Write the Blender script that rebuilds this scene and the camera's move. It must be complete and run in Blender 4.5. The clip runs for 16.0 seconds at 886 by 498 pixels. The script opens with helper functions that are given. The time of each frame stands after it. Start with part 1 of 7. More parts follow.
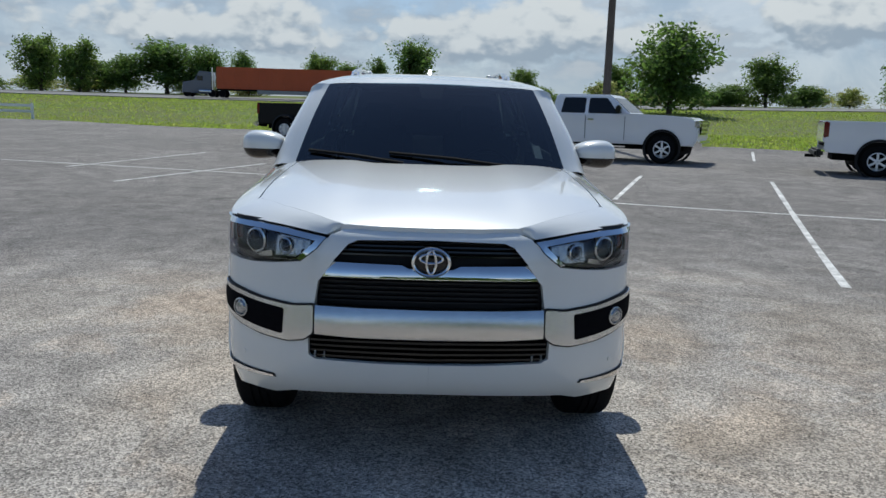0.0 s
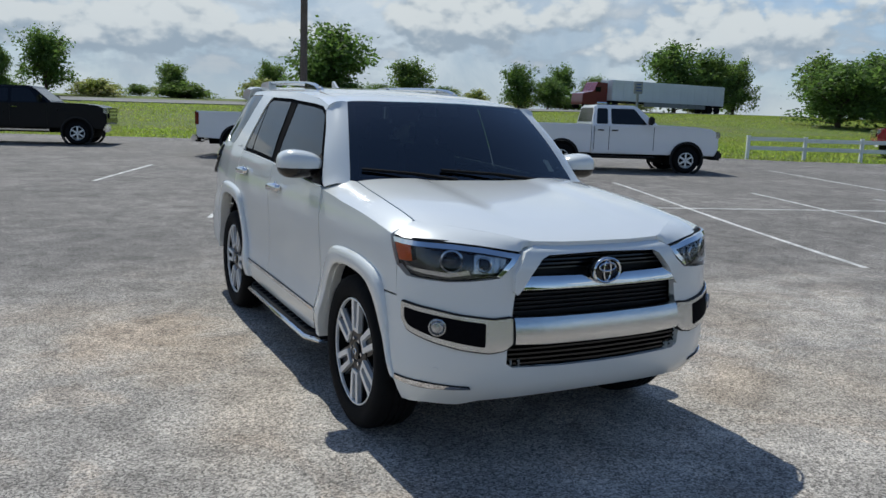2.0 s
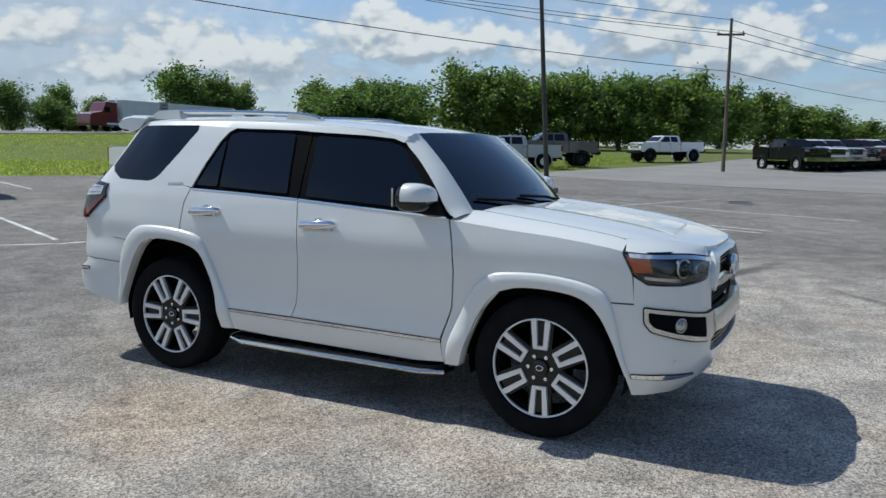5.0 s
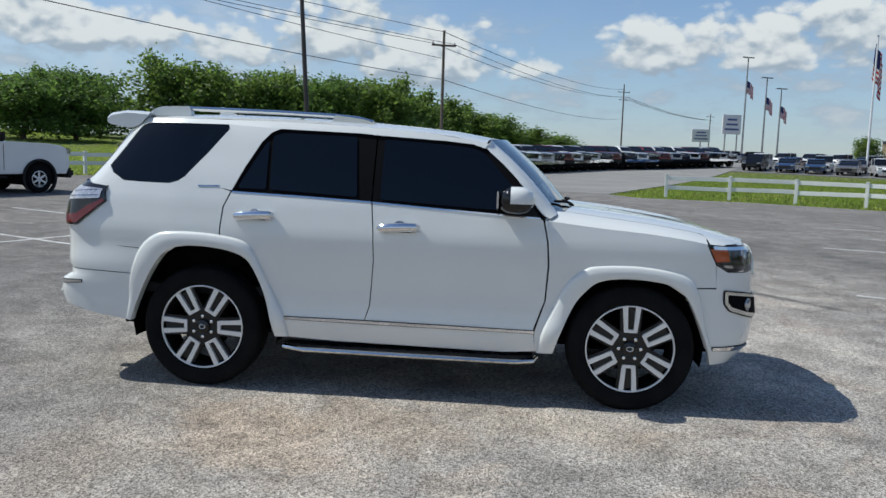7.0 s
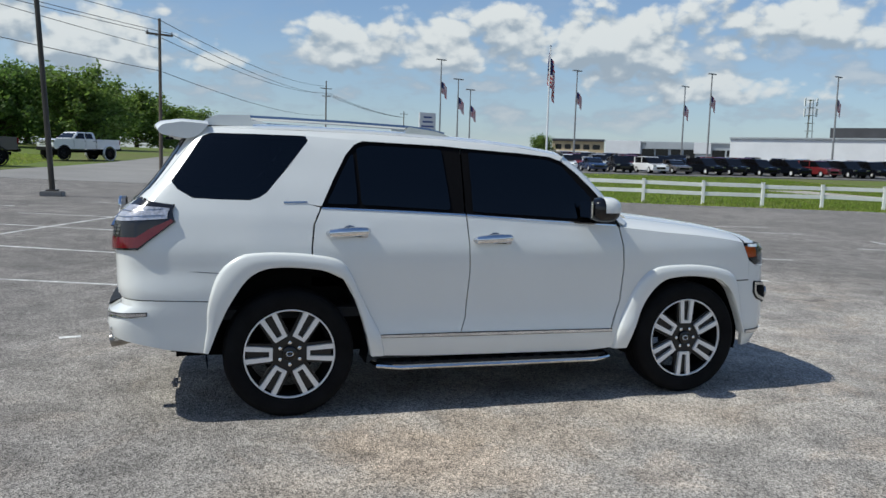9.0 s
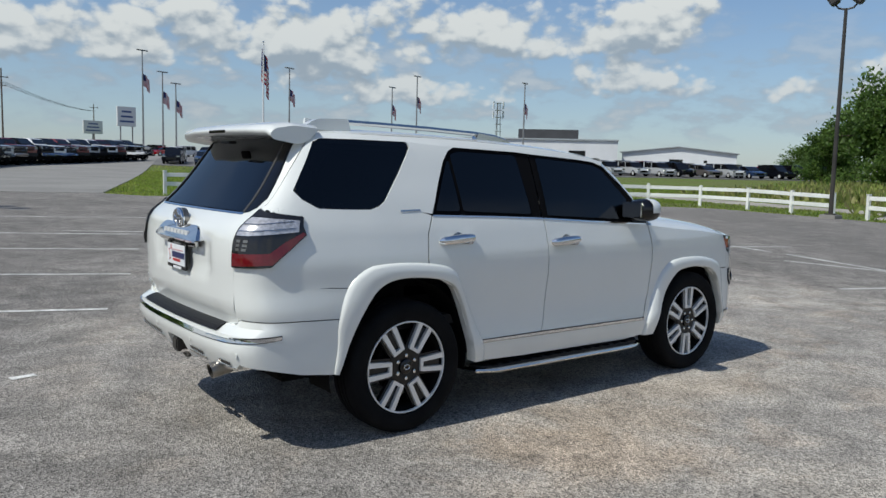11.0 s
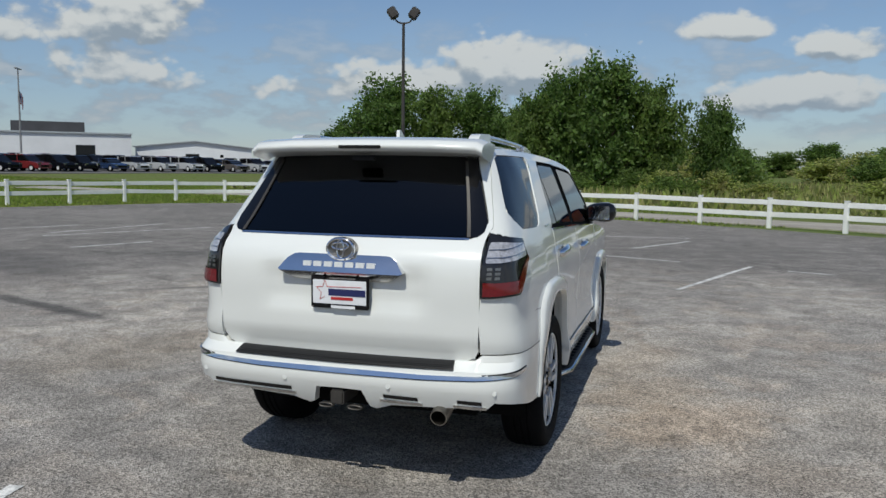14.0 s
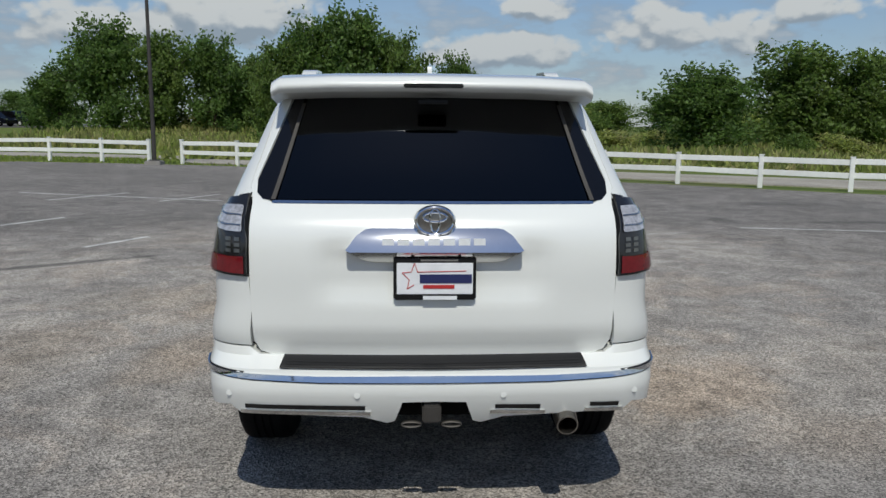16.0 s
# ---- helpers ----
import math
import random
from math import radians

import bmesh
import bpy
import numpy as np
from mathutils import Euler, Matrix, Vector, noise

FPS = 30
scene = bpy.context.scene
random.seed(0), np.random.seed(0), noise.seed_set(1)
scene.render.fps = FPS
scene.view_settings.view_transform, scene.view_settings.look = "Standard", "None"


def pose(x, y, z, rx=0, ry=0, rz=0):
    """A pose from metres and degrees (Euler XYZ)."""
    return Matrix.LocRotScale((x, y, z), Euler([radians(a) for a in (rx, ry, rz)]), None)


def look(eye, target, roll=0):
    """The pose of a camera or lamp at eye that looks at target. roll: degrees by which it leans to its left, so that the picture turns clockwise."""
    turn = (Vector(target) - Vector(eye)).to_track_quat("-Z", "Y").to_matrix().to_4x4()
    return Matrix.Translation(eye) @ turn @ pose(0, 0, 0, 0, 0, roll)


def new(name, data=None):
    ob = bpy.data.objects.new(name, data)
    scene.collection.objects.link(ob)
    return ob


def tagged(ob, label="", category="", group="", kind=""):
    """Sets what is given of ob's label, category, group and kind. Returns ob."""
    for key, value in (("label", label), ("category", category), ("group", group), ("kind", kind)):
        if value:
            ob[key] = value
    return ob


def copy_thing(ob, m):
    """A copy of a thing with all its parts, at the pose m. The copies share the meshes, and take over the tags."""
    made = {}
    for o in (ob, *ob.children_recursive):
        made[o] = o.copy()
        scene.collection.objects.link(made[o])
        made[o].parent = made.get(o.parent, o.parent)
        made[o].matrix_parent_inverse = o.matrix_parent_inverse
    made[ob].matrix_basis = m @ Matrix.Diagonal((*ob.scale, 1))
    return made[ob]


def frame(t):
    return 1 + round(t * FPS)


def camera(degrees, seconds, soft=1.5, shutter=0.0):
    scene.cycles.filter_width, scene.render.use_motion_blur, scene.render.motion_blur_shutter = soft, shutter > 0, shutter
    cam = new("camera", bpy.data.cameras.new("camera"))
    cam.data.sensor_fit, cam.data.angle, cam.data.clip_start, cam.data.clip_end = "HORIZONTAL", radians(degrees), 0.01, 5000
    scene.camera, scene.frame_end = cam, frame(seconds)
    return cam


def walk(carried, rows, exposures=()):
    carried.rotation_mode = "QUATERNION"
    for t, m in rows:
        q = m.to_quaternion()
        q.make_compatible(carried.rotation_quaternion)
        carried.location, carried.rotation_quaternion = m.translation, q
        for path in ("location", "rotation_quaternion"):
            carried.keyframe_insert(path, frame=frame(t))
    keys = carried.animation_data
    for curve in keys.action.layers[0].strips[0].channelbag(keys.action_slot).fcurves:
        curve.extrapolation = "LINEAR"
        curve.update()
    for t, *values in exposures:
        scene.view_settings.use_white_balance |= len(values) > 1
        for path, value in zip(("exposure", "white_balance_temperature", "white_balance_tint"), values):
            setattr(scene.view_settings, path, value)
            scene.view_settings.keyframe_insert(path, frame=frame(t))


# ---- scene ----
cam = camera(58.6, 16.0)
PATH = [
    (0, (-0.05, -5.397, 1.547), (0.01, -3.428, 1.2), 1.8),
    (0.5, (-0.671, -5.396, 1.554), (-0.337, -3.454, 1.21), 2.0),
    (1, (-1.258, -5.352, 1.572), (-0.705, -3.46, 1.229), 2.1),
    (1.5, (-1.793, -5.266, 1.596), (-1.057, -3.437, 1.26), 2.1),
    (2, (-2.322, -5.108, 1.604), (-1.418, -3.354, 1.277), 2.1),
    (2.5, (-2.856, -4.909, 1.621), (-1.788, -3.247, 1.309), 1.9),
    (3, (-3.313, -4.617, 1.609), (-2.085, -3.065, 1.32), 1.2),
    (3.5, (-3.811, -4.311, 1.608), (-2.427, -2.893, 1.34), 0.4),
    (4, (-4.212, -3.908, 1.596), (-2.684, -2.644, 1.34), -0.0),
    (4.2, (-4.368, -3.714, 1.579), (-2.787, -2.515, 1.325), -0.0),
    (6.3, (-5.624, -1.454, 1.579), (-3.687, -1.014, 1.346), 2.1),
    (6.5, (-5.719, -1.237, 1.564), (-3.767, -0.868, 1.331), 2.0),
    (7, (-5.868, -0.66, 1.559), (-3.89, -0.474, 1.329), 1.8),
    (7.5, (-5.938, -0.041, 1.562), (-3.951, -0.042, 1.335), 1.7),
    (8, (-5.941, 0.581, 1.581), (-3.964, 0.387, 1.353), 1.6),
    (8.5, (-5.84, 1.215, 1.6), (-3.89, 0.831, 1.374), 1.6),
    (9, (-5.725, 1.864, 1.599), (-3.82, 1.298, 1.379), 1.6),
    (9.2, (-5.64, 2.109, 1.589), (-3.758, 1.471, 1.368), 1.6),
    (11.3, (-4.421, 4.351, 1.589), (-2.925, 3.04, 1.385), 1.3),
    (11.5, (-4.241, 4.527, 1.613), (-2.797, 3.158, 1.41), 1.2),
    (12, (-3.771, 4.962, 1.61), (-2.472, 3.455, 1.409), 1.1),
    (12.5, (-3.27, 5.316, 1.618), (-2.132, 3.683, 1.417), 1.0),
    (13, (-2.748, 5.645, 1.629), (-1.785, 3.903, 1.427), 0.9),
    (13.5, (-2.213, 5.912, 1.648), (-1.437, 4.08, 1.448), 0.8),
    (14, (-1.645, 6.069, 1.653), (-1.065, 4.166, 1.453), 0.6),
    (14.5, (-1.113, 6.138, 1.667), (-0.731, 4.185, 1.462), 0.5),
    (15, (-0.630, 6.054, 1.659), (-0.429, 4.075, 1.444), 0.4),
    (15.5, (-0.207, 5.857, 1.63), (-0.170, 3.873, 1.379), 0.4),
    (16, (0.105, 5.421, 1.614), (0.015, 3.447, 1.303), 0.4),
]
walk(cam, [(t, look(e, a, r)) for t, e, a, r in PATH], exposures=[(0, -0.08, 6200, 5), (4, 0.0, 6200, 5), (6.5, 0.06, 6250, 5), (9, 0.03, 6300, 5), (12, -0.15, 6400, 5), (16, -0.34, 6400, 6)])

# ---- sky, clouds and sun ----
SUN = Vector((0.008, 0.592, 0.806)).normalized()
sun_data = bpy.data.lights.new("sun", "SUN")
sun_data.energy, sun_data.angle, sun_data.color = 3.9, radians(0.53), (1.0, 0.955, 0.88)
sun_lamp = new("sun", sun_data)
sun_lamp.matrix_world = look((0, 0, 60), Vector((0, 0, 60)) - SUN)

world = bpy.data.worlds.new("sky")
scene.world = world
world.use_nodes = True
wn, wl = world.node_tree.nodes, world.node_tree.links
wn.clear()


def wnode(kind, **values):
    n = wn.new(kind)
    for k, v in values.items():
        if k in n.inputs:
            n.inputs[k].default_value = v
    return n


def wmath(op, a, b=None):
    n = wn.new("ShaderNodeMath")
    n.operation = op
    for slot, v in ((0, a), (1, b)):
        if v is None:
            continue
        if isinstance(v, (int, float)):
            n.inputs[slot].default_value = v
        else:
            wl.new(v, n.inputs[slot])
    return n.outputs[0]


sky = wn.new("ShaderNodeTexSky")
sky.sky_type, sky.sun_disc = "NISHITA", False
sky.sun_elevation, sky.sun_rotation = math.asin(SUN.z), math.atan2(SUN.x, SUN.y)
sky.air_density, sky.dust_density, sky.ozone_density = 1.0, 0.35, 2.4
coord = wn.new("ShaderNodeTexCoord")
part_dir = wn.new("ShaderNodeSeparateXYZ")
wl.new(coord.outputs["Generated"], part_dir.inputs[0])


side_way = wmath("ARCTAN2", wmath("MULTIPLY", part_dir.outputs["Y"], -1.0), part_dir.outputs["X"])
height_way = wmath("ARCSINE", part_dir.outputs["Z"])

# heap clouds low in the sky: bearing, height over the horizon, half width and half height, in degrees
HEAPS = [(79, 6.8, 5.6, 2.6), (70.5, 5.8, 6, 1.9), (97, 4.9, 5.4, 1.3), (110, 5.8, 5.6, 1.7), (117, 7.2, 3.4, 1.2), (99, 8.0, 2.9, 1.2), (92.7, 9.3, 2.4, 1.1), (51.5, 9.5, 4.8, 2.1),
         (50.8, 5.9, 4.1, 1.7), (26.7, 7.8, 7.4, 3.0), (37.8, 9.0, 7.6, 2.8), (36.6, 4.9, 5.6, 1.5), (9, 7.0, 4.2, 2.4), (16, 7.0, 3.1, 1.5), (1, 6.4, 2.7, 1.4), (-8, 6.8, 4.3, 2.6),
         (-13.5, 8.0, 4.6, 2.5), (-20, 7.0, 4.1, 1.8), (-29.3, 7.3, 6.4, 2.5), (-45, 5.6, 7.6, 2.6), (-54, 7.1, 4.2, 2.0), (-62, 6.4, 5.6, 2.6), (-82, 5.0, 9.2, 2.6), (-106, 4.8, 10, 2.0)]


def heap_depth(up):
    """How deep inside a heap cloud a direction lies; up: the look is taken that many degrees higher."""
    nearest = None
    for bearing, level, wide, high in HEAPS:
        u = wn.new("ShaderNodeMath")
        u.operation = "MULTIPLY_ADD"
        wl.new(side_way, u.inputs[0])
        u.inputs[1].default_value, u.inputs[2].default_value = 57.2958 / wide, -bearing / wide
        v = wn.new("ShaderNodeMath")
        v.operation = "MULTIPLY_ADD"
        wl.new(height_way, v.inputs[0])
        v.inputs[1].default_value, v.inputs[2].default_value = 57.2958 / high, (up - level) / high
        upright = wmath("MAXIMUM", v.outputs[0], wmath("MULTIPLY", v.outputs[0], -1.7))
        q = wmath("ADD", wmath("MULTIPLY", u.outputs[0], u.outputs[0]), wmath("MULTIPLY", upright, upright))
        nearest = q if nearest is None else wmath("MINIMUM", nearest, q)
    return wmath("SUBTRACT", 1.0, wmath("SQRT", nearest))


def billows(up):
    """Ragged and cauliflower-like unevenness of the clouds."""
    m = wn.new("ShaderNodeMapping")
    m.inputs["Scale"].default_value = (1, 1, 1.5)
    m.inputs["Location"].default_value = (0.37, 0.21, 0.13 + radians(up) * 1.5)
    wl.new(coord.outputs["Generated"], m.inputs[0])
    warp = wnode("ShaderNodeTexNoise", Scale=16.0, Detail=3.0, Roughness=0.55)
    wl.new(m.outputs[0], warp.inputs["Vector"])
    bend = wn.new("ShaderNodeVectorMath")
    bend.operation = "MULTIPLY_ADD"
    wl.new(warp.outputs["Color"], bend.inputs[0])
    bend.inputs[1].default_value = (0.04, 0.04, 0.04)
    wl.new(m.outputs[0], bend.inputs[2])
    wide = wnode("ShaderNodeTexNoise", Scale=9.0, Detail=8.0, Roughness=0.56)
    wl.new(m.outputs[0], wide.inputs["Vector"])
    total = wmath("MULTIPLY", wmath("SUBTRACT", wide.outputs["Fac"], 0.5), 3.4)
    for size, amount in ((24.0, 0.75), (60.0, 0.42)):
        knob = wnode("ShaderNodeTexVoronoi", Scale=size)
        wl.new(bend.outputs[0], knob.inputs["Vector"])
        total = wmath("ADD", total, wmath("MULTIPLY", wmath("SUBTRACT", 0.42, knob.outputs["Distance"]), amount))
    return total


def smoothly(value, a, b):
    n = wn.new("ShaderNodeMapRange")
    n.interpolation_type = "SMOOTHSTEP"
    n.inputs["From Min"].default_value, n.inputs["From Max"].default_value = a, b
    wl.new(value, n.inputs["Value"])
    return n.outputs[0]


def blended(fac, a, b):
    n = wn.new("ShaderNodeMix")
    n.data_type = "RGBA"
    wl.new(fac, n.inputs["Factor"])
    for slot, v in (("A", a), ("B", b)):
        if isinstance(v, tuple):
            n.inputs[slot].default_value = v
        else:
            wl.new(v, n.inputs[slot])
    return n.outputs["Result"]


deeper = wn.new("ShaderNodeVectorMath")
deeper.operation = "MULTIPLY"
deeper.inputs[1].default_value = (0.76, 0.79, 0.87)
wl.new(sky.outputs[0], deeper.inputs[0])
dome = deeper.outputs[0]
# a thin high veil towards the sun, torn in places; more of it is added in the unseen -x sky to fill the car's flank
veil = wnode("ShaderNodeTexNoise", Scale=3.6, Detail=8.0, Roughness=0.6, Distortion=0.3)
wl.new(coord.outputs["Generated"], veil.inputs["Vector"])
sun_and_fill_side = wmath("MAXIMUM", smoothly(part_dir.outputs["Y"], -0.1, 0.85), wmath("MULTIPLY", smoothly(part_dir.outputs["X"], -0.15, -0.8), 0.8))
cover = wmath("MULTIPLY", smoothly(wmath("ADD", veil.outputs["Fac"], wmath("MULTIPLY", sun_and_fill_side, 0.2)), 0.46, 0.74), wmath("ADD", wmath("MULTIPLY", sun_and_fill_side, 0.72), 0.06))
cover = wmath("MULTIPLY", cover, wmath("SUBTRACT", 1.0, smoothly(part_dir.outputs["Z"], 0.25, 0.5)))
patchy = wnode("ShaderNodeTexNoise", Scale=7.5, Detail=7.0, Roughness=0.58, Distortion=0.4)
wl.new(coord.outputs["Generated"], patchy.inputs["Vector"])
dome = blended(cover, dome, blended(smoothly(patchy.outputs["Fac"], 0.4, 0.62), (3.5, 3.95, 4.5, 1), (5.9, 5.95, 6.0, 1)))
# a broken bank of small clouds near the horizon
bank_map = wn.new("ShaderNodeMapping")
bank_map.inputs["Scale"].default_value = (1, 1, 2.6)
wl.new(coord.outputs["Generated"], bank_map.inputs[0])
bank = wnode("ShaderNodeTexNoise", Scale=13.0, Detail=8.0, Roughness=0.55)
wl.new(bank_map.outputs[0], bank.inputs["Vector"])
band = wmath("MULTIPLY", smoothly(part_dir.outputs["Z"], 0.02, 0.06), smoothly(part_dir.outputs["Z"], 0.22, 0.08))
dome = blended(wmath("MULTIPLY", wmath("MULTIPLY", smoothly(bank.outputs["Fac"], 0.45, 0.62), band), 0.72), dome, blended(smoothly(bank.outputs["Fac"], 0.52, 0.70), (2.75, 3.2, 3.8, 1), (4.9, 4.8, 4.75, 1)))
rough_edge, rough_above = billows(0.0), billows(0.9)
inside = wmath("ADD", heap_depth(0.0), rough_edge)
above = wmath("ADD", heap_depth(0.9), rough_above)
body = blended(smoothly(wmath("SUBTRACT", inside, above), -0.45, 0.42), (2.7, 3.1, 3.55, 1), (6.6, 6.5, 6.25, 1))
dome = blended(wmath("MULTIPLY", smoothly(inside, -0.34, 0.16), 0.93), dome, body)
# haze low over the land
haze = wn.new("ShaderNodeMapRange")
haze.interpolation_type = "SMOOTHSTEP"
haze.inputs["From Min"].default_value, haze.inputs["From Max"].default_value = 0.32, -0.02
haze.inputs["To Max"].default_value = 0.42
wl.new(part_dir.outputs["Z"], haze.inputs["Value"])
low = wn.new("ShaderNodeMix")
low.data_type = "RGBA"
low.inputs["B"].default_value = (2.55, 3.2, 4.15, 1)
wl.new(haze.outputs[0], low.inputs["Factor"])
wl.new(dome, low.inputs["A"])
background = wnode("ShaderNodeBackground", Strength=0.126)
wl.new(low.outputs["Result"], background.inputs["Color"])
world_out = wn.new("ShaderNodeOutputWorld")
wl.new(background.outputs[0], world_out.inputs[0])

# ---- materials ----
def surface(name, base, rough=0.5, metal=0.0, grain=None, stain=None, bump=None, coat=0.0, vary=0.0, second=None, rough_vary=0.0, spec=0.5):
    """A procedural surface. grain, stain: (scale, amount of lightening and darkening); bump: (scale, depth in metres);
    second: a colour that the stain pattern blends towards; vary: brightness change from object to object."""
    m = bpy.data.materials.new(name)
    m.use_nodes = True
    nodes, links = m.node_tree.nodes, m.node_tree.links
    shader = nodes["Principled BSDF"]
    shader.inputs["Roughness"].default_value = rough
    shader.inputs["Metallic"].default_value = metal
    shader.inputs["Coat Weight"].default_value = coat
    shader.inputs["Coat Roughness"].default_value = 0.03
    shader.inputs["Specular IOR Level"].default_value = spec
    where = nodes.new("ShaderNodeTexCoord").outputs["Object"]

    def field(scale, detail=4.0, rougher=0.6):
        n = nodes.new("ShaderNodeTexNoise")
        n.inputs["Scale"].default_value, n.inputs["Detail"].default_value, n.inputs["Roughness"].default_value = scale, detail, rougher
        links.new(where, n.inputs["Vector"])
        return n.outputs["Fac"]

    def spread(value, low, high, a=0.3, b=0.7):
        n = nodes.new("ShaderNodeMapRange")
        n.inputs["From Min"].default_value, n.inputs["From Max"].default_value = a, b
        n.inputs["To Min"].default_value, n.inputs["To Max"].default_value = low, high
        links.new(value, n.inputs["Value"])
        return n.outputs[0]

    def times(colour, value):
        n = nodes.new("ShaderNodeVectorMath")
        n.operation = "SCALE"
        links.new(colour, n.inputs[0])
        links.new(value, n.inputs["Scale"])
        return n.outputs[0]

    rgb = nodes.new("ShaderNodeRGB")
    rgb.outputs[0].default_value = (*base, 1)
    colour = rgb.outputs[0]
    if stain:
        f = field(stain[0])
        if second:
            mix = nodes.new("ShaderNodeMix")
            mix.data_type = "RGBA"
            links.new(spread(f, 0, 1, 0.42, 0.68), mix.inputs["Factor"])
            links.new(colour, mix.inputs["A"])
            mix.inputs["B"].default_value = (*second, 1)
            colour = mix.outputs["Result"]
        else:
            colour = times(colour, spread(f, 1 - stain[1], 1 + stain[1]))
        if rough_vary:
            links.new(spread(f, rough - rough_vary, rough + rough_vary), shader.inputs["Roughness"])
    if grain:
        colour = times(colour, spread(field(grain[0], 5.0, 0.7), 1 - grain[1], 1 + grain[1]))
    if vary:
        info = nodes.new("ShaderNodeObjectInfo")
        colour = times(colour, spread(info.outputs["Random"], 1 - vary, 1 + vary, 0, 1))
    links.new(colour, shader.inputs["Base Color"])
    if bump:
        b = nodes.new("ShaderNodeBump")
        b.inputs["Distance"].default_value, b.inputs["Strength"].default_value = bump[1], 1.0
        links.new(field(bump[0], 5.0, 0.65), b.inputs["Height"])
        links.new(b.outputs[0], shader.inputs["Normal"])
    return m


def paint(name, base, rough=0.26, coat=1.0):
    return surface(name, base, rough, 0.0, stain=(2.3, 0.012), coat=coat)


white_paint = paint("white_pearl_paint", (0.765, 0.775, 0.745))
truck_white = paint("white_truck_paint", (0.84, 0.84, 0.84))
black_paint = surface("black_truck_paint", (0.005, 0.006, 0.009), 0.2, stain=(3, 0.1), spec=0.22)
red_paint = paint("red_truck_paint", (0.42, 0.005, 0.014))
silver_paint = paint("silver_truck_paint", (0.45, 0.46, 0.47))
grey_paint = paint("grey_truck_paint", (0.11, 0.10, 0.095))
blue_paint = paint("dark_blue_paint", (0.02, 0.04, 0.10))
maroon_paint = paint("maroon_paint", (0.16, 0.02, 0.022))
chrome = surface("chrome", (0.74, 0.75, 0.77), 0.05, 1.0, stain=(9, 0.04))
satin_chrome = surface("satin_chrome", (0.62, 0.62, 0.61), 0.12, 1.0, stain=(6, 0.05))
brushed_chrome = surface("brushed_chrome", (0.68, 0.68, 0.67), 0.24, 1.0, stain=(6, 0.05), grain=(40, 0.04))
machined = surface("machined_alloy", (0.82, 0.82, 0.81), 0.34, 0.35, grain=(60, 0.06))
dark_alloy = surface("black_alloy", (0.012, 0.012, 0.013), 0.3, 0.2, grain=(30, 0.15))
rubber = surface("tyre_rubber", (0.008, 0.008, 0.0085), 0.8, stain=(7, 0.3), grain=(90, 0.15), bump=(140, 0.0015), spec=0.1)
black_plastic = surface("black_plastic", (0.010, 0.010, 0.011), 0.55, grain=(120, 0.2), bump=(400, 0.0004), spec=0.3)
gloss_black = surface("gloss_black", (0.005, 0.005, 0.006), 0.12)
frame_black = surface("window_frame_black", (0.005, 0.005, 0.006), 0.8, grain=(50, 0.2), spec=0.05)
underbody = surface("underbody", (0.006, 0.006, 0.006), 0.9, stain=(5, 0.3), spec=0.1)
lamp_red = surface("red_lens", (0.14, 0.005, 0.009), 0.1, coat=0.6, grain=(70, 0.25))
lamp_amber = surface("amber_lens", (0.60, 0.10, 0.015), 0.12, coat=0.6, grain=(70, 0.2))
reflector = surface("lamp_reflector", (0.40, 0.41, 0.42), 0.18, 0.9, grain=(45, 0.35))
smoke_lens = surface("smoked_lens", (0.014, 0.013, 0.014), 0.12, 0.0, grain=(90, 0.5), coat=0.4)
clear_lens = surface("silvery_lens", (0.62, 0.60, 0.60), 0.16, 0.5, grain=(55, 0.45), coat=0.6)
plate_white = surface("plate_white", (0.75, 0.76, 0.78), 0.35, stain=(20, 0.05))
plate_blue = surface("plate_ink", (0.02, 0.025, 0.10), 0.4)
plate_red = surface("plate_red", (0.45, 0.03, 0.03), 0.4)
exhaust_metal = surface("exhaust_steel", (0.32, 0.30, 0.27), 0.35, 1.0, stain=(14, 0.3))
seat_cloth = surface("dark_seat", (0.03, 0.03, 0.032), 0.8, grain=(60, 0.2))
line_paint = surface("worn_line_paint", (0.58, 0.57, 0.54), 0.8, stain=(4, 0.45), grain=(38, 0.4), bump=(60, 0.002))
grass_soil = surface("grass", (0.11, 0.155, 0.02), 0.95, stain=(0.13, 0.3), second=(0.13, 0.13, 0.04), grain=(9, 0.35), bump=(14, 0.05))
weeds = surface("tall_weeds", (0.075, 0.12, 0.022), 0.95, stain=(0.16, 0.3), second=(0.20, 0.18, 0.075), grain=(3, 0.4), bump=(6, 0.12))
concrete = surface("pale_concrete", (0.25, 0.238, 0.22), 0.9, stain=(0.25, 0.14), grain=(6, 0.12), bump=(30, 0.004))
gravel_track = surface("gravel_track", (0.36, 0.33, 0.28), 0.95, stain=(0.5, 0.2), grain=(14, 0.3), bump=(30, 0.02))
road_grey = surface("highway_surface", (0.16, 0.155, 0.15), 0.85, stain=(0.2, 0.15), grain=(5, 0.12))
fence_white = surface("white_fence_boards", (0.80, 0.80, 0.78), 0.55, stain=(1.1, 0.07), grain=(12, 0.05), vary=0.04)
galvanised = surface("galvanised_steel", (0.30, 0.30, 0.30), 0.5, 0.6, stain=(2, 0.15))
dark_steel = surface("dark_painted_steel", (0.055, 0.05, 0.045), 0.5, 0.3, stain=(1.5, 0.25), grain=(20, 0.15))
pole_wood = surface("pole_wood", (0.13, 0.105, 0.085), 0.9, stain=(1.0, 0.2), grain=(25, 0.3), bump=(30, 0.01))
bark = surface("bark", (0.09, 0.07, 0.05), 0.95, grain=(12, 0.3), bump=(14, 0.03))
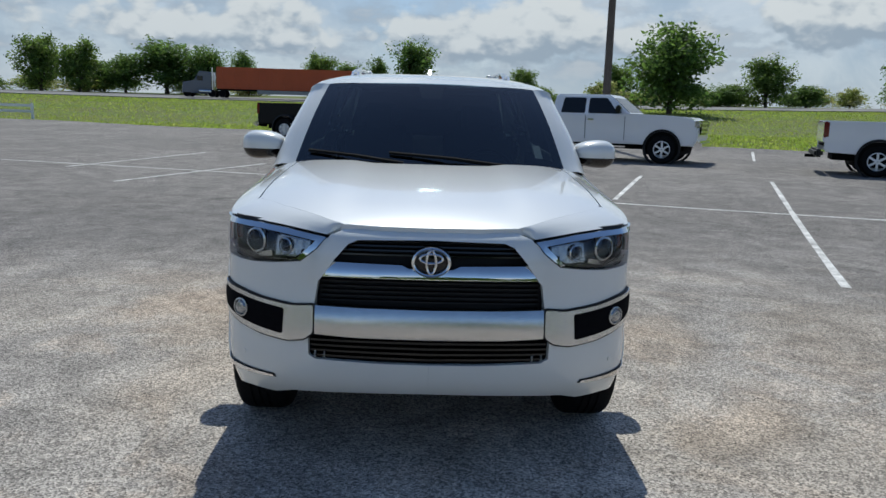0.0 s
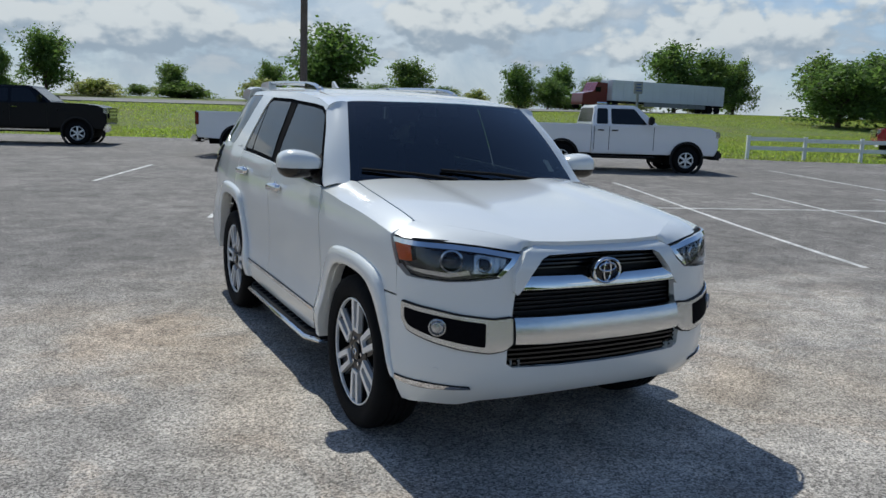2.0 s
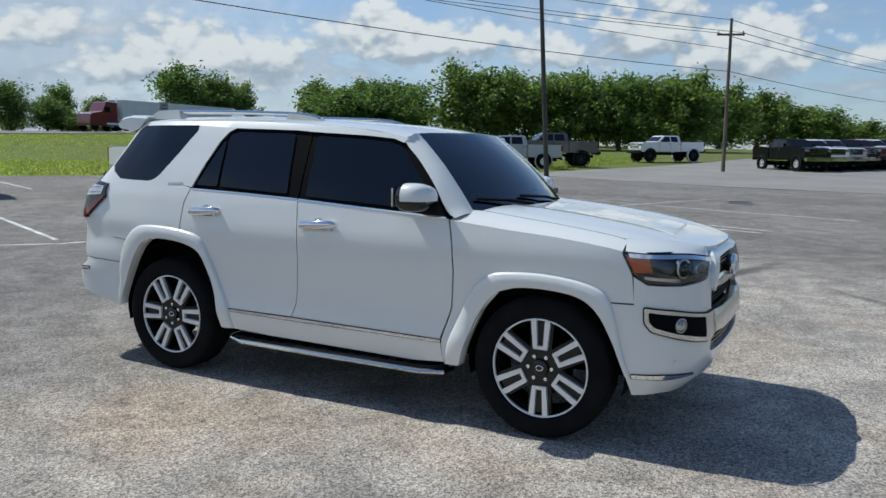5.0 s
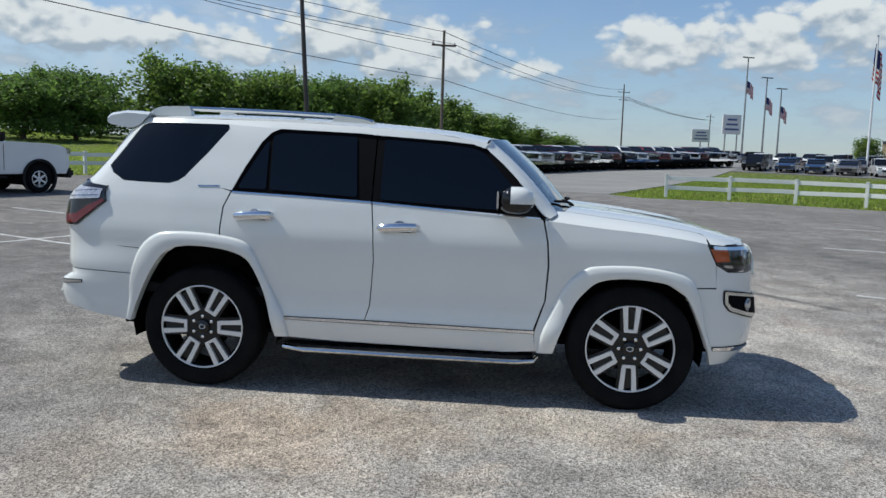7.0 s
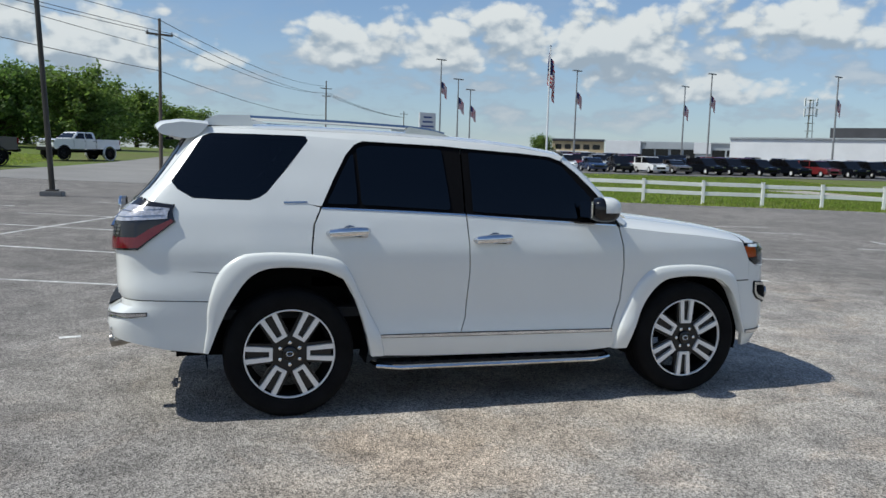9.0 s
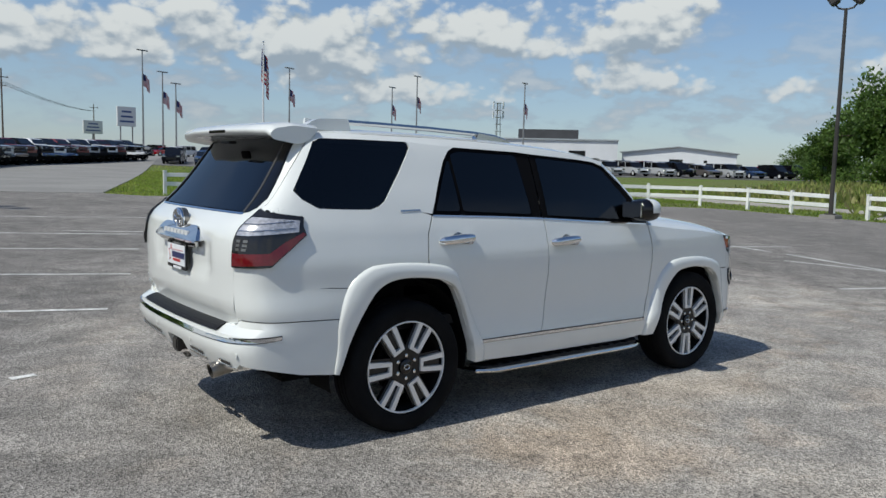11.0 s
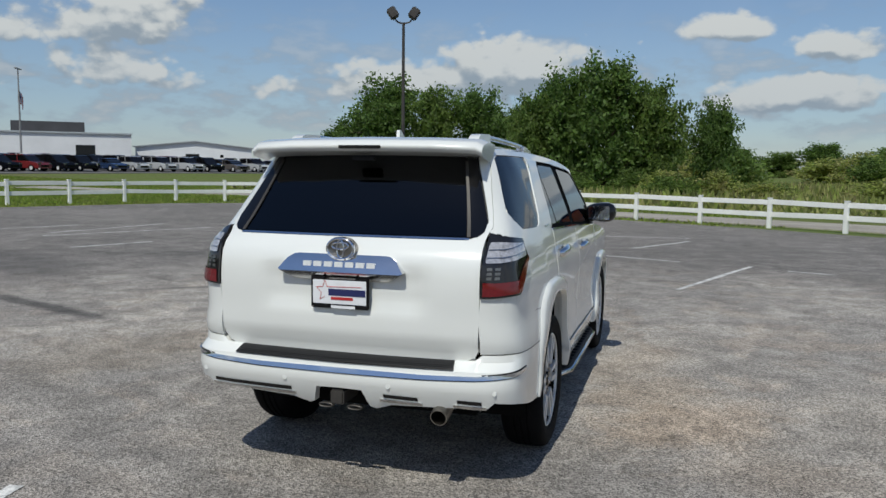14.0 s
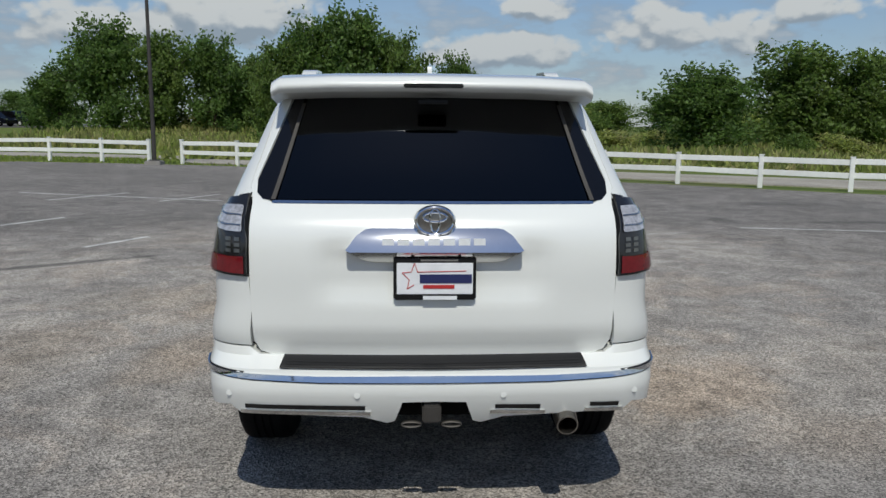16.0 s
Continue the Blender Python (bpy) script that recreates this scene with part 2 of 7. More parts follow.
wire_black = surface("wire", (0.03, 0.03, 0.03), 0.7)
white_metal = surface("white_metal_cladding", (0.72, 0.73, 0.74), 0.55, stain=(0.3, 0.06), grain=(5, 0.03))
grey_metal = surface("grey_metal_cladding", (0.42, 0.45, 0.47), 0.5, 0.2, stain=(0.3, 0.08))
tan_stone = surface("tan_stucco", (0.50, 0.40, 0.25), 0.85, stain=(0.5, 0.1), grain=(8, 0.08))
dark_roof = surface("dark_roof_plant", (0.05, 0.05, 0.055), 0.7, stain=(0.5, 0.2))
orange_panel = surface("orange_trailer_side", (0.52, 0.085, 0.02), 0.45, stain=(0.4, 0.1), grain=(4, 0.05))
sign_blue = surface("sign_blue", (0.05, 0.09, 0.25), 0.5)
flag_red = surface("flag_red", (0.45, 0.03, 0.04), 0.8)
flag_white = surface("flag_white", (0.75, 0.74, 0.72), 0.8)
flag_blue = surface("flag_blue", (0.03, 0.04, 0.14), 0.8)


def glass(name, tint, alpha_mix, rough=0.02, sheen=1.75):
    """Tinted pane: a glossy sheet that lets part of the light through, darkened by its film."""
    m = bpy.data.materials.new(name)
    m.use_nodes = True
    nodes, links = m.node_tree.nodes, m.node_tree.links
    nodes.clear()
    clear = nodes.new("ShaderNodeBsdfTransparent")
    clear.inputs[0].default_value = (*tint, 1)
    gloss = nodes.new("ShaderNodeBsdfGlossy")
    gloss.inputs["Roughness"].default_value = rough
    gloss.inputs["Color"].default_value = (0.95, 0.97, 1.0, 1)
    fres = nodes.new("ShaderNodeFresnel")
    fres.inputs["IOR"].default_value = 1.5
    mix = nodes.new("ShaderNodeMixShader")
    gain = nodes.new("ShaderNodeMath")
    gain.operation = "MULTIPLY_ADD"
    gain.inputs[1].default_value, gain.inputs[2].default_value = sheen, alpha_mix
    links.new(fres.outputs[0], gain.inputs[0])
    links.new(gain.outputs[0], mix.inputs[0])
    links.new(clear.outputs[0], mix.inputs[1])
    links.new(gloss.outputs[0], mix.inputs[2])
    out = nodes.new("ShaderNodeOutputMaterial")
    links.new(mix.outputs[0], out.inputs[0])
    return m


privacy_glass = glass("privacy_glass", (0.018, 0.022, 0.032), 0.0, 0.02, 1.0)
door_glass = glass("tinted_glass", (0.05, 0.064, 0.08), 0.0, 0.02, 1.0)
screen_glass = glass("windscreen_glass", (0.21, 0.30, 0.32), 0.04, 0.02, 1.25)
lens_glass = glass("clear_lens", (0.95, 0.96, 0.97), 0.0, 0.02, 0.9)


def leaf_material(name, base, second, through_gain=1.6):
    m = surface(name, base, 0.65, stain=(0.6, 0.3), second=second, grain=(5, 0.25))
    nodes, links = m.node_tree.nodes, m.node_tree.links
    shader = nodes["Principled BSDF"]
    source = shader.inputs["Base Color"].links[0].from_socket
    isle = nodes.new("ShaderNodeNewGeometry")
    spread = nodes.new("ShaderNodeMapRange")
    spread.inputs["To Min"].default_value, spread.inputs["To Max"].default_value = 0.55, 1.45
    links.new(isle.outputs["Random Per Island"], spread.inputs["Value"])
    scaled = nodes.new("ShaderNodeVectorMath")
    scaled.operation = "SCALE"
    links.new(source, scaled.inputs[0])
    links.new(spread.outputs[0], scaled.inputs["Scale"])
    links.new(scaled.outputs[0], shader.inputs["Base Color"])
    through_leaf = nodes.new("ShaderNodeBsdfTranslucent")
    lighter = nodes.new("ShaderNodeVectorMath")
    lighter.operation = "SCALE"
    lighter.inputs["Scale"].default_value = through_gain
    links.new(scaled.outputs[0], lighter.inputs[0])
    links.new(lighter.outputs[0], through_leaf.inputs["Color"])
    mix = nodes.new("ShaderNodeMixShader")
    mix.inputs[0].default_value = 0.5
    links.new(shader.outputs[0], mix.inputs[1])
    links.new(through_leaf.outputs[0], mix.inputs[2])
    links.new(mix.outputs[0], nodes["Material Output"].inputs[0])
    return m


leaf_dark = leaf_material("dark_leaves", (0.08, 0.14, 0.03), (0.125, 0.195, 0.042))
leaf_mid = leaf_material("green_leaves", (0.10, 0.16, 0.033), (0.15, 0.21, 0.047))
leaf_grass = leaf_material("grass_blades", (0.135, 0.185, 0.024), (0.18, 0.19, 0.045), 3.2)
leaf_weed = leaf_material("weed_leaves", (0.25, 0.30, 0.07), (0.38, 0.33, 0.15), 1.3)


def lot_material():
    """Old asphalt: pale stone grit, worn sandy patches, dark oil stains and sealed cracks."""
    m = surface("worn_asphalt", (0.178, 0.164, 0.150), 0.9, stain=(0.22, 0.2), second=(0.232, 0.214, 0.196), spec=0.3)
    nodes, links = m.node_tree.nodes, m.node_tree.links
    shader = nodes["Principled BSDF"]
    where = nodes.new("ShaderNodeTexCoord").outputs["Object"]
    colour = shader.inputs["Base Color"].links[0].from_socket

    def noise_at(scale, detail=5.0, rougher=0.6, warp=0.0):
        n = nodes.new("ShaderNodeTexNoise")
        n.inputs["Scale"].default_value, n.inputs["Detail"].default_value = scale, detail
        n.inputs["Roughness"].default_value, n.inputs["Distortion"].default_value = rougher, warp
        links.new(where, n.inputs["Vector"])
        return n.outputs["Fac"]

    def ranged(v, a, b, c, d, smooth=True):
        n = nodes.new("ShaderNodeMapRange")
        if smooth:
            n.interpolation_type = "SMOOTHSTEP"
        n.inputs["From Min"].default_value, n.inputs["From Max"].default_value = a, b
        n.inputs["To Min"].default_value, n.inputs["To Max"].default_value = c, d
        links.new(v, n.inputs["Value"])
        return n.outputs[0]

    def blend(a, rgb, fac):
        n = nodes.new("ShaderNodeMix")
        n.data_type = "RGBA"
        links.new(fac, n.inputs["Factor"])
        links.new(a, n.inputs["A"])
        n.inputs["B"].default_value = (*rgb, 1)
        return n.outputs["Result"]

    def maths(op, a, b):
        n = nodes.new("ShaderNodeMath")
        n.operation = op
        for k, v in ((0, a), (1, b)):
            if isinstance(v, (int, float)):
                n.inputs[k].default_value = v
            else:
                links.new(v, n.inputs[k])
        return n.outputs[0]

    def spot(x, y, rx, ry, turn, ragged=1.5):
        """1 in the middle of an oval, 0 outside, with a ragged rim."""
        mp = nodes.new("ShaderNodeMapping")
        mp.vector_type = "TEXTURE"
        mp.inputs["Location"].default_value = (x, y, 0)
        mp.inputs["Rotation"].default_value = (0, 0, radians(turn))
        mp.inputs["Scale"].default_value = (rx, ry, 50)
        links.new(where, mp.inputs[0])
        ln = nodes.new("ShaderNodeVectorMath")
        ln.operation = "LENGTH"
        links.new(mp.outputs[0], ln.inputs[0])
        rag = maths("MULTIPLY", maths("SUBTRACT", noise_at(2.6, 6.0, 0.65, 0.6), 0.5), ragged)
        return ranged(maths("ADD", ln.outputs["Value"], rag), 1.15, 0.35, 0, 1)

    # the worn, lighter gravelly zone round the middle of the lot
    gritty = ranged(noise_at(0.35, 5.0, 0.62, 0.4), 0.40, 0.62, 0, 0.75)
    worn = spot(0.0, -2.4, 8.2, 6.2, 15, 0.6)
    colour = blend(colour, (0.315, 0.29, 0.26), maths("MULTIPLY", worn, 0.75))
    colour = blend(colour, (0.44, 0.40, 0.35), maths("MULTIPLY", gritty, worn))
    scuffed = maths("MULTIPLY", ranged(noise_at(1.1, 7.0, 0.7, 0.8), 0.50, 0.62, 0, 0.5), worn)
    colour = blend(colour, (0.37, 0.305, 0.245), scuffed)
    oily = ranged(noise_at(0.55, 7.0, 0.68, 0.6), 0.54, 0.68, 0, 0.4)
    colour = blend(colour, (0.13, 0.122, 0.116), oily)
    for x, y, rx, ry, turn, strength, rgb in (
            (-1.75, 0.75, 0.85, 0.5, 50, 0.7, (0.38, 0.30, 0.225)), (-1.5, 0.1, 0.8, 0.45, 70, 0.5, (0.36, 0.285, 0.21)), (-1.3, -0.9, 1.0, 0.4, 75, 0.4, (0.36, 0.29, 0.22)),
            (-2.2, 1.5, 0.8, 0.5, -20, 0.35, (0.30, 0.24, 0.18)), (1.65, -1.6, 0.6, 0.35, 40, 0.5, (0.37, 0.28, 0.20)), (1.7, 0.0, 0.8, 0.4, 80, 0.45, (0.34, 0.27, 0.2)), (3.1, 0.2, 1.5, 0.9, 70, 0.4, (0.30, 0.25, 0.19)),
            (2.0, -1.9, 1.3, 0.8, 10, 0.45, (0.32, 0.27, 0.21)), (-3.4, 0.2, 1.6, 1.0, 40, 0.25, (0.29, 0.25, 0.2)),
            (-3.6, 4.4, 3.6, 2.6, 20, 0.45, (0.145, 0.135, 0.126)), (1.5, 5.2, 3.5, 1.8, 0, 0.35, (0.15, 0.14, 0.13)), (9.0, -4.5, 2.6, 0.9, -30, 0.45, (0.075, 0.07, 0.068)), (5.7, -1.4, 2.3, 0.17, -18, 0.8, (0.07, 0.066, 0.064)), (4.2, -3.6, 1.6, 0.12, 35, 0.7, (0.07, 0.066, 0.064)), (-5.55, -8.4, 0.3, 0.9, 5, 0.6, (0.08, 0.075, 0.07)), (-8.2, -12.0, 1.4, 0.45, 0, 0.55, (0.08, 0.075, 0.07)), (5.6, 0.0, 1.6, 0.4, -30, 0.4, (0.09, 0.085, 0.08)),
            (5.2, 1.8, 2.6, 1.0, 10, 0.35, (0.09, 0.085, 0.08)), (-9, -8.6, 2.6, 0.3, 8, 0.55, (0.07, 0.066, 0.064)),
            (7.5, -6.5, 1.6, 0.5, 20, 0.45, (0.08, 0.075, 0.07))):
        colour = blend(colour, rgb, maths("MULTIPLY", spot(x, y, rx, ry, turn), strength))
    # cracks
    vor = nodes.new("ShaderNodeTexVoronoi")
    vor.feature = "DISTANCE_TO_EDGE"
    vor.inputs["Scale"].default_value = 0.23
    warp = nodes.new("ShaderNodeTexNoise")
    warp.inputs["Scale"].default_value, warp.inputs["Detail"].default_value = 1.2, 5.0
    links.new(where, warp.inputs["Vector"])
    mixv = nodes.new("ShaderNodeVectorMath")
    mixv.operation = "ADD"
    links.new(where, mixv.inputs[0])
    links.new(warp.outputs["Color"], mixv.inputs[1])
    links.new(mixv.outputs[0], vor.inputs["Vector"])
    crack = maths("MULTIPLY", ranged(vor.outputs["Distance"], 0.004, 0.012, 1, 0), ranged(noise_at(0.5), 0.56, 0.66, 0, 0.5))
    colour = blend(colour, (0.07, 0.065, 0.06), crack)
    # single stones
    stones = nodes.new("ShaderNodeTexVoronoi")
    stones.inputs["Scale"].default_value = 110
    links.new(where, stones.inputs["Vector"])
    tone_n = nodes.new("ShaderNodeSeparateColor")
    links.new(stones.outputs["Color"], tone_n.inputs[0])
    sc = nodes.new("ShaderNodeVectorMath")
    sc.operation = "SCALE"
    links.new(colour, sc.inputs[0])
    links.new(maths("MULTIPLY", ranged(tone_n.outputs[0], 0, 1, 0.36, 1.74, False), maths("MULTIPLY", ranged(noise_at(26, 6.0, 0.75), 0.3, 0.7, 0.72, 1.28, False), ranged(noise_at(2.4, 6.0, 0.68, 0.5), 0.35, 0.65, 0.74, 1.26, False))), sc.inputs["Scale"])
    links.new(sc.outputs[0], shader.inputs["Base Color"])
    b = nodes.new("ShaderNodeBump")
    b.inputs["Distance"].default_value, b.inputs["Strength"].default_value = 0.006, 0.9
    links.new(maths("ADD", stones.outputs["Distance"], noise_at(40, 5.0, 0.7)), b.inputs["Height"])
    links.new(b.outputs[0], shader.inputs["Normal"])
    return m


asphalt = lot_material()

# ---- mesh tools ----
def smooth_step(a, b, v):
    t = min(1.0, max(0.0, (v - a) / (b - a)))
    return t * t * (3 - 2 * t)


def ground_z(x, y):
    """Height of the land: level round the car, rising gently outward, with the highway on its bank."""
    r = math.hypot(x, y)
    z = smooth_step(3, 14, r) * (0.009 * max(-80, min(160, x)) + (0.010 if y > 0 else 0.003) * max(-120, min(110, y)))
    return z + smooth_step(42, 72, y) * 0.8 + smooth_step(48, 120, r) * 1.2


def finish(name, bm, material, parent=None, label="", smooth=True, angle=35):
    """Turns a bmesh into one mesh object, smooth but for edges sharper than the angle."""
    bmesh.ops.recalc_face_normals(bm, faces=bm.faces)
    limit = radians(angle)
    for f in bm.faces:
        f.smooth = smooth
    for e in bm.edges:
        e.smooth = len(e.link_faces) == 2 and e.calc_face_angle(0) < limit
    me = bpy.data.meshes.new(name)
    bm.to_mesh(me)
    bm.free()
    for m in (material if isinstance(material, (list, tuple)) else [material]):
        me.materials.append(m)
    ob = new(name, me)
    if parent:
        ob.parent = parent
    if label:
        tagged(ob, label)
    return ob


def part(name, bm, material, parent, label="", angle=35):
    return finish(name, bm, material, parent, label, True, angle)


def thing(name, label, category, group="", kind="", m=None):
    ob = new(name)
    ob.empty_display_size = 0.2
    if m is not None:
        ob.matrix_world = m
    return tagged(ob, label, category, group, kind)


def box(bm, centre, size, bevel=0.0, turn=None):
    m = Matrix.Translation(centre) @ (turn if turn else Matrix()) @ Matrix.Diagonal((*size, 1))
    made = bmesh.ops.create_cube(bm, size=1.0, matrix=m)
    if bevel > 0:
        edges = list({e for v in made["verts"] for e in v.link_edges})
        bmesh.ops.bevel(bm, geom=edges, offset=bevel, segments=2, affect="EDGES", clamp_overlap=True)
    return bm


def box_bm(centre, size, bevel=0.0, turn=None):
    return box(bmesh.new(), centre, size, bevel, turn)


def tube(bm, points, radius, sides=8, cap=True):
    """A round bar along the points; radius may be one number or one for each point."""
    pts = [Vector(p) for p in points]
    rad = radius if isinstance(radius, (list, tuple)) else [radius] * len(pts)
    rings = []
    side = None
    for i, p in enumerate(pts):
        d = (pts[min(i + 1, len(pts) - 1)] - pts[max(i - 1, 0)]).normalized()
        if side is None or abs(side.dot(d)) > 0.95:
            side = Vector((0, 0, 1)) if abs(d.z) < 0.8 else Vector((1, 0, 0))
        u = (side - d * side.dot(d)).normalized()
        v = d.cross(u)
        side = u
        rings.append([bm.verts.new(p + (u * math.cos(2 * math.pi * k / sides) + v * math.sin(2 * math.pi * k / sides)) * rad[i]) for k in range(sides)])
    for a, b in zip(rings, rings[1:]):
        for k in range(sides):
            bm.faces.new((a[k], a[(k + 1) % sides], b[(k + 1) % sides], b[k]))
    if cap:
        bm.faces.new(rings[0][::-1])
        bm.faces.new(rings[-1])
    return bm


def lathe(bm, profile, sides=32, axis="x", centre=(0, 0, 0), closed=False):
    """Turns a profile of (radius, height) round an axis."""
    c = Vector(centre)
    rings = []
    for r, h in profile:
        ring = []
        for k in range(sides):
            a = 2 * math.pi * k / sides
            p = (h, r * math.cos(a), r * math.sin(a)) if axis == "x" else ((r * math.cos(a), h, r * math.sin(a)) if axis == "y" else (r * math.cos(a), r * math.sin(a), h))
            ring.append(bm.verts.new(c + Vector(p)))
        rings.append(ring)
    pairs = list(zip(rings, rings[1:])) + ([(rings[-1], rings[0])] if closed else [])
    for a, b in pairs:
        for k in range(sides):
            bm.faces.new((a[k], a[(k + 1) % sides], b[(k + 1) % sides], b[k]))
    return bm


def prism(bm, poly, a, b, axis="x", bevel=0.0):
    """A solid with the outline poly, from a to b along an axis. Outline in (y, z) for x, (x, z) for y, (x, y) for z."""
    def at(p, h):
        return (h, p[0], p[1]) if axis == "x" else ((p[0], h, p[1]) if axis == "y" else (p[0], p[1], h))
    lo, hi = [bm.verts.new(at(p, a)) for p in poly], [bm.verts.new(at(p, b)) for p in poly]
    f1, f2 = bm.faces.new(lo), bm.faces.new(hi[::-1])
    n = len(poly)
    for k in range(n):
        bm.faces.new((lo[k], hi[k], hi[(k + 1) % n], lo[(k + 1) % n]))
    if bevel > 0:
        bmesh.ops.bevel(bm, geom=list(f1.edges) + list(f2.edges), offset=bevel, segments=2, affect="EDGES", clamp_overlap=True)
    return bm


def rounded(points, radius, steps=4):
    """An outline with its corners rounded; radius: one number, or one for each corner."""
    out, n = [], len(points)
    for i in range(n):
        p, a, b = Vector(points[i]), Vector(points[i - 1]), Vector(points[(i + 1) % n])
        r = radius[i] if isinstance(radius, (list, tuple)) else radius
        ea, eb = a - p, b - p
        d = min(r, ea.length * 0.48, eb.length * 0.48)
        if d < 1e-4:
            out.append(tuple(p))
            continue
        pa, pb = p + ea.normalized() * d, p + eb.normalized() * d
        for k in range(steps + 1):
            t = k / steps
            out.append(tuple(pa * (1 - t) ** 2 + p * 2 * t * (1 - t) + pb * t * t))
    return out


def clip(poly, axis, limit, keep_above):
    out, n = [], len(poly)
    for i in range(n):
        a, b = poly[i], poly[(i + 1) % n]
        ina, inb = (a[axis] >= limit) == keep_above, (b[axis] >= limit) == keep_above
        if ina:
            out.append(a)
        if ina != inb:
            t = (limit - a[axis]) / (b[axis] - a[axis])
            q = [a[0] + (b[0] - a[0]) * t, a[1] + (b[1] - a[1]) * t]
            q[axis] = limit
            out.append(tuple(q))
    return out


def sheet(bm, poly, cell, to3d, rim=None):
    """Fills a flat outline with a grid of cells and lays it on a curved surface by to3d(u, v).
    rim(u, v): where the outline's edge turns in to, for a panel with thickness."""
    lo, hi = [min(p[k] for p in poly) for k in (0, 1)], [max(p[k] for p in poly) for k in (0, 1)]
    nu, nv = max(1, round((hi[0] - lo[0]) / cell)), max(1, round((hi[1] - lo[1]) / cell))
    du, dv = (hi[0] - lo[0]) / nu, (hi[1] - lo[1]) / nv
    seen = {}

    def vert(p):
        key = (round(p[0], 4), round(p[1], 4))
        if key not in seen:
            seen[key] = bm.verts.new(to3d(*p))
        return seen[key]

    made = []
    for i in range(nu):
        strip = clip(clip(list(poly), 0, lo[0] + i * du, True), 0, lo[0] + (i + 1) * du, False) if nu > 1 else list(poly)
        if len(strip) < 3:
            continue
        for j in range(nv):
            c = clip(clip(strip, 1, lo[1] + j * dv, True), 1, lo[1] + (j + 1) * dv, False) if nv > 1 else strip
            vs = []
            for p in c:
                v = vert(p)
                if v not in vs:
                    vs.append(v)
            if len(vs) >= 3:
                try:
                    made.append(bm.faces.new(vs))
                except ValueError:
                    pass
    if rim:
        back = {v: k for k, v in seen.items()}
        inner = {}
        for e in [e for f in made for e in f.edges]:
            if len(e.link_faces) == 1 and all(v in back for v in e.verts):
                for v in e.verts:
                    if v not in inner:
                        inner[v] = bm.verts.new(rim(*back[v]))
                a, b = e.verts
                try:
                    bm.faces.new((b, a, inner[a], inner[b]))
                except ValueError:
                    pass
    return bm


def curve_through(points, n=64):
    """An even polyline through the points (Catmull-Rom), by length: returns a function of the way along it and its length."""
    p = [Vector(q) for q in points]
    p = [p[0] * 2 - p[1]] + p + [p[-1] * 2 - p[-2]]
    line = []
    for i in range(1, len(p) - 2):
        for k in range(n):
            t = k / n
            line.append(0.5 * (2 * p[i] + (p[i + 1] - p[i - 1]) * t + (2 * p[i - 1] - 5 * p[i] + 4 * p[i + 1] - p[i + 2]) * t * t + (3 * p[i] - p[i - 1] - 3 * p[i + 1] + p[i + 2]) * t ** 3))
    line.append(p[-2])
    s = [0.0]
    for a, b in zip(line, line[1:]):
        s.append(s[-1] + (b - a).length)
    xs = [np.array([q[k] for q in line]) for k in range(len(line[0]))]

    def at(d):
        return Vector([float(np.interp(d, s, x)) for x in xs])
    return at, s[-1]


def table(*pairs):
    """A smooth function through (place, value) pairs."""
    xs, ys = [p[0] for p in pairs], [p[1] for p in pairs]
    n = len(xs)
    slopes = [0.0] * n
    for i in range(n):
        a, b = max(0, i - 1), min(n - 1, i + 1)
        slopes[i] = (ys[b] - ys[a]) / (xs[b] - xs[a])

    def f(x):
        if x <= xs[0]:
            return ys[0]
        if x >= xs[-1]:
            return ys[-1]
        i = max(k for k in range(n - 1) if xs[k] <= x)
        h = xs[i + 1] - xs[i]
        t = (x - xs[i]) / h
        return ((2 * t ** 3 - 3 * t * t + 1) * ys[i] + (t ** 3 - 2 * t * t + t) * h * slopes[i] + (-2 * t ** 3 + 3 * t * t) * ys[i + 1] + (t ** 3 - t * t) * h * slopes[i + 1])
    return f


def mirrored(bm):
    """The same shape on the other side of the car."""
    other = bm.copy()
    bmesh.ops.scale(other, vec=(-1, 1, 1), verts=other.verts)
    bmesh.ops.reverse_faces(other, faces=other.faces)
    return other

# ---- land, lot and roads ----
def land():
    """One sheet of ground out to the horizon, in rings that widen outward."""
    bm = bmesh.new()
    radii = [0.0] + [2.0 * 1.16 ** k for k in range(48)]
    sides = 96
    centre = bm.verts.new((0, 0, -0.06))
    rings = []
    for r in radii[1:]:
        rings.append([bm.verts.new((r * math.cos(2 * math.pi * k / sides), r * math.sin(2 * math.pi * k / sides),
                                    ground_z(r * math.cos(2 * math.pi * k / sides), r * math.sin(2 * math.pi * k / sides)) - 0.06)) for k in range(sides)])
    for k in range(sides):
        bm.faces.new((centre, rings[0][k], rings[0][(k + 1) % sides]))
    for a, b in zip(rings, rings[1:]):
        for k in range(sides):
            bm.faces.new((a[k], b[k], b[(k + 1) % sides], a[(k + 1) % sides]))
    return tagged(finish("ground", bm, grass_soil), "mown green grass on gently sloping land", "ground", kind="structure")


land()


def flat_area(name, outline, lift, cell, material, label, category):
    bm = bmesh.new()
    sheet(bm, outline, cell, lambda u, v: (u, v, ground_z(u, v) + lift), lambda u, v: (u, v, ground_z(u, v) - 0.2))
    return tagged(finish(name, bm, material, angle=50), label, category, kind="structure")


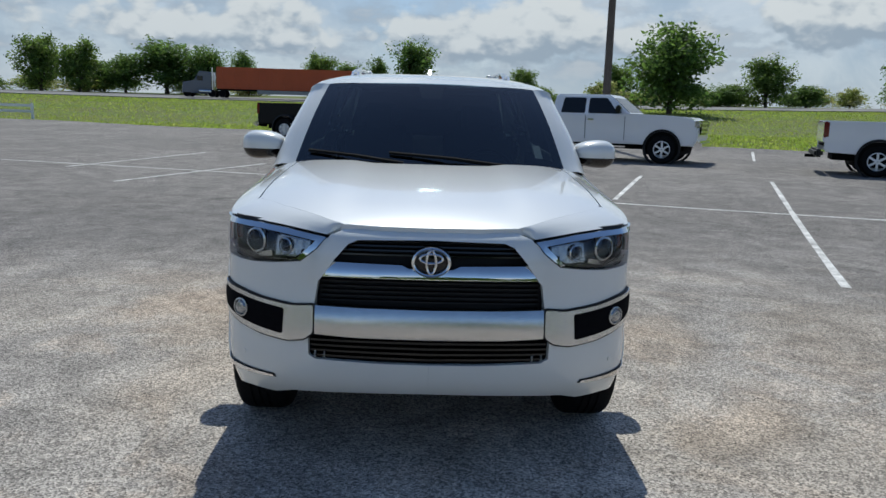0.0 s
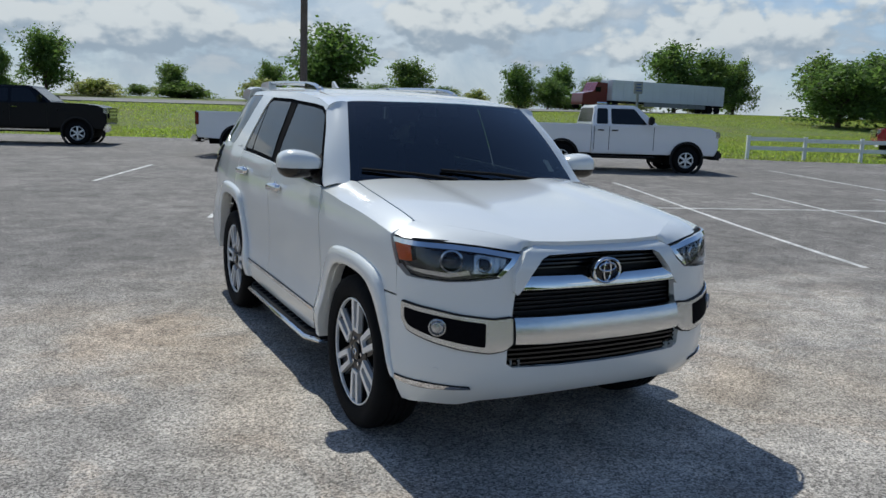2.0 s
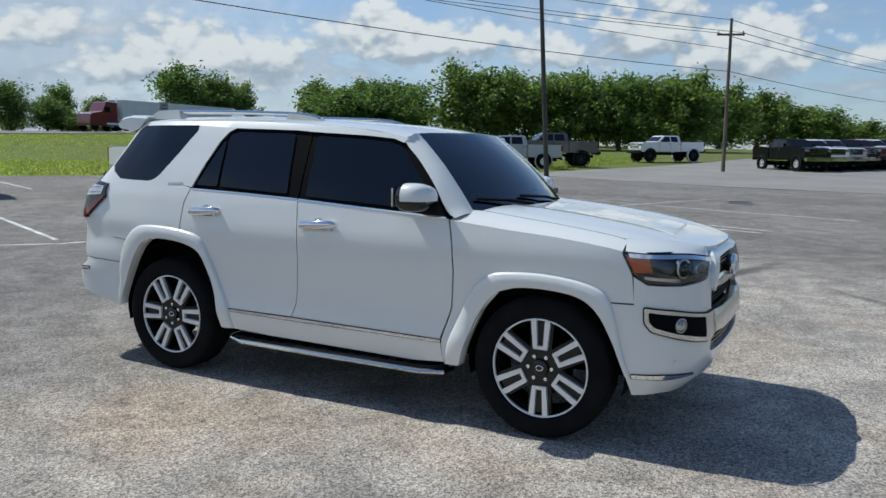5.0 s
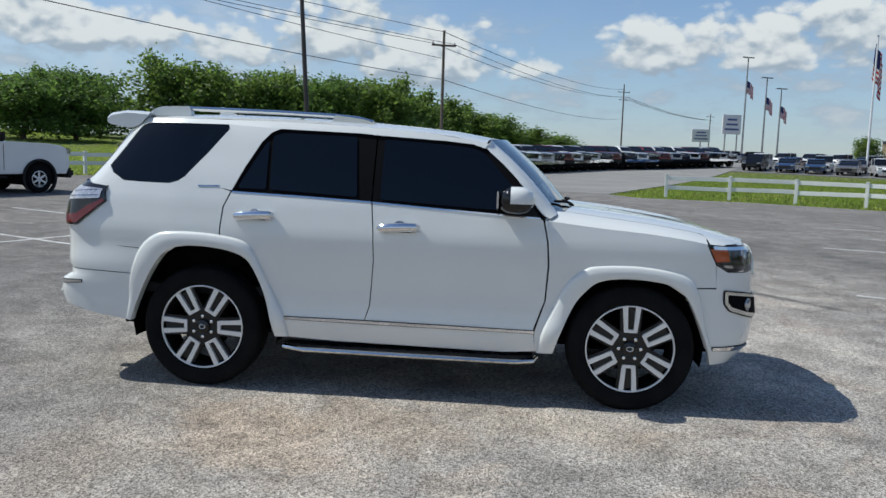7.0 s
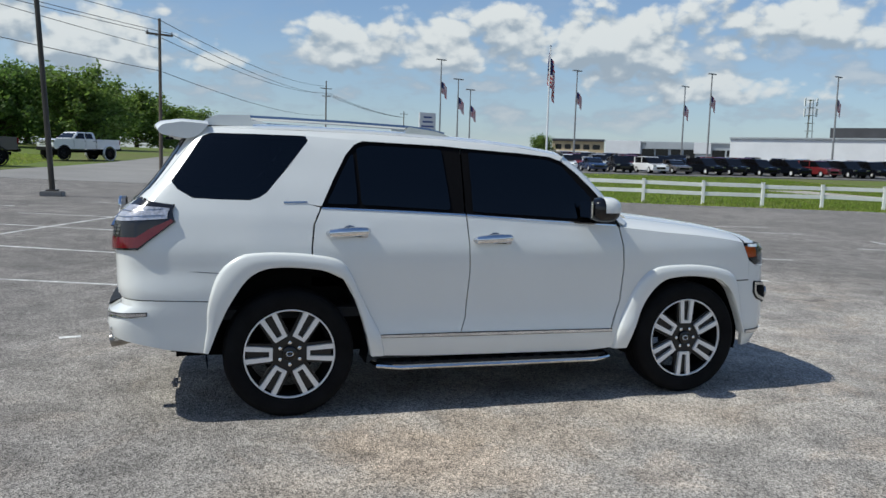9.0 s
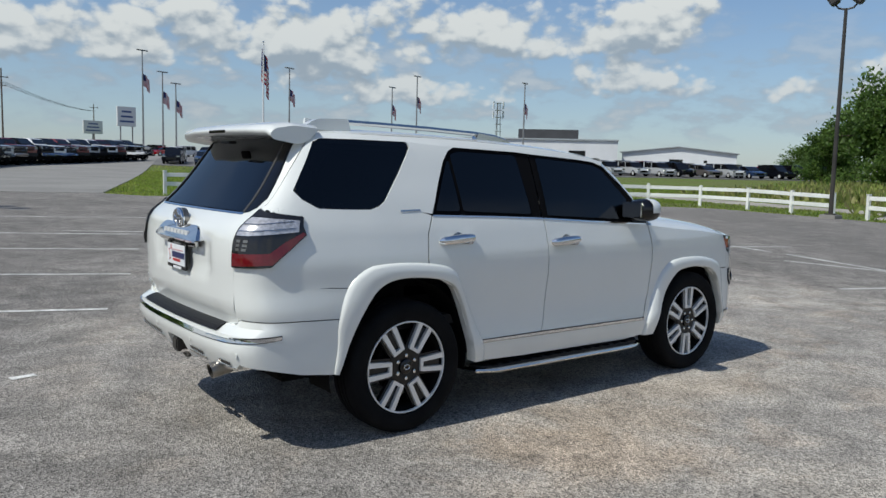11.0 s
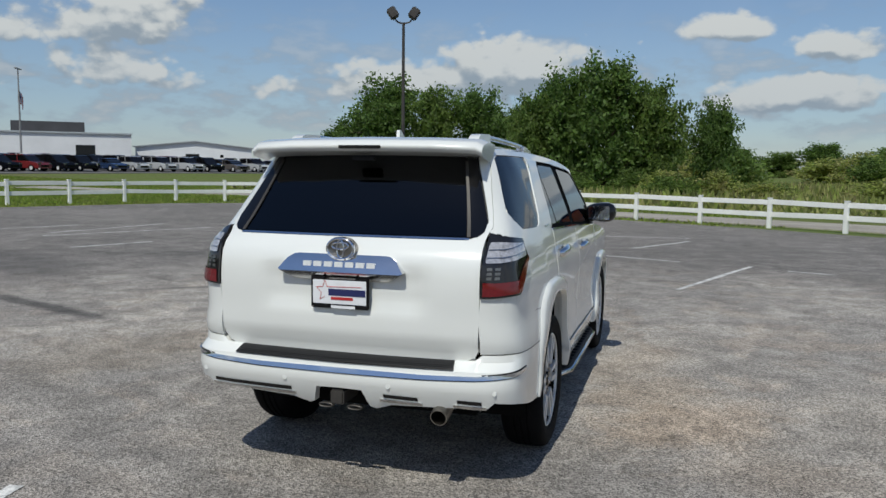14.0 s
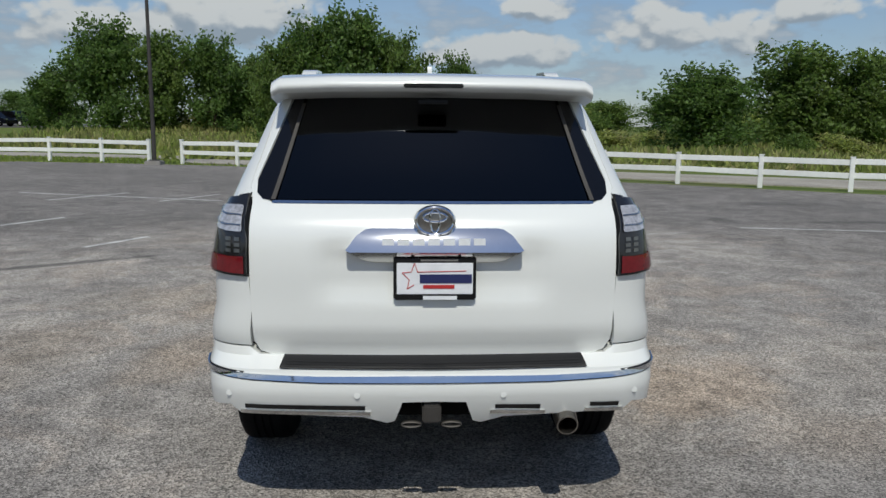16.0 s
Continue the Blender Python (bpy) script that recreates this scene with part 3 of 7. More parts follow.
LOT = [(-70, -9), (-20, -11.5), (-12, -15.5), (-5.2, -19.8), (2.5, -23.6), (7.5, -25.6), (11.5, -26.4), (15.5, -26.8), (19.2, -23.0), (22.0, -15.5),
       (25.5, -9.5), (26.0, -5.4), (28.0, -4.4), (29.5, 3), (33, 13.0), (24.3, 17.2), (19, 23), (12, 27.5), (2.3, 31.2), (-12.8, 36.5), (-21.8, 42.6), (-70, 55)]
flat_area("parking_lot", LOT, 0.0, 1.6, asphalt, "worn grey asphalt parking lot with gravelly patches", "parking lot")
DRIVE = [(28.0, -4.4), (91, -27), (135, -44), (150, -20), (130, -4), (75, 7.5), (46, 12.2), (33, 13.0), (29.5, 3)]
FAR_LOT = [(76, -21.6), (91, -26.9), (135, -43.9), (160, -45), (150, -90), (110, -135), (55, -135), (36, -100), (47, -80), (54, -69), (59, -57), (62.5, -44), (66.5, -34)]
flat_area("concrete_drive", DRIVE, 0.012, 5, concrete, "pale concrete drive leading to the far lots", "driveway")
flat_area("far_lot", FAR_LOT, 0.02, 8, road_grey, "grey asphalt sales lot full of parked cars", "parking lot")
flat_area("highway", [(-400, 79), (400, 79), (400, 88), (-400, 88)], 0.03, 12, road_grey, "grey highway running along a low bank", "road")
flat_area("highway_shoulder", [(-400, 76.6), (400, 76.6), (400, 78.96), (-400, 78.96)], 0.05, 12, concrete, "pale concrete shoulder along the highway", "road shoulder")
TRACK = [(9.5, -28.4), (4.5, -26.8), (-5.0, -22.8), (-11, -19.2), (-30, -9.5), (-34, -13), (-12, -23.8), (-4, -27), (5, -30.8), (11, -32), (22, -33.5), (40, -34), (40, -38), (20, -37), (11, -35)]
flat_area("gravel_track", TRACK,
          -0.02, 2, gravel_track, "pale gravel track behind the fence", "track")

# ---- painted bay lines ----
STRIPES = thing("bay_lines", "worn white painted parking bay lines on asphalt", "road marking", kind="structure")


def stripe(x, y, x2, y2, width=0.09):
    a, b = Vector((x, y)), Vector((x2, y2))
    d = (b - a).normalized()
    n = Vector((-d.y, d.x)) * width / 2
    bm = bmesh.new()
    steps = max(2, int((b - a).length / 0.8))
    last = None
    for k in range(steps + 1):
        p = a.lerp(b, k / steps)
        w = n * random.uniform(0.8, 1.1)
        pair = [bm.verts.new((q.x, q.y, ground_z(q.x, q.y) + 0.006)) for q in (p + w, p - w)]
        if last:
            bm.faces.new((last[0], last[1], pair[1], pair[0]))
        last = pair
    part("stripe", bm, line_paint, STRIPES)


for row in ((4.0, 1.8, 7.75, 12.0), (10.2, 18.8, 12.3, 24.0), (3.2, 8.05, 13.7, 3.75), (6.45, 0.85, 10.2, 10.2), (9.2, -0.1, 12.0, 7.6), (11.4, -1.3, 14.0, 6.0),
            (-0.1, 6.8, 3.1, 15.2), (-1.35, 12.2, 0.25, 16.2), (-5.8, 9.5, -3.9, 14.2), (-10.2, 13.9, -3.2, 11.4), (-7.9, 12.3, -6.3, 17.7), (1.4, 9.5, 3.2, 8.0),
            (13.7, 3.75, 20.5, 1.2), (11.8, -1.5, 12.6, 0.4),
            (3.6, -11.2, -1.6, -9.3), (3.0, -10.0, 0.2, -10.4), (-1.6, -5.45, -2.85, -9.1), (1.8, -14.6, -1.8, -15.3), (-3.4, -8.6, -4.1, -8.35),
            (12.5, -8.8, 12.2, -12.6), (6.4, -7.0, 5.9, -8.1), (4.3, -4.9, 3.8, -5.9), (8.8, -12.7, 4.0, -11.3), (5.2, -11.0, 4.4, -12.9), (-5.4, -7.3, -9.5, -6.9),
            (12.05, -8.14, 10.35, -12.18), (14.6, -8.07, 13.68, -11.07), (7.46, -11.0, 6.48, -12.95), (-0.6, -11.77, -1.8, -14.36), (0.64, -7.25, -0.07, -9.11), (1.57, 3.11, 1.6, 2.94), (3.4, 8.5, 5.06, 12.85),
            (16, 6.5, 18.8, 13), (15.3, -3, 18, 5), (9.8, -6.5, 9.2, -8.2)):
    if Vector(row[:2]) != Vector(row[2:]):
        stripe(*row)

# ---- other vehicles ----
def wheel_parts(parent, x, y, z, radius, rim_radius, width, out, rim_material, spokes=6, wide=0.055):
    """A road wheel: tyre, rim dish, spokes and hub. out: -1 or 1, the side that its face looks to."""
    wheel = new("wheel")
    wheel.parent = parent
    wheel.location = (x, y, z)
    bm = bmesh.new()
    h = width / 2
    lathe(bm, [(rim_radius, -h * 0.8), (rim_radius + 0.02, -h * 0.95), (radius - 0.045, -h), (radius - 0.012, -h * 0.86), (radius, -h * 0.55), (radius, h * 0.55), (radius - 0.012, h * 0.86), (radius - 0.045, h), (rim_radius + 0.02, h * 0.95), (rim_radius, h * 0.8)], 36, closed=True)
    part("tyre", bm, rubber, wheel)
    bm = bmesh.new()
    lathe(bm, [(rim_radius, out * h * 0.82), (rim_radius - 0.018, out * h * 0.86), (rim_radius - 0.03, out * h * 0.6), (rim_radius - 0.035, -out * h * 0.5), (0.02, -out * h * 0.5)], 30)
    part("rim", bm, rim_material, wheel)
    bm = bmesh.new()
    for k in range(spokes):
        a = 2 * math.pi * k / spokes
        turn = Matrix.Rotation(a, 4, "X")
        m = turn @ Matrix.Translation((out * h * 0.62, 0, rim_radius * 0.53)) @ Matrix.Diagonal((0.035, wide, rim_radius * 0.9, 1))
        bmesh.ops.create_cube(bm, size=1, matrix=m)
    part("spokes", bm, rim_material, wheel)
    bm = bmesh.new()
    lathe(bm, [(rim_radius * 0.30, out * h * 0.5), (rim_radius * 0.28, out * h * 0.86), (0.01, out * h * 0.9)], 18)
    part("hub_cap", bm, rim_material, wheel)
    return wheel


def arch(yc, zc, r, low, steps=10, grow=1.0):
    """Points of a wheel opening from its front foot to its back foot, along a lower edge."""
    a0 = math.asin(max(-1, min(1, (low - zc) / r)))
    out = []
    for k in range(steps + 1):
        a = (math.pi - a0) + (a0 - (math.pi - a0)) * k / steps
        out.append((yc + r * math.cos(a) * grow, zc + r * math.sin(a)))
    return out


def pickup(name, label, material, group, wheelbase=3.9, cab="crew", bed=2.0, lift=0.0, radius=0.40, bright=True, dually=False, low=False, rim=None):
    """A full-size pickup facing -y, with its right rear tyre's foot at (-0.85, 0, 0) of its own frame."""
    rim = rim or machined
    car = thing(name, label, "pickup truck", group)
    half = 1.0
    zc = radius
    sill, belt, hood, roof = 0.52 + lift, 1.29 + lift, 1.36 + lift, 1.91 + lift
    front_axle = -wheelbase
    nose = front_axle - 0.98
    tail = 1.22
    cab_len = {"crew": 2.45, "extended": 2.05}[cab]
    bed_front = tail - bed - 0.12
    cab_back = bed_front - 0.03
    screen_foot = cab_back - cab_len
    if screen_foot < front_axle + 0.55:
        screen_foot = front_axle + 0.55
    ar = radius + 0.11
    # front body with bonnet and doors
    low_line = [(nose + 0.12, sill)] + arch(front_axle, zc + 0.04, ar, sill) + [(cab_back, sill)]
    poly = low_line + [(cab_back, belt + 0.04), (screen_foot + 0.25, belt + 0.06), (screen_foot, hood + 0.02), (nose + 0.75, hood - 0.01), (nose + 0.28, hood - 0.06), (nose + 0.10, hood - 0.15), (nose + 0.03, hood - 0.34), (nose + 0.02, sill + 0.22)]
    part("front_body", prism(bmesh.new(), poly, -half + 0.03, half - 0.03, "x", 0.035), material, car)
    # load bed with open top
    poly = [(bed_front, sill + 0.02)] + arch(0, zc + 0.04, ar, sill + 0.02) + [(tail - 0.05, sill + 0.05), (tail, sill + 0.12), (tail, belt + 0.06), (bed_front, belt + 0.06)]
    for s in (-1, 1):
        part("bed_side", prism(bmesh.new(), poly, s * (half - 0.02), s * (half - 0.09), "x", 0.02), material, car)
        if dually:
            part("wide_arch", lathe(bmesh.new(), [(ar + 0.02, s * (half - 0.03)), (ar + 0.03, s * (half + 0.16)), (ar - 0.03, s * (half + 0.17)), (ar - 0.03, s * (half - 0.03))], 30, centre=(0, 0, zc + 0.04)), material, car)
    part("bed_floor", box_bm((0, (bed_front + tail) / 2, sill + 0.22), (2 * half - 0.2, tail - bed_front - 0.06, 0.06)), underbody, car)
    part("bed_rail", box_bm((0, bed_front + 0.04, belt - 0.1), (2 * half - 0.16, 0.05, 0.33)), black_plastic, car)
    part("tailgate", box_bm((0, tail + 0.005, (sill + belt) / 2 + 0.16), (2 * half - 0.22, 0.07, belt - sill - 0.27), 0.02), material, car)
    part("chassis", box_bm((0, (nose + tail) / 2 + 0.1, sill - 0.04 - lift * 0.4), (1.1, tail - nose - 0.7, 0.22)), underbody, car)
    for yy in (front_axle, 0):
        part("wheel_well", box_bm((0, yy, zc + 0.16), (1.9, 2 * ar - 0.06, 0.62)), underbody, car)
    # cabin
    top0, top1 = screen_foot + 0.74, cab_back - 0.10
    cabin = bmesh.new()
    ring_low = [(-half + 0.05, screen_foot + 0.02), (half - 0.05, screen_foot + 0.02), (half - 0.05, cab_back), (-half + 0.05, cab_back)]
    ring_top = [(-half + 0.24, top0), (half - 0.24, top0), (half - 0.24, top1), (-half + 0.24, top1)]
    vl = [cabin.verts.new((x, y, belt + 0.03)) for x, y in ring_low]
    vt = [cabin.verts.new((x, y, roof)) for x, y in ring_top]
    cabin.faces.new(vt)
    for k in range(4):
        cabin.faces.new((vl[k], vl[(k + 1) % 4], vt[(k + 1) % 4], vt[k]))
    bmesh.ops.bevel(cabin, geom=list(cabin.edges), offset=0.05, segments=3, affect="EDGES", clamp_overlap=True)
    part("cab_shell", cabin, material, car)

    def side_x(z):
        return half - 0.05 - 0.19 * (z - belt - 0.03) / (roof - belt - 0.03)

    def pane(points, name_="side_window", lift_out=0.006):
        for s in (-1, 1):
            bm = bmesh.new()
            vs = [bm.verts.new((s * (side_x(z) + lift_out), y, z)) for y, z in rounded(points, 0.05, 3)]
            bm.faces.new(vs)
            made = bmesh.ops.extrude_face_region(bm, geom=list(bm.faces))
            bmesh.ops.translate(bm, vec=(-s * 0.02, 0, 0), verts=[v for v in made["geom"] if isinstance(v, bmesh.types.BMVert)])
            part(name_, bm, gloss_black, car)
    zb, zt = belt + 0.075, roof - 0.10
    mid = screen_foot + (1.38 if cab == "crew" else 1.55)
    pane([(screen_foot + 0.42, zb), (mid - 0.06, zb), (mid - 0.06, zt), (top0 + 0.06, zt)], "front_door_window")
    pane([(mid + 0.04, zb), (cab_back - (0.30 if cab == "crew" else 0.12), zb), (cab_back - (0.36 if cab == "crew" else 0.16), zt), (mid + 0.04, zt)], "rear_door_window")
    for s in (-1, 1):
        for yy in (mid, cab_back - 0.06, screen_foot + 0.22):
            part("door_gap", box_bm((s * (half - 0.026), yy, (sill + belt) / 2 + 0.06), (0.012, 0.012, belt - sill - 0.1)), black_plastic, car)
        for yy in (front_axle, 0):
            if not (dually and yy == 0):
                part("arch_trim", lathe(bmesh.new(), [(ar + 0.015, s * (half - 0.028)), (ar + 0.02, s * (half + 0.012)), (ar - 0.04, s * (half + 0.012)), (ar - 0.05, s * (half - 0.06))], 36, centre=(0, yy, zc + 0.04)), black_plastic, car)
        for yy in (mid - 0.16, cab_back - 0.24):
            part("door_handle", box_bm((s * (half - 0.005), yy, belt - 0.10), (0.04, 0.19, 0.035), 0.012), chrome if bright else black_plastic, car)
        part("running_board", box_bm((s * (half - 0.06), (screen_foot + cab_back) / 2 + 0.1, sill - 0.08), (0.16, cab_back - screen_foot - 0.1, 0.05), 0.015), chrome if bright else black_plastic, car)
        mirror = bmesh.new()
        box(mirror, (s * (half + 0.14), screen_foot + 0.38, belt + 0.20), (0.22, 0.14, 0.24), 0.04)
        box(mirror, (s * (half + 0.02), screen_foot + 0.36, belt + 0.12), (0.18, 0.06, 0.06), 0.01)
        part("wing_mirror", mirror, black_plastic if not bright else gloss_black, car)
        part("tail_lamp", box_bm((s * (half - 0.07), tail - 0.03, belt - 0.16), (0.11, 0.14, 0.40), 0.02), lamp_red, car)
        part("headlamp", box_bm((s * (half - 0.18), nose + 0.07, hood - 0.23), (0.32, 0.16, 0.20), 0.03), reflector, car)
    # screens
    for name_, y0, y1, x0, x1 in (("windscreen", screen_foot + 0.10, top0 - 0.03, half - 0.14, half - 0.32), ("rear_window", cab_back + 0.004, top1 + 0.02, half - 0.25, half - 0.36)):
        bm = bmesh.new()
        za, zb2 = belt + 0.13, roof - 0.09
        f0, f1 = (za - belt - 0.03) / (roof - belt - 0.03), (zb2 - belt - 0.03) / (roof - belt - 0.03)
        foot, head = (screen_foot + 0.02, top0) if name_ == "windscreen" else (cab_back, top1)
        out = -0.012 if name_ == "windscreen" else 0.012
        vs = [bm.verts.new(p) for p in ((-x0, foot + (head - foot) * f0 + out, za), (x0, foot + (head - foot) * f0 + out, za), (x1, foot + (head - foot) * f1 + out, zb2), (-x1, foot + (head - foot) * f1 + out, zb2))]
        bm.faces.new(vs)
        made = bmesh.ops.extrude_face_region(bm, geom=list(bm.faces))
        bmesh.ops.translate(bm, vec=(0, -out * 2, 0), verts=[v for v in made["geom"] if isinstance(v, bmesh.types.BMVert)])
        part(name_, bm, gloss_black, car)
    # nose and bumpers
    part("grille", box_bm((0, nose + 0.035, hood - 0.32), (1.24, 0.09, 0.40), 0.03), gloss_black, car)
    for k in range(3):
        part("grille_bar", box_bm((0, nose - 0.012, hood - 0.44 + 0.12 * k), (1.2, 0.03, 0.045), 0.012), chrome if bright else material, car)
    part("front_bumper", box_bm((0, nose + 0.02, sill + 0.02), (2 * half - 0.04, 0.26, 0.27), 0.06), chrome if bright else black_plastic, car)
    part("rear_bumper", box_bm((0, tail + 0.10, sill + 0.02), (2 * half - 0.08, 0.20, 0.20), 0.05), chrome if bright else black_plastic, car)
    part("hitch", box_bm((0, tail + 0.22, sill - 0.08), (0.08, 0.26, 0.08)), underbody, car)
    for s in (-1, 1):
        for yy in (front_axle, 0):
            wheel_parts(car, s * 0.85, yy, zc, radius, radius * 0.60, 0.29, s, rim)
        if dually:
            wheel_parts(car, s * 1.09, 0, zc, radius, radius * 0.55, 0.22, s, rim)
    return car


def park(car, rear, front):
    """Sets a vehicle so that its right tyres' feet stand on the line from rear to front."""
    h = (Vector(front) - Vector(rear)).normalized()
    turn = math.atan2(h.x, -h.y)
    left = Vector((-h.y, h.x))
    spot_ = Vector(rear) + left * 0.85
    za, zb = ground_z(*rear), ground_z(*front)
    pitch = math.atan2(za - zb, (Vector(front) - Vector(rear)).length)
    car.matrix_world = Matrix.Translation((spot_.x, spot_.y, za)) @ Matrix.Rotation(turn, 4, "Z") @ Matrix.Rotation(pitch, 4, "X")
    return car


park(pickup("pickup_truck", "white crew cab pickup with chrome trim parked on asphalt", truck_white, "parked pickups", 4.2, "crew", 1.95), (3.05, 18.95), (6.85, 16.95))
park(pickup("pickup_truck", "white extended cab pickup with black bumper trim", truck_white, "parked pickups", 3.72, "extended", 1.95, radius=0.38, bright=False), (11.15, 13.85), (14.65, 12.45))
park(pickup("pickup_truck", "glossy black crew cab dually pickup with chrome grille", black_paint, "parked pickups", 4.45, "crew", 2.35, 0.05, dually=True), (-5.35, 26.2), (-1.0, 25.0))
park(pickup("pickup_truck", "bright red crew cab pickup parked on the grass", red_paint, "parked pickups", 4.0, "crew", 1.85, 0.06), (38.6, 17.4), (35.8, 20.3))
park(pickup("pickup_truck", "silver crew cab pickup with wide rear arches", silver_paint, "parked pickups", 4.3, "crew", 2.1, 0.15, 0.44, dually=True), (44.6, 16.0), (42.2, 19.7))
park(pickup("pickup_truck", "lifted dark grey crew cab pickup on big tyres", grey_paint, "parked pickups", 4.2, "crew", 2.0, 0.42, 0.50, bright=False, rim=dark_alloy), (50.4, 15.4), (48.0, 18.8))
park(pickup("pickup_truck", "lifted white crew cab dually pickup by the trees", truck_white, "parked pickups", 4.4, "crew", 2.3, 0.32, 0.50, bright=False, dually=True, rim=dark_alloy), (68.0, 11.4), (64.6, 14.4))

# ---- the white SUV ----
# It faces -y with its centre line on x = 0. Its upright skin is one wrapped surface: a plan outline, drawn in by an amount that depends on the height.
suv = thing("suv", "white four door SUV with chrome trim standing on asphalt", "SUV")
HALF = 0.928
PLAN, PLAN_LENGTH = curve_through([(0, -2.235), (0.25, -2.232), (0.45, -2.218), (0.63, -2.182), (0.775, -2.105), (0.868, -2.0), (0.908, -1.84), (0.921, -1.6), (0.927, -1.2), (HALF, -0.5),
                                   (HALF, 0.5), (HALF, 1.2), (0.927, 1.6), (0.926, 1.9), (0.922, 2.08), (0.913, 2.21), (0.882, 2.315), (0.785, 2.388), (0.63, 2.415), (0.4, 2.428), (0.2, 2.434), (0, 2.435)], 24)
SIDE_IN = table((0.28, 0.05), (0.36, 0.022), (0.46, 0.002), (0.52, 0.004), (0.58, 0.014), (0.68, 0.018), (0.8, 0.012), (0.95, 0.002), (1.03, 0.002), (1.08, 0.008), (1.15, 0.022), (1.23, 0.036), (1.30, 0.058), (1.40, 0.090), (1.50, 0.130), (1.72, 0.225), (1.80, 0.30))
FRONT_IN = table((0.28, 0.14), (0.33, 0.075), (0.40, 0.012), (0.50, -0.015), (0.60, -0.022), (0.70, -0.012), (0.80, 0.0), (0.90, 0.004), (0.97, 0.012), (1.03, 0.035), (1.08, 0.09), (1.2, 0.2), (1.8, 0.3))
REAR_IN = table((0.40, 0.05), (0.47, 0.0), (0.56, -0.040), (0.61, -0.050), (0.655, -0.034), (0.685, -0.030), (0.70, -0.008), (0.712, 0.030), (0.745, 0.032), (0.785, 0.012), (0.95, 0.004), (1.12, 0.0), (1.24, 0.025), (1.31, 0.095), (1.4, 0.18), (1.5, 0.255), (1.60, 0.322), (1.70, 0.385), (1.80, 0.45))
U = np.linspace(0, PLAN_LENGTH, 700)
PX = np.array([PLAN(u).x for u in U])
PY = np.array([PLAN(u).y for u in U])
NX, NY = np.gradient(PY, U), -np.gradient(PX, U)
NLEN = np.hypot(NX, NY)
NX, NY = NX / NLEN, NY / NLEN


HOLLOW = table((0.5, 0.0), (0.6, 0.013), (0.68, 0.017), (0.8, 0.011), (0.92, 0.0))
ENDS = np.clip((np.abs(PY) - 1.5) / 0.4, 0, 1)
TAPER = np.clip((PY - 1.6) / 0.6, 0, 1)


def skin_line(z, out=0.0):
    side_in = SIDE_IN(z) - HOLLOW(z) * ENDS
    d = NX ** 2 * side_in + NY ** 2 * FRONT_IN(z) - out
    back = np.clip((PY - 1.5) / 0.8, 0, 1)
    back = back * back * (3 - 2 * back)
    return (np.where(PY < 0, PX - NX * d, PX * (1 - side_in / HALF) * (1 - 0.028 * TAPER * smooth_step(0.76, 0.95, z)) + NX * out), np.where(PY < 0, PY - NY * d, PY - REAR_IN(z) * back + NY * out))


def skin(u, z, out=0.0):
    """The place on the car's right flank, wrapped round nose and tail, at u along the outline."""
    s, (x, y) = u, skin_line(z, out)
    return (-float(np.interp(s, U, x)), float(np.interp(s, U, y)), z)


NOSE, TAIL_END = int(np.searchsorted(PY[:500], -1.95)), len(U) - int(np.searchsorted(PY, 2.12))


def by_y(y, z):
    return float(np.interp(y, np.maximum.accumulate(skin_line(z)[1]), U))


def by_front(x, z):
    return float(np.interp(abs(x), np.maximum.accumulate(skin_line(z)[0][:NOSE]), U[:NOSE]))


def by_rear(x, z):
    return float(np.interp(abs(x), np.maximum.accumulate(skin_line(z)[0][::-1][:TAIL_END]), U[::-1][:TAIL_END]))


def side_outline(points):
    """(y, z) of the flank, or ('f', x, z) of the nose, or ('r', x, z) of the tail, to places along the skin."""
    out = []
    for p in points:
        if p[0] == "f":
            out.append((by_front(p[1], p[2]), p[2]))
        elif p[0] == "r":
            out.append((by_rear(p[1] * (1 - 0.024 * smooth_step(1.42, 1.33, p[2]) * (p[2] > 0.74)), p[2]), p[2]))
        else:
            out.append((by_y(p[0], p[1]), p[1]))
    return out


def panel(name, points, material, out=0.0, cell=0.05, depth=0.018, corner=0.0, parent=None, both=True, label="", seam=0.0):
    """A skin panel on the right flank and its twin on the left; seam: the width of a dark joint round it."""
    outline = side_outline(points)
    if corner:
        outline = rounded(outline, corner, 3)
    if seam:
        area = sum(a[0] * b[1] - b[0] * a[1] for a, b in zip(outline, outline[1:] + outline[:1]))
        wide = []
        for a, p, b in zip(outline[-1:] + outline[:-1], outline, outline[1:] + outline[:1]):
            d = (Vector(p) - Vector(a)).normalized() + (Vector(b) - Vector(p)).normalized()
            d = Vector((d.y, -d.x)).normalized() * math.copysign(seam, area)
            wide.append((p[0] + d.x, p[1] + d.y))
        bm = bmesh.new()
        sheet(bm, wide, cell, lambda u, z: skin(u, z, out - 0.006), lambda u, z: skin(u, z, out - 0.03))
        twin = mirrored(bm)
        part("seam", bm, black_plastic, parent or suv)
        part("seam", twin, black_plastic, parent or suv)
    bm = bmesh.new()
    sheet(bm, outline, cell, lambda u, z: skin(u, z, out), (lambda u, z: skin(u, z, out - depth)) if depth else None)
    twin = mirrored(bm) if both else None
    made = [part(name, bm, material, parent or suv, label)]
    if twin:
        made.append(part(name, twin, material, parent or suv, label))
    return made


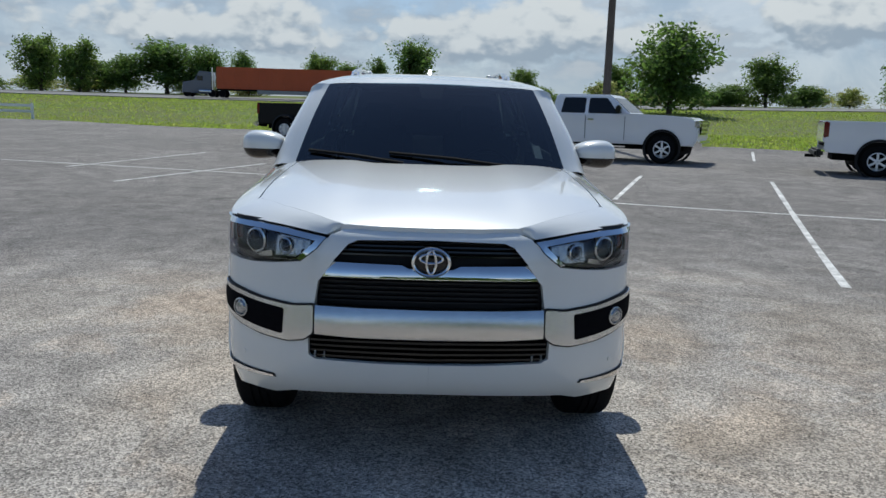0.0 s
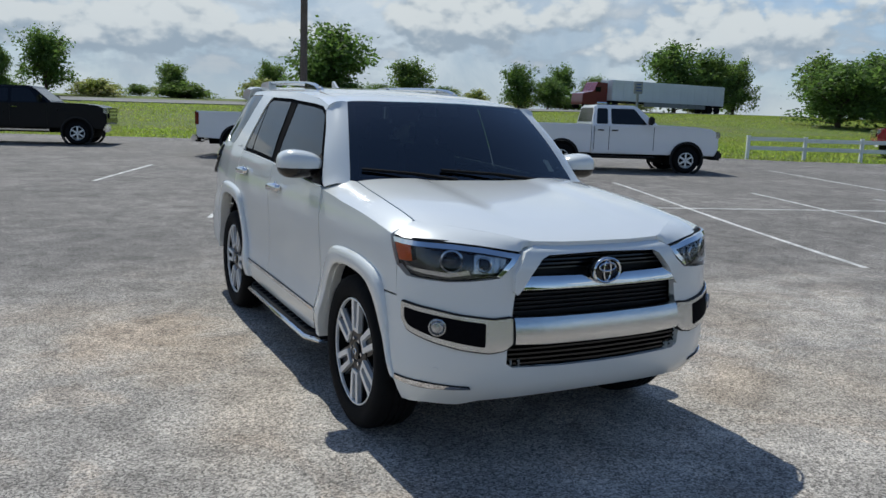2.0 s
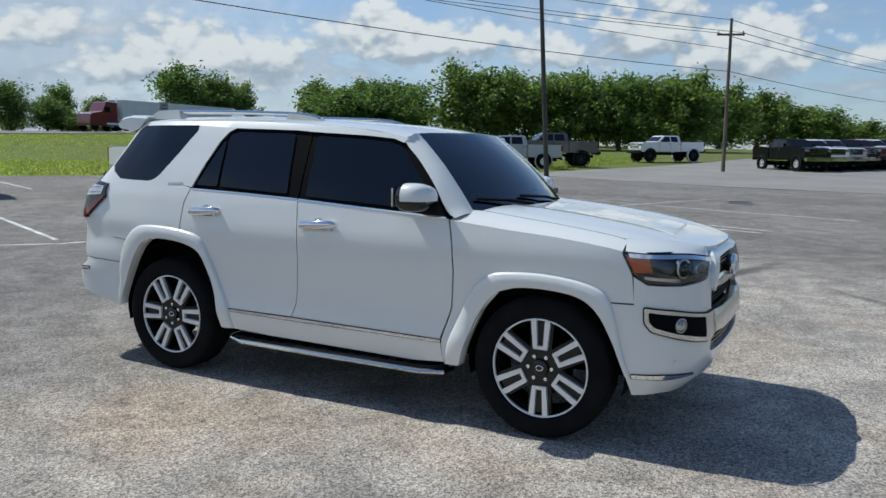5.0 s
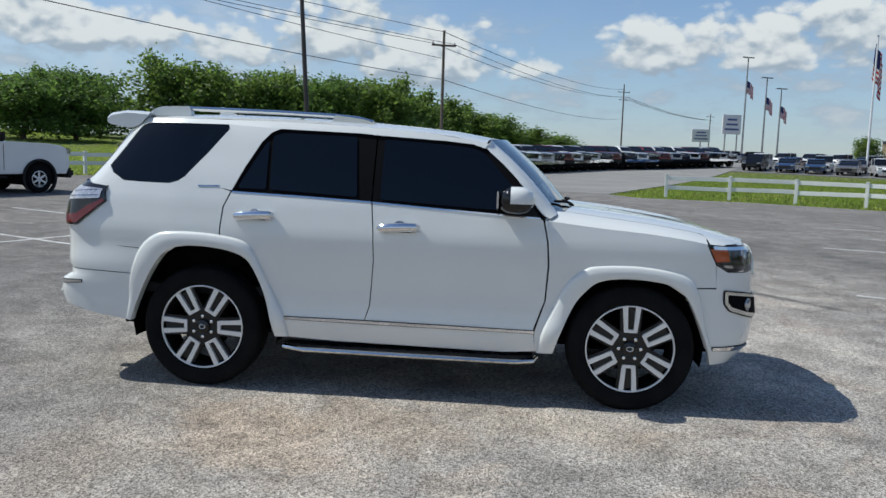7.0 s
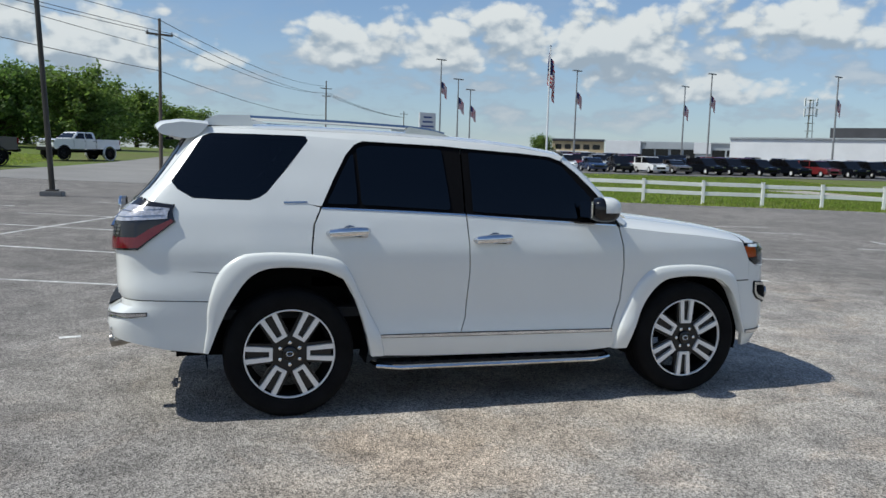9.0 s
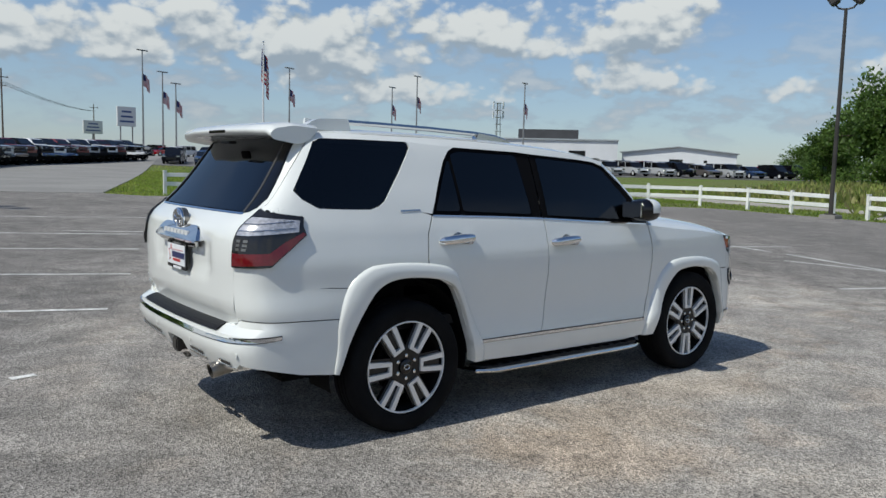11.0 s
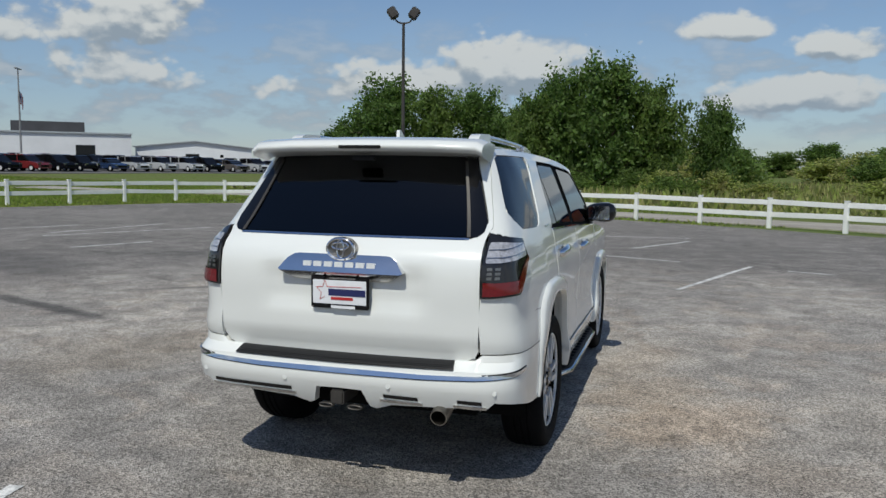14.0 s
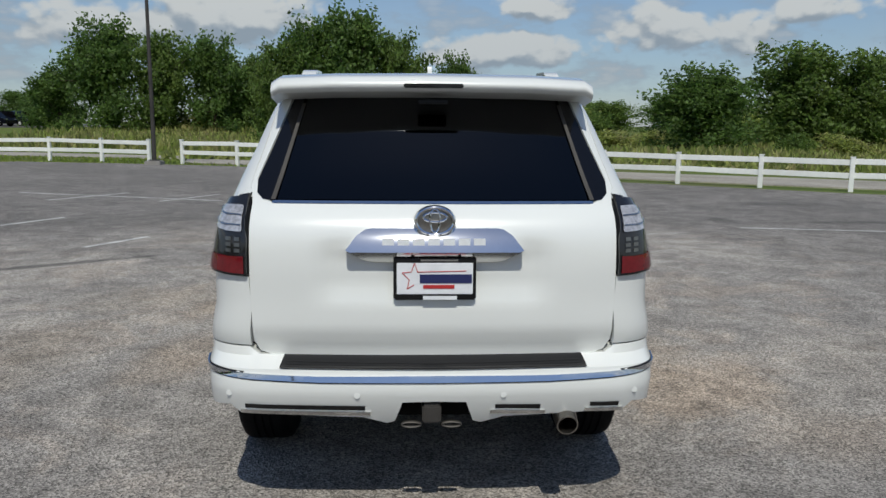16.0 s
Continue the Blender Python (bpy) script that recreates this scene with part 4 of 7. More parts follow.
def across(name, points, material, where, out=0.0, cell=0.05, depth=0.015, corner=0.0, parent=None, label="", bulge=None):
    """A panel of nose or tail that runs over the centre line, outlined in (x, z)."""
    outline = rounded(points, corner, 3) if corner else points
    find = by_front if where == "f" else by_rear

    def on(x, z, extra=0.0):
        o = out + extra + (bulge(x, z) if bulge else 0.0)
        p = skin(find(x, z), z, o)
        return (x, p[1], z)
    bm = bmesh.new()
    sheet(bm, outline, cell, on, (lambda x, z: on(x, z, -depth)) if depth else None)
    return part(name, bm, material, parent or suv, label)


def mirror_list(points):
    return points + [(-x, z) for x, z in reversed(points) if abs(x) > 1e-6]


# flank panels
FRONT_ARCH = [(-0.911, 0.349), (-0.956, 0.489), (-1.041, 0.683), (-1.15, 0.806), (-1.265, 0.840), (-1.42, 0.845), (-1.60, 0.822), (-1.71, 0.752), (-1.79, 0.613), (-1.871, 0.415)]
REAR_ARCH = [(0.892, 0.367), (0.947, 0.587), (1.001, 0.733), (1.074, 0.86), (1.18, 0.912), (1.321, 0.935), (1.461, 0.94), (1.566, 0.924), (1.653, 0.869), (1.74, 0.742), (1.811, 0.596), (1.876, 0.422)]
EDGE_Z = table((-2.2, 0.99), (-1.83, 1.078), (-1.5, 1.125), (-1.2, 1.15), (-0.8, 1.19))
panel("front_wing", [(-0.828, 1.186), (-0.856, 1.056), (-0.868, 0.907), (-0.856, 0.68), (-0.79, 0.475), (-0.80, 0.35)] + FRONT_ARCH[:8] + [(-1.74, 0.806), (-1.90, 0.81), (-1.885, 0.955), (-1.822, EDGE_Z(-1.822)), (-1.6, EDGE_Z(-1.6)), (-1.4, EDGE_Z(-1.4)), (-1.2, EDGE_Z(-1.2)), (-1.0, EDGE_Z(-1.0))], white_paint)
front_doors = panel("front_door", [(0.270, 1.256), (-0.2, 1.226), (-0.805, 1.194), (-0.818, 1.184), (-0.846, 1.056), (-0.858, 0.907), (-0.846, 0.68), (-0.781, 0.490), (0.297, 0.502), (0.268, 0.593), (0.247, 0.89), (0.254, 1.072)], white_paint)
rear_doors = panel("rear_door", [(1.205, 1.292), (0.7, 1.276), (0.279, 1.258), (0.261, 1.072), (0.254, 0.89), (0.275, 0.593), (0.303, 0.502), (0.918, 0.502), (0.947, 0.587), (1.001, 0.733), (1.074, 0.86), (1.18, 0.912), (1.260, 0.926), (1.262, 1.054), (1.248, 1.195)], white_paint)
panel("sill", [(-0.785, 0.482), (-0.80, 0.352), (-0.6, 0.335), (0.5, 0.35), (0.892, 0.367), (0.916, 0.494), (0.3, 0.494)], white_paint, 0.004)
panel("quarter_panel", [(1.214, 1.298), (1.258, 1.195), (1.272, 1.054), (1.270, 0.928), (1.321, 0.935), (1.461, 0.94), (1.566, 0.924), (1.653, 0.869), (1.74, 0.742), (1.80, 0.64), (1.84, 0.738), (2.1, 0.748), (2.28, 0.752), ("r", 0.735, 0.752), ("r", 0.735, 1.03),
                        (2.262, 1.04), (2.056, 1.205), (2.060, 1.306), (2.18, 1.318), ("r", 0.735, 1.348), ("r", 0.748, 1.362), ("r", 0.686, 1.56), ("r", 0.632, 1.735), ("r", 0.628, 1.75), (1.90, 1.766), (1.857, 1.766), (1.857, 1.735), (1.907, 1.714), (2.03, 1.52), (2.085, 1.44), (2.047, 1.393), (1.96, 1.344), (1.80, 1.338), (1.635, 1.336), (1.577, 1.353), (1.533, 1.383)], white_paint, 0, 0.045)
panel("pillar", [(1.206, 1.306), (1.128, 1.47), (1.043, 1.625), (0.985, 1.690), (0.93, 1.714), (1.29, 1.735), (1.274, 1.705), (1.40, 1.54), (1.533, 1.383), (1.37, 1.33)], white_paint, 0, 0.05, 0.012)
CANT = table((-0.46, 1.655), (-0.17, 1.703), (0.4, 1.745), (1.1, 1.766), (1.95, 1.766))
panel("cant_rail", [(1.857, 1.735), (1.60, 1.736), (1.29, 1.735), (0.93, 1.714), (0.4, 1.70), (0.27, 1.690), (-0.165, 1.667), (-0.355, 1.650), (-0.43, 1.625)] + [(y, CANT(y)) for y in (-0.455, -0.3, -0.1, 0.1, 0.4, 0.8, 1.2, 1.6, 1.857)], white_paint, 0, 0.05, 0.012)

# glass of the flanks, with bright strips under it; the black door frames behind fill the whole window, in place of the
# cabin's shade
panel("quarter_window", [(2.085, 1.44), (2.047, 1.393), (1.96, 1.342), (1.635, 1.335), (1.577, 1.352), (1.533, 1.382), (1.274, 1.703), (1.285, 1.728), (1.32, 1.736), (1.857, 1.736), (1.907, 1.715)], privacy_glass, -0.006, 0.08, 0)
panel("rear_door_frame", [(1.206, 1.300), (1.128, 1.47), (1.043, 1.627), (0.985, 1.692), (0.93, 1.715), (0.4, 1.701), (0.280, 1.690), (0.284, 1.265)], frame_black, -0.014, 0.1, 0)
panel("front_door_frame", [(0.272, 1.690), (-0.165, 1.667), (-0.355, 1.650), (-0.44, 1.625), (-0.56, 1.52), (-0.69, 1.385), (-0.815, 1.20), (0.272, 1.262)], frame_black, -0.014, 0.1, 0)
for name, pts in (("rear_door_glass", [(0.955, 1.318), (0.972, 1.667), (0.90, 1.688), (0.41, 1.676), (0.375, 1.29)]), ("corner_glass", [(1.172, 1.322), (1.045, 1.565), (1.005, 1.63), (0.992, 1.62), (0.980, 1.318)]),
                  ("front_door_glass", [(0.225, 1.665), (-0.165, 1.643), (-0.345, 1.627), (-0.43, 1.595), (-0.635, 1.375), (-0.635, 1.235), (0.225, 1.280)])):
    panel(name, pts, privacy_glass if name != "front_door_glass" else door_glass, -0.007, 0.08, 0, 0.02)
panel("belt_moulding", [(1.20, 1.300), (0.7, 1.284), (0.28, 1.266), (0.28, 1.256), (0.7, 1.274), (1.205, 1.291)], chrome, 0.003, 0.1, 0.01)
panel("belt_moulding", [(0.272, 1.265), (-0.2, 1.236), (-0.80, 1.203), (-0.80, 1.194), (-0.2, 1.226), (0.272, 1.255)], chrome, 0.003, 0.1, 0.01)
panel("mirror_mount", [(-0.64, 1.37), (-0.64, 1.21), (-0.80, 1.205), (-0.70, 1.33)], black_plastic, 0.004, 0.1, 0.01)
panel("sill_strip", [(-0.79, 0.487), (-0.79, 0.470), (0.3, 0.478), (0.86, 0.484), (0.86, 0.499), (0.3, 0.497)], chrome, 0.010, 0.1, 0.012, seam=0.005)
panel("model_badge", [(1.434, 1.332), (1.434, 1.322), (1.293, 1.326), (1.293, 1.336)], satin_chrome, 0.004, 0.1, 0.004)
panel("wing_crease", [(-1.735, 0.806), (-1.735, 0.800), (-1.912, 0.803), (-1.912, 0.809)], black_plastic, -0.004, 0.1, 0)
# thin black strip laid on the panel for the shade along its crease
panel("quarter_crease", [(1.80, 0.905), (1.80, 0.901), (2.16, 0.928), (2.16, 0.932)], black_plastic, 0.0005, 0.1, 0)


def arch_band(inner, outer, name):
    """The swollen lip round a wheel opening, laid from its outer line to its inner one and turned in."""
    (fi, li), (fo, lo) = curve_through(inner, 10), curve_through(outer, 10)
    bm = bmesh.new()
    rows = []
    n = 40
    for k in range(n + 1):
        ease = 1 - 0.55 * smooth_step(0.72, 0.95, k / n)
        a, b = fi(li * k / n), fo(lo * k / n)
        line = []
        for f, o in ((0.0, 0.0), (0.07, 0.018), (0.18, 0.026), (0.5, 0.031), (0.92, 0.034), (1.0, 0.030), (1.0, -0.05)):
            q = b.lerp(a, f)
            line.append(bm.verts.new(skin(by_y(q.x, q.y), q.y, o * ease if o > 0 else o)))
        rows.append(line)
    for r, s in zip(rows, rows[1:]):
        for k in range(len(r) - 1):
            bm.faces.new((r[k], s[k], s[k + 1], r[k + 1]))
    twin = mirrored(bm)
    part(name, bm, white_paint, suv, angle=60)
    part(name, twin, white_paint, suv, angle=60)


arch_band(FRONT_ARCH, [(-0.805, 0.345), (-0.835, 0.48), (-0.901, 0.643), (-0.977, 0.796), (-1.069, 0.885), (-1.16, 0.918), (-1.416, 0.927), (-1.652, 0.896), (-1.762, 0.84), (-1.815, 0.70), (-1.85, 0.55), (-1.90, 0.41)], "wheel_arch")
arch_band(REAR_ARCH, [(0.80, 0.366), (0.835, 0.513), (0.893, 0.624), (0.975, 0.79), (1.04, 0.92), (1.11, 0.985), (1.287, 1.018), (1.462, 1.029), (1.602, 1.026), (1.688, 1.011), (1.780, 0.950), (1.838, 0.860), (1.880, 0.704), (1.885, 0.58), (1.905, 0.43)], "wheel_arch")

# bonnet, wing tops and roof
HOOD_Z = table((-2.24, 1.050), (-2.19, 1.070), (-2.10, 1.097), (-1.95, 1.132), (-1.7, 1.176), (-1.4, 1.216), (-1.1, 1.246), (-0.85, 1.264))
EDGE_X = table(*[(y, -skin(by_y(y, EDGE_Z(y)), EDGE_Z(y))[0]) for y in (-1.84, -1.7, -1.5, -1.3, -1.1, -0.9, -0.7)])


def hood(x, y):
    s = min(1.0, abs(x) / EDGE_X(y))
    crown = 0.012 * smooth_step(0.30, 0.44, abs(x)) * smooth_step(-2.15, -1.7, y)
    return (x, y, HOOD_Z(y) - 0.010 * s * s - (HOOD_Z(y) - 0.010 - EDGE_Z(y)) * s ** 6 + crown * (1 - s ** 8))


half_hood = [(0, -2.196), (0.2, -2.193), (0.36, -2.176), (0.43, -2.13), (0.62, -1.985), (0.745, -1.865), (0.775, -1.80), (0.77, -1.5), (0.755, -1.2), (0.735, -0.96), (0.5, -1.02), (0.2, -1.055), (0, -1.06)]
bm = bmesh.new()
sheet(bm, mirror_list(half_hood), 0.045, hood, lambda x, y: (x, y, hood(x, y)[2] - 0.03))
part("bonnet", bm, white_paint, suv)
bm = bmesh.new()
wing_top = [(-0.742, -0.95), (-0.762, -1.2), (-0.777, -1.5), (-0.782, -1.80), (-0.80, -1.83)] + [(-EDGE_X(y), y) for y in (-1.83, -1.7, -1.5, -1.3, -1.1, -0.95, -0.83)] + [(-0.76, -0.86)]
sheet(bm, wing_top, 0.03, hood, lambda x, y: (x, y, hood(x, y)[2] - 0.02))
twin = mirrored(bm)
part("wing_top", bm, white_paint, suv)
part("wing_top", twin, white_paint, suv)
# slopes from the bonnet's lip down to headlamp and grille
bm = bmesh.new()
rows = []
for (hx, hy), low in zip([(0.33, -2.182), (0.40, -2.15), (0.43, -2.13), (0.52, -2.062), (0.62, -1.985), (0.70, -1.908), (0.745, -1.865), (0.772, -1.81)],
                         side_outline([("f", 0.345, 1.061), ("f", 0.405, 1.044), ("f", 0.432, 1.029), ("f", 0.52, 1.043), ("f", 0.61, 1.056), ("f", 0.69, 1.064), (-1.93, 1.072), (-1.845, 1.079)])):
    top, foot = Vector(hood(-hx, hy)), Vector(skin(low[0], low[1], -0.004))
    knee = Vector((top.x, top.y, top.z)).lerp(foot, 0.5) + Vector((-0.35, -0.6, 0.75)) * 0.014
    rows.append([bm.verts.new(top * (1 - f) ** 2 + knee * 2 * f * (1 - f) + foot * f * f) for f in (0, 0.25, 0.5, 0.75, 1)] + [bm.verts.new(foot + Vector((0.02, 0.03, -0.008)))])
for r, s in zip(rows, rows[1:]):
    for k in range(5):
        bm.faces.new((r[k], r[k + 1], s[k + 1], s[k]))
twin = mirrored(bm)
part("bonnet_lip", bm, white_paint, suv, angle=60)
part("bonnet_lip", twin, white_paint, suv, angle=60)
panel("lamp_brow", [("f", 0.40, 1.062), ("f", 0.47, 1.060), ("f", 0.62, 1.070), (-1.90, 1.076), (-1.84, 1.076), (-1.84, 1.062), ("f", 0.62, 1.036), ("f", 0.43, 1.018)], black_plastic, -0.02, 0.05, 0.012)

ROOF_Z = table((-0.60, 1.680), (-0.47, 1.705), (-0.17, 1.750), (0.4, 1.792), (1.1, 1.815), (1.7, 1.815), (2.0, 1.806))
ROOF_X = table(*[(y, -skin(by_y(y, CANT(y)), CANT(y))[0]) for y in (-0.46, -0.2, 0.2, 0.6, 1.0, 1.5, 1.9)])


def roof(x, y):
    s = min(1.0, abs(x) / ROOF_X(y))
    return (x, y, ROOF_Z(y) - (ROOF_Z(y) - CANT(y)) * (0.35 * s * s + 0.65 * s ** 6))


bm = bmesh.new()
sheet(bm, mirror_list([(0, -0.555), (0.3, -0.53), (0.5, -0.49), (0.60, -0.455)] + [(ROOF_X(y), y) for y in (-0.44, -0.2, 0.2, 0.6, 1.0, 1.5, 1.93)] + [(0.4, 1.99), (0, 2.0)]), 0.06, roof)
part("roof", bm, white_paint, suv)
for s in (-1, 1):
    rail = new("roof_rail")
    rail.parent = suv
    pts = [(s * 0.535, y, ROOF_Z(y) + h) for y, h in ((0.34, -0.006), (0.45, 0.010), (0.62, 0.014), (1.0, 0.016), (1.4, 0.020), (1.64, 0.024))]
    bm = tube(bmesh.new(), pts, [0.012, 0.015, 0.016, 0.016, 0.016, 0.016], 8)
    part("bar", bm, satin_chrome, rail)
    bm = prism(bmesh.new(), rounded([(1.60, 1.785), (1.62, 1.856), (1.84, 1.850), (1.93, 1.785)], [0.005, 0.012, 0.06, 0.005]), s * 0.505, s * 0.565, "x", 0.012)
    part("rear_foot", bm, white_paint, rail)
    bm = prism(bmesh.new(), rounded([(0.29, 1.76), (0.38, 1.795), (0.60, 1.822), (0.62, 1.77)], [0.005, 0.05, 0.012, 0.005]), s * 0.508, s * 0.562, "x", 0.012)
    part("front_foot", bm, satin_chrome, rail)
bm = prism(bmesh.new(), rounded([(1.42, 1.80), (1.52, 1.845), (1.585, 1.885), (1.61, 1.885), (1.62, 1.80)], [0.01, 0.05, 0.01, 0.01, 0.01]), -0.010, 0.010, "x", 0.006)
part("aerial_fin", bm, white_paint, suv)


# windscreen with its pillars, wipers and cowl
def screen(s, t, out=0.0):
    return (s * (0.765 + (0.622 - 0.765) * t), -1.035 + 0.48 * t + (0.115 - 0.02 * t) * s * s - out * 0.68, 1.238 + 0.462 * t - 0.018 * s * s + 0.03 * math.sin(math.pi * t) + out * 0.73)


bm = bmesh.new()
sheet(bm, [(-1, 0), (1, 0), (1, 1), (-1, 1)], 0.1, lambda s, t: screen(s, t))
part("windscreen", bm, screen_glass, suv).visible_shadow = False
for name, pts in (("screen_border", [(-1, 0), (-0.93, 0.05), (-0.925, 0.95), (-1, 1)]), ("screen_border", [(1, 0), (1, 1), (0.925, 0.95), (0.93, 0.05)]), ("screen_border", [(-1, 0.94), (1, 0.94), (1, 1), (-1, 1)]), ("screen_border", [(-1, 0), (1, 0), (1, 0.07), (-1, 0.07)]), ("sensor_patch", [(-0.09, 0.78), (0.09, 0.78), (0.12, 0.94), (-0.12, 0.94)])):
    bm = bmesh.new()
    sheet(bm, pts, 0.12, lambda s, t: screen(s, t, -0.006))
    part(name, bm, gloss_black, suv)
bm = bmesh.new()
back_edge = [(-0.86, 1.200), (-0.80, 1.235), (-0.69, 1.385), (-0.56, 1.522), (-0.44, 1.627), (-0.455, 1.66)]
edge_at, edge_len = curve_through(back_edge, 8)
rows = []
for k in range(17):
    t = k / 16
    q = edge_at(edge_len * t)
    a, b = Vector(screen(-1, t)), Vector(skin(by_y(q.x, q.y), q.y))
    rows.append([bm.verts.new(a.lerp(b, f) + Vector((-0.012, -0.012, 0.012)) * math.sin(math.pi * f)) for f in (0, 0.2, 0.5, 0.8, 1)])
for r, s in zip(rows, rows[1:]):
    for k in range(4):
        bm.faces.new((r[k], r[k + 1], s[k + 1], s[k]))
twin = mirrored(bm)
part("screen_pillar", bm, white_paint, suv)
part("screen_pillar", twin, white_paint, suv)
bm = bmesh.new()
sheet(bm, mirror_list([(0, -1.075), (0.5, -1.04), (0.76, -0.96), (0.80, -0.88), (0.70, -0.86), (0.4, -0.93), (0, -0.99)]), 0.08, lambda x, y: (x, y, hood(x, y)[2] - 0.025))
part("cowl", bm, black_plastic, suv)
for x0, x1, t1 in ((0.42, -0.22, 0.10), (-0.14, -0.66, 0.12)):
    wiper = new("wiper")
    wiper.parent = suv
    a, b, c = (Vector(screen(x0 / 0.72, 0.0, 0.02)), Vector(screen(((x0 + x1) / 2) / 0.72, t1 * 0.45, 0.03)), Vector(screen(x1 / 0.72, t1, 0.016)))
    part("wiper_arm", tube(bmesh.new(), [tuple(a), tuple(b)], 0.010, 6), rubber, wiper)
    part("wiper_blade", tube(bmesh.new(), [tuple(a.lerp(b, 0.3) - Vector((0, 0, 0.004))), tuple(b), tuple(c)], 0.009, 6), rubber, wiper)
bm = bmesh.new()
sheet(bm, [(0.80, 0.13), (0.86, 0.13), (0.86, 0.26), (0.80, 0.26)], 0.05, lambda s, t: screen(s, t, -0.01))
part("screen_sticker", bm, plate_white, suv, "small white paper sticker")

# nose: bumper skin, grille, bright bars, lamps
panel("front_bumper", [("f", 0.0, 0.345), ("f", 0.35, 0.343), ("f", 0.58, 0.338), ("f", 0.66, 0.312), (-2.02, 0.322), (-1.90, 0.312), (-1.871, 0.415), (-1.79, 0.613), (-1.73, 0.735), (-1.725, 0.798), (-1.90, 0.801), (-1.892, 0.948), (-1.963, 0.906),
                       ("f", 0.755, 0.898), ("f", 0.65, 0.905), ("f", 0.536, 0.917), ("f", 0.468, 0.971), ("f", 0.434, 1.014), ("f", 0.418, 1.016), ("f", 0.466, 0.935), ("f", 0.47, 0.912), ("f", 0.462, 0.85), ("f", 0.478, 0.74), ("f", 0.49, 0.62), ("f", 0.502, 0.602), ("f", 0.50, 0.530), ("f", 0.47, 0.512), ("f", 0.2, 0.500), ("f", 0.0, 0.498)], white_paint, 0, 0.04, 0.03)
across("grille_back", mirror_list([(0, 0.47), (0.52, 0.50), (0.52, 0.62), (0.49, 0.9), (0.40, 1.03), (0, 1.045)]), black_plastic, "f", -0.075, 0.1, 0)
surround = [(0, 1.062), (0.20, 1.061), (0.36, 1.052), (0.415, 1.03), (0.475, 0.93), (0.478, 0.86), (0.462, 0.843), (0.445, 0.862), (0.395, 0.935), (0.338, 1.000), (0.30, 1.016), (0, 1.022)]
across("grille_surround", mirror_list(surround), white_paint, "f", 0.012, 0.03, 0.05, bulge=lambda x, z: 0.012 * smooth_step(1.065, 1.03, z))
across("grille_chrome", mirror_list([(0, 0.862), (0.455, 0.866), (0.438, 0.892), (0.405, 0.924), (0.12, 0.918), (0.09, 0.905), (0.0, 0.902)]), chrome, "f", 0.006, 0.025, 0.05, bulge=lambda x, z: 0.018 * smooth_step(0.93, 0.885, z))
for k in range(4):
    across("grille_slat", mirror_list([(0, 0.948 + 0.018 * k), (0.385 - 0.013 * k, 0.948 + 0.018 * k), (0.385 - 0.013 * k, 0.955 + 0.018 * k), (0, 0.955 + 0.018 * k)]), gloss_black, "f", -0.03, 0.08, 0.03)
for k in range(5):
    across("grille_slat", mirror_list([(0, 0.752 + 0.02 * k), (0.455, 0.752 + 0.02 * k), (0.455, 0.758 + 0.02 * k), (0, 0.758 + 0.02 * k)]), black_plastic, "f", -0.04, 0.08, 0.03)
for k in range(4):
    across("grille_slat", mirror_list([(0, 0.512 + 0.024 * k), (0.492, 0.522 + 0.022 * k), (0.492, 0.530 + 0.022 * k), (0, 0.521 + 0.024 * k)]), gloss_black, "f", -0.018, 0.08, 0.04)
across("bumper_bar", mirror_list([(0, 0.612), (0.3, 0.616), (0.472, 0.626), (0.472, 0.742), (0.3, 0.738), (0, 0.735)]), brushed_chrome, "f", 0.004, 0.02, 0.05, bulge=lambda x, z: 0.022 * math.sin(math.pi * min(1, max(0, (z - 0.60) / 0.15))) ** 0.5)
panel("fog_lamp_frame", [("f", 0.478, 0.742), ("f", 0.478, 0.628), ("f", 0.515, 0.600), ("f", 0.585, 0.590), ("f", 0.70, 0.606), ("f", 0.80, 0.632), (-1.99, 0.668), (-1.955, 0.712), (-1.950, 0.790), ("f", 0.80, 0.772), ("f", 0.70, 0.752), ("f", 0.56, 0.735)], brushed_chrome, 0.014, 0.025, 0.05, 0.012, seam=0.007)
panel("fog_lamp_recess", [("f", 0.600, 0.722), ("f", 0.605, 0.616), ("f", 0.70, 0.632), ("f", 0.80, 0.655), (-2.00, 0.69), (-1.975, 0.72), (-1.972, 0.768), ("f", 0.80, 0.752), ("f", 0.70, 0.735)], frame_black, 0.0165, 0.025, 0, 0.01)
for s in (-1, 1):
    p = Vector(skin(by_front(0.785, 0.70), 0.70, 0.016))
    bm = bmesh.new()
    lathe(bm, [(0.040, 0.0), (0.040, -0.010), (0.034, -0.012), (0.032, -0.006), (0.024, -0.014), (0.001, -0.018)], 22, "y", (0, 0, 0))
    bmesh.ops.rotate(bm, cent=(0, 0, 0), matrix=Matrix.Rotation(radians(-34 if s < 0 else 34), 3, "Z"), verts=bm.verts)
    bmesh.ops.translate(bm, vec=(s * abs(p.x), p.y, p.z), verts=bm.verts)
    part("fog_lamp", bm, reflector, suv)
panel("lip_strip", [("f", 0.648, 0.412), ("f", 0.655, 0.422), (-2.05, 0.434), (-1.90, 0.432), (-1.90, 0.412), (-2.05, 0.408)], chrome, 0.010, 0.015, 0.012, seam=0.005)
panel("parking_sensor", [("f", 0.782, 0.512), ("f", 0.782, 0.492), ("f", 0.800, 0.492), ("f", 0.800, 0.512)], white_paint, 0.003, 0.1, 0.006, 0.008)
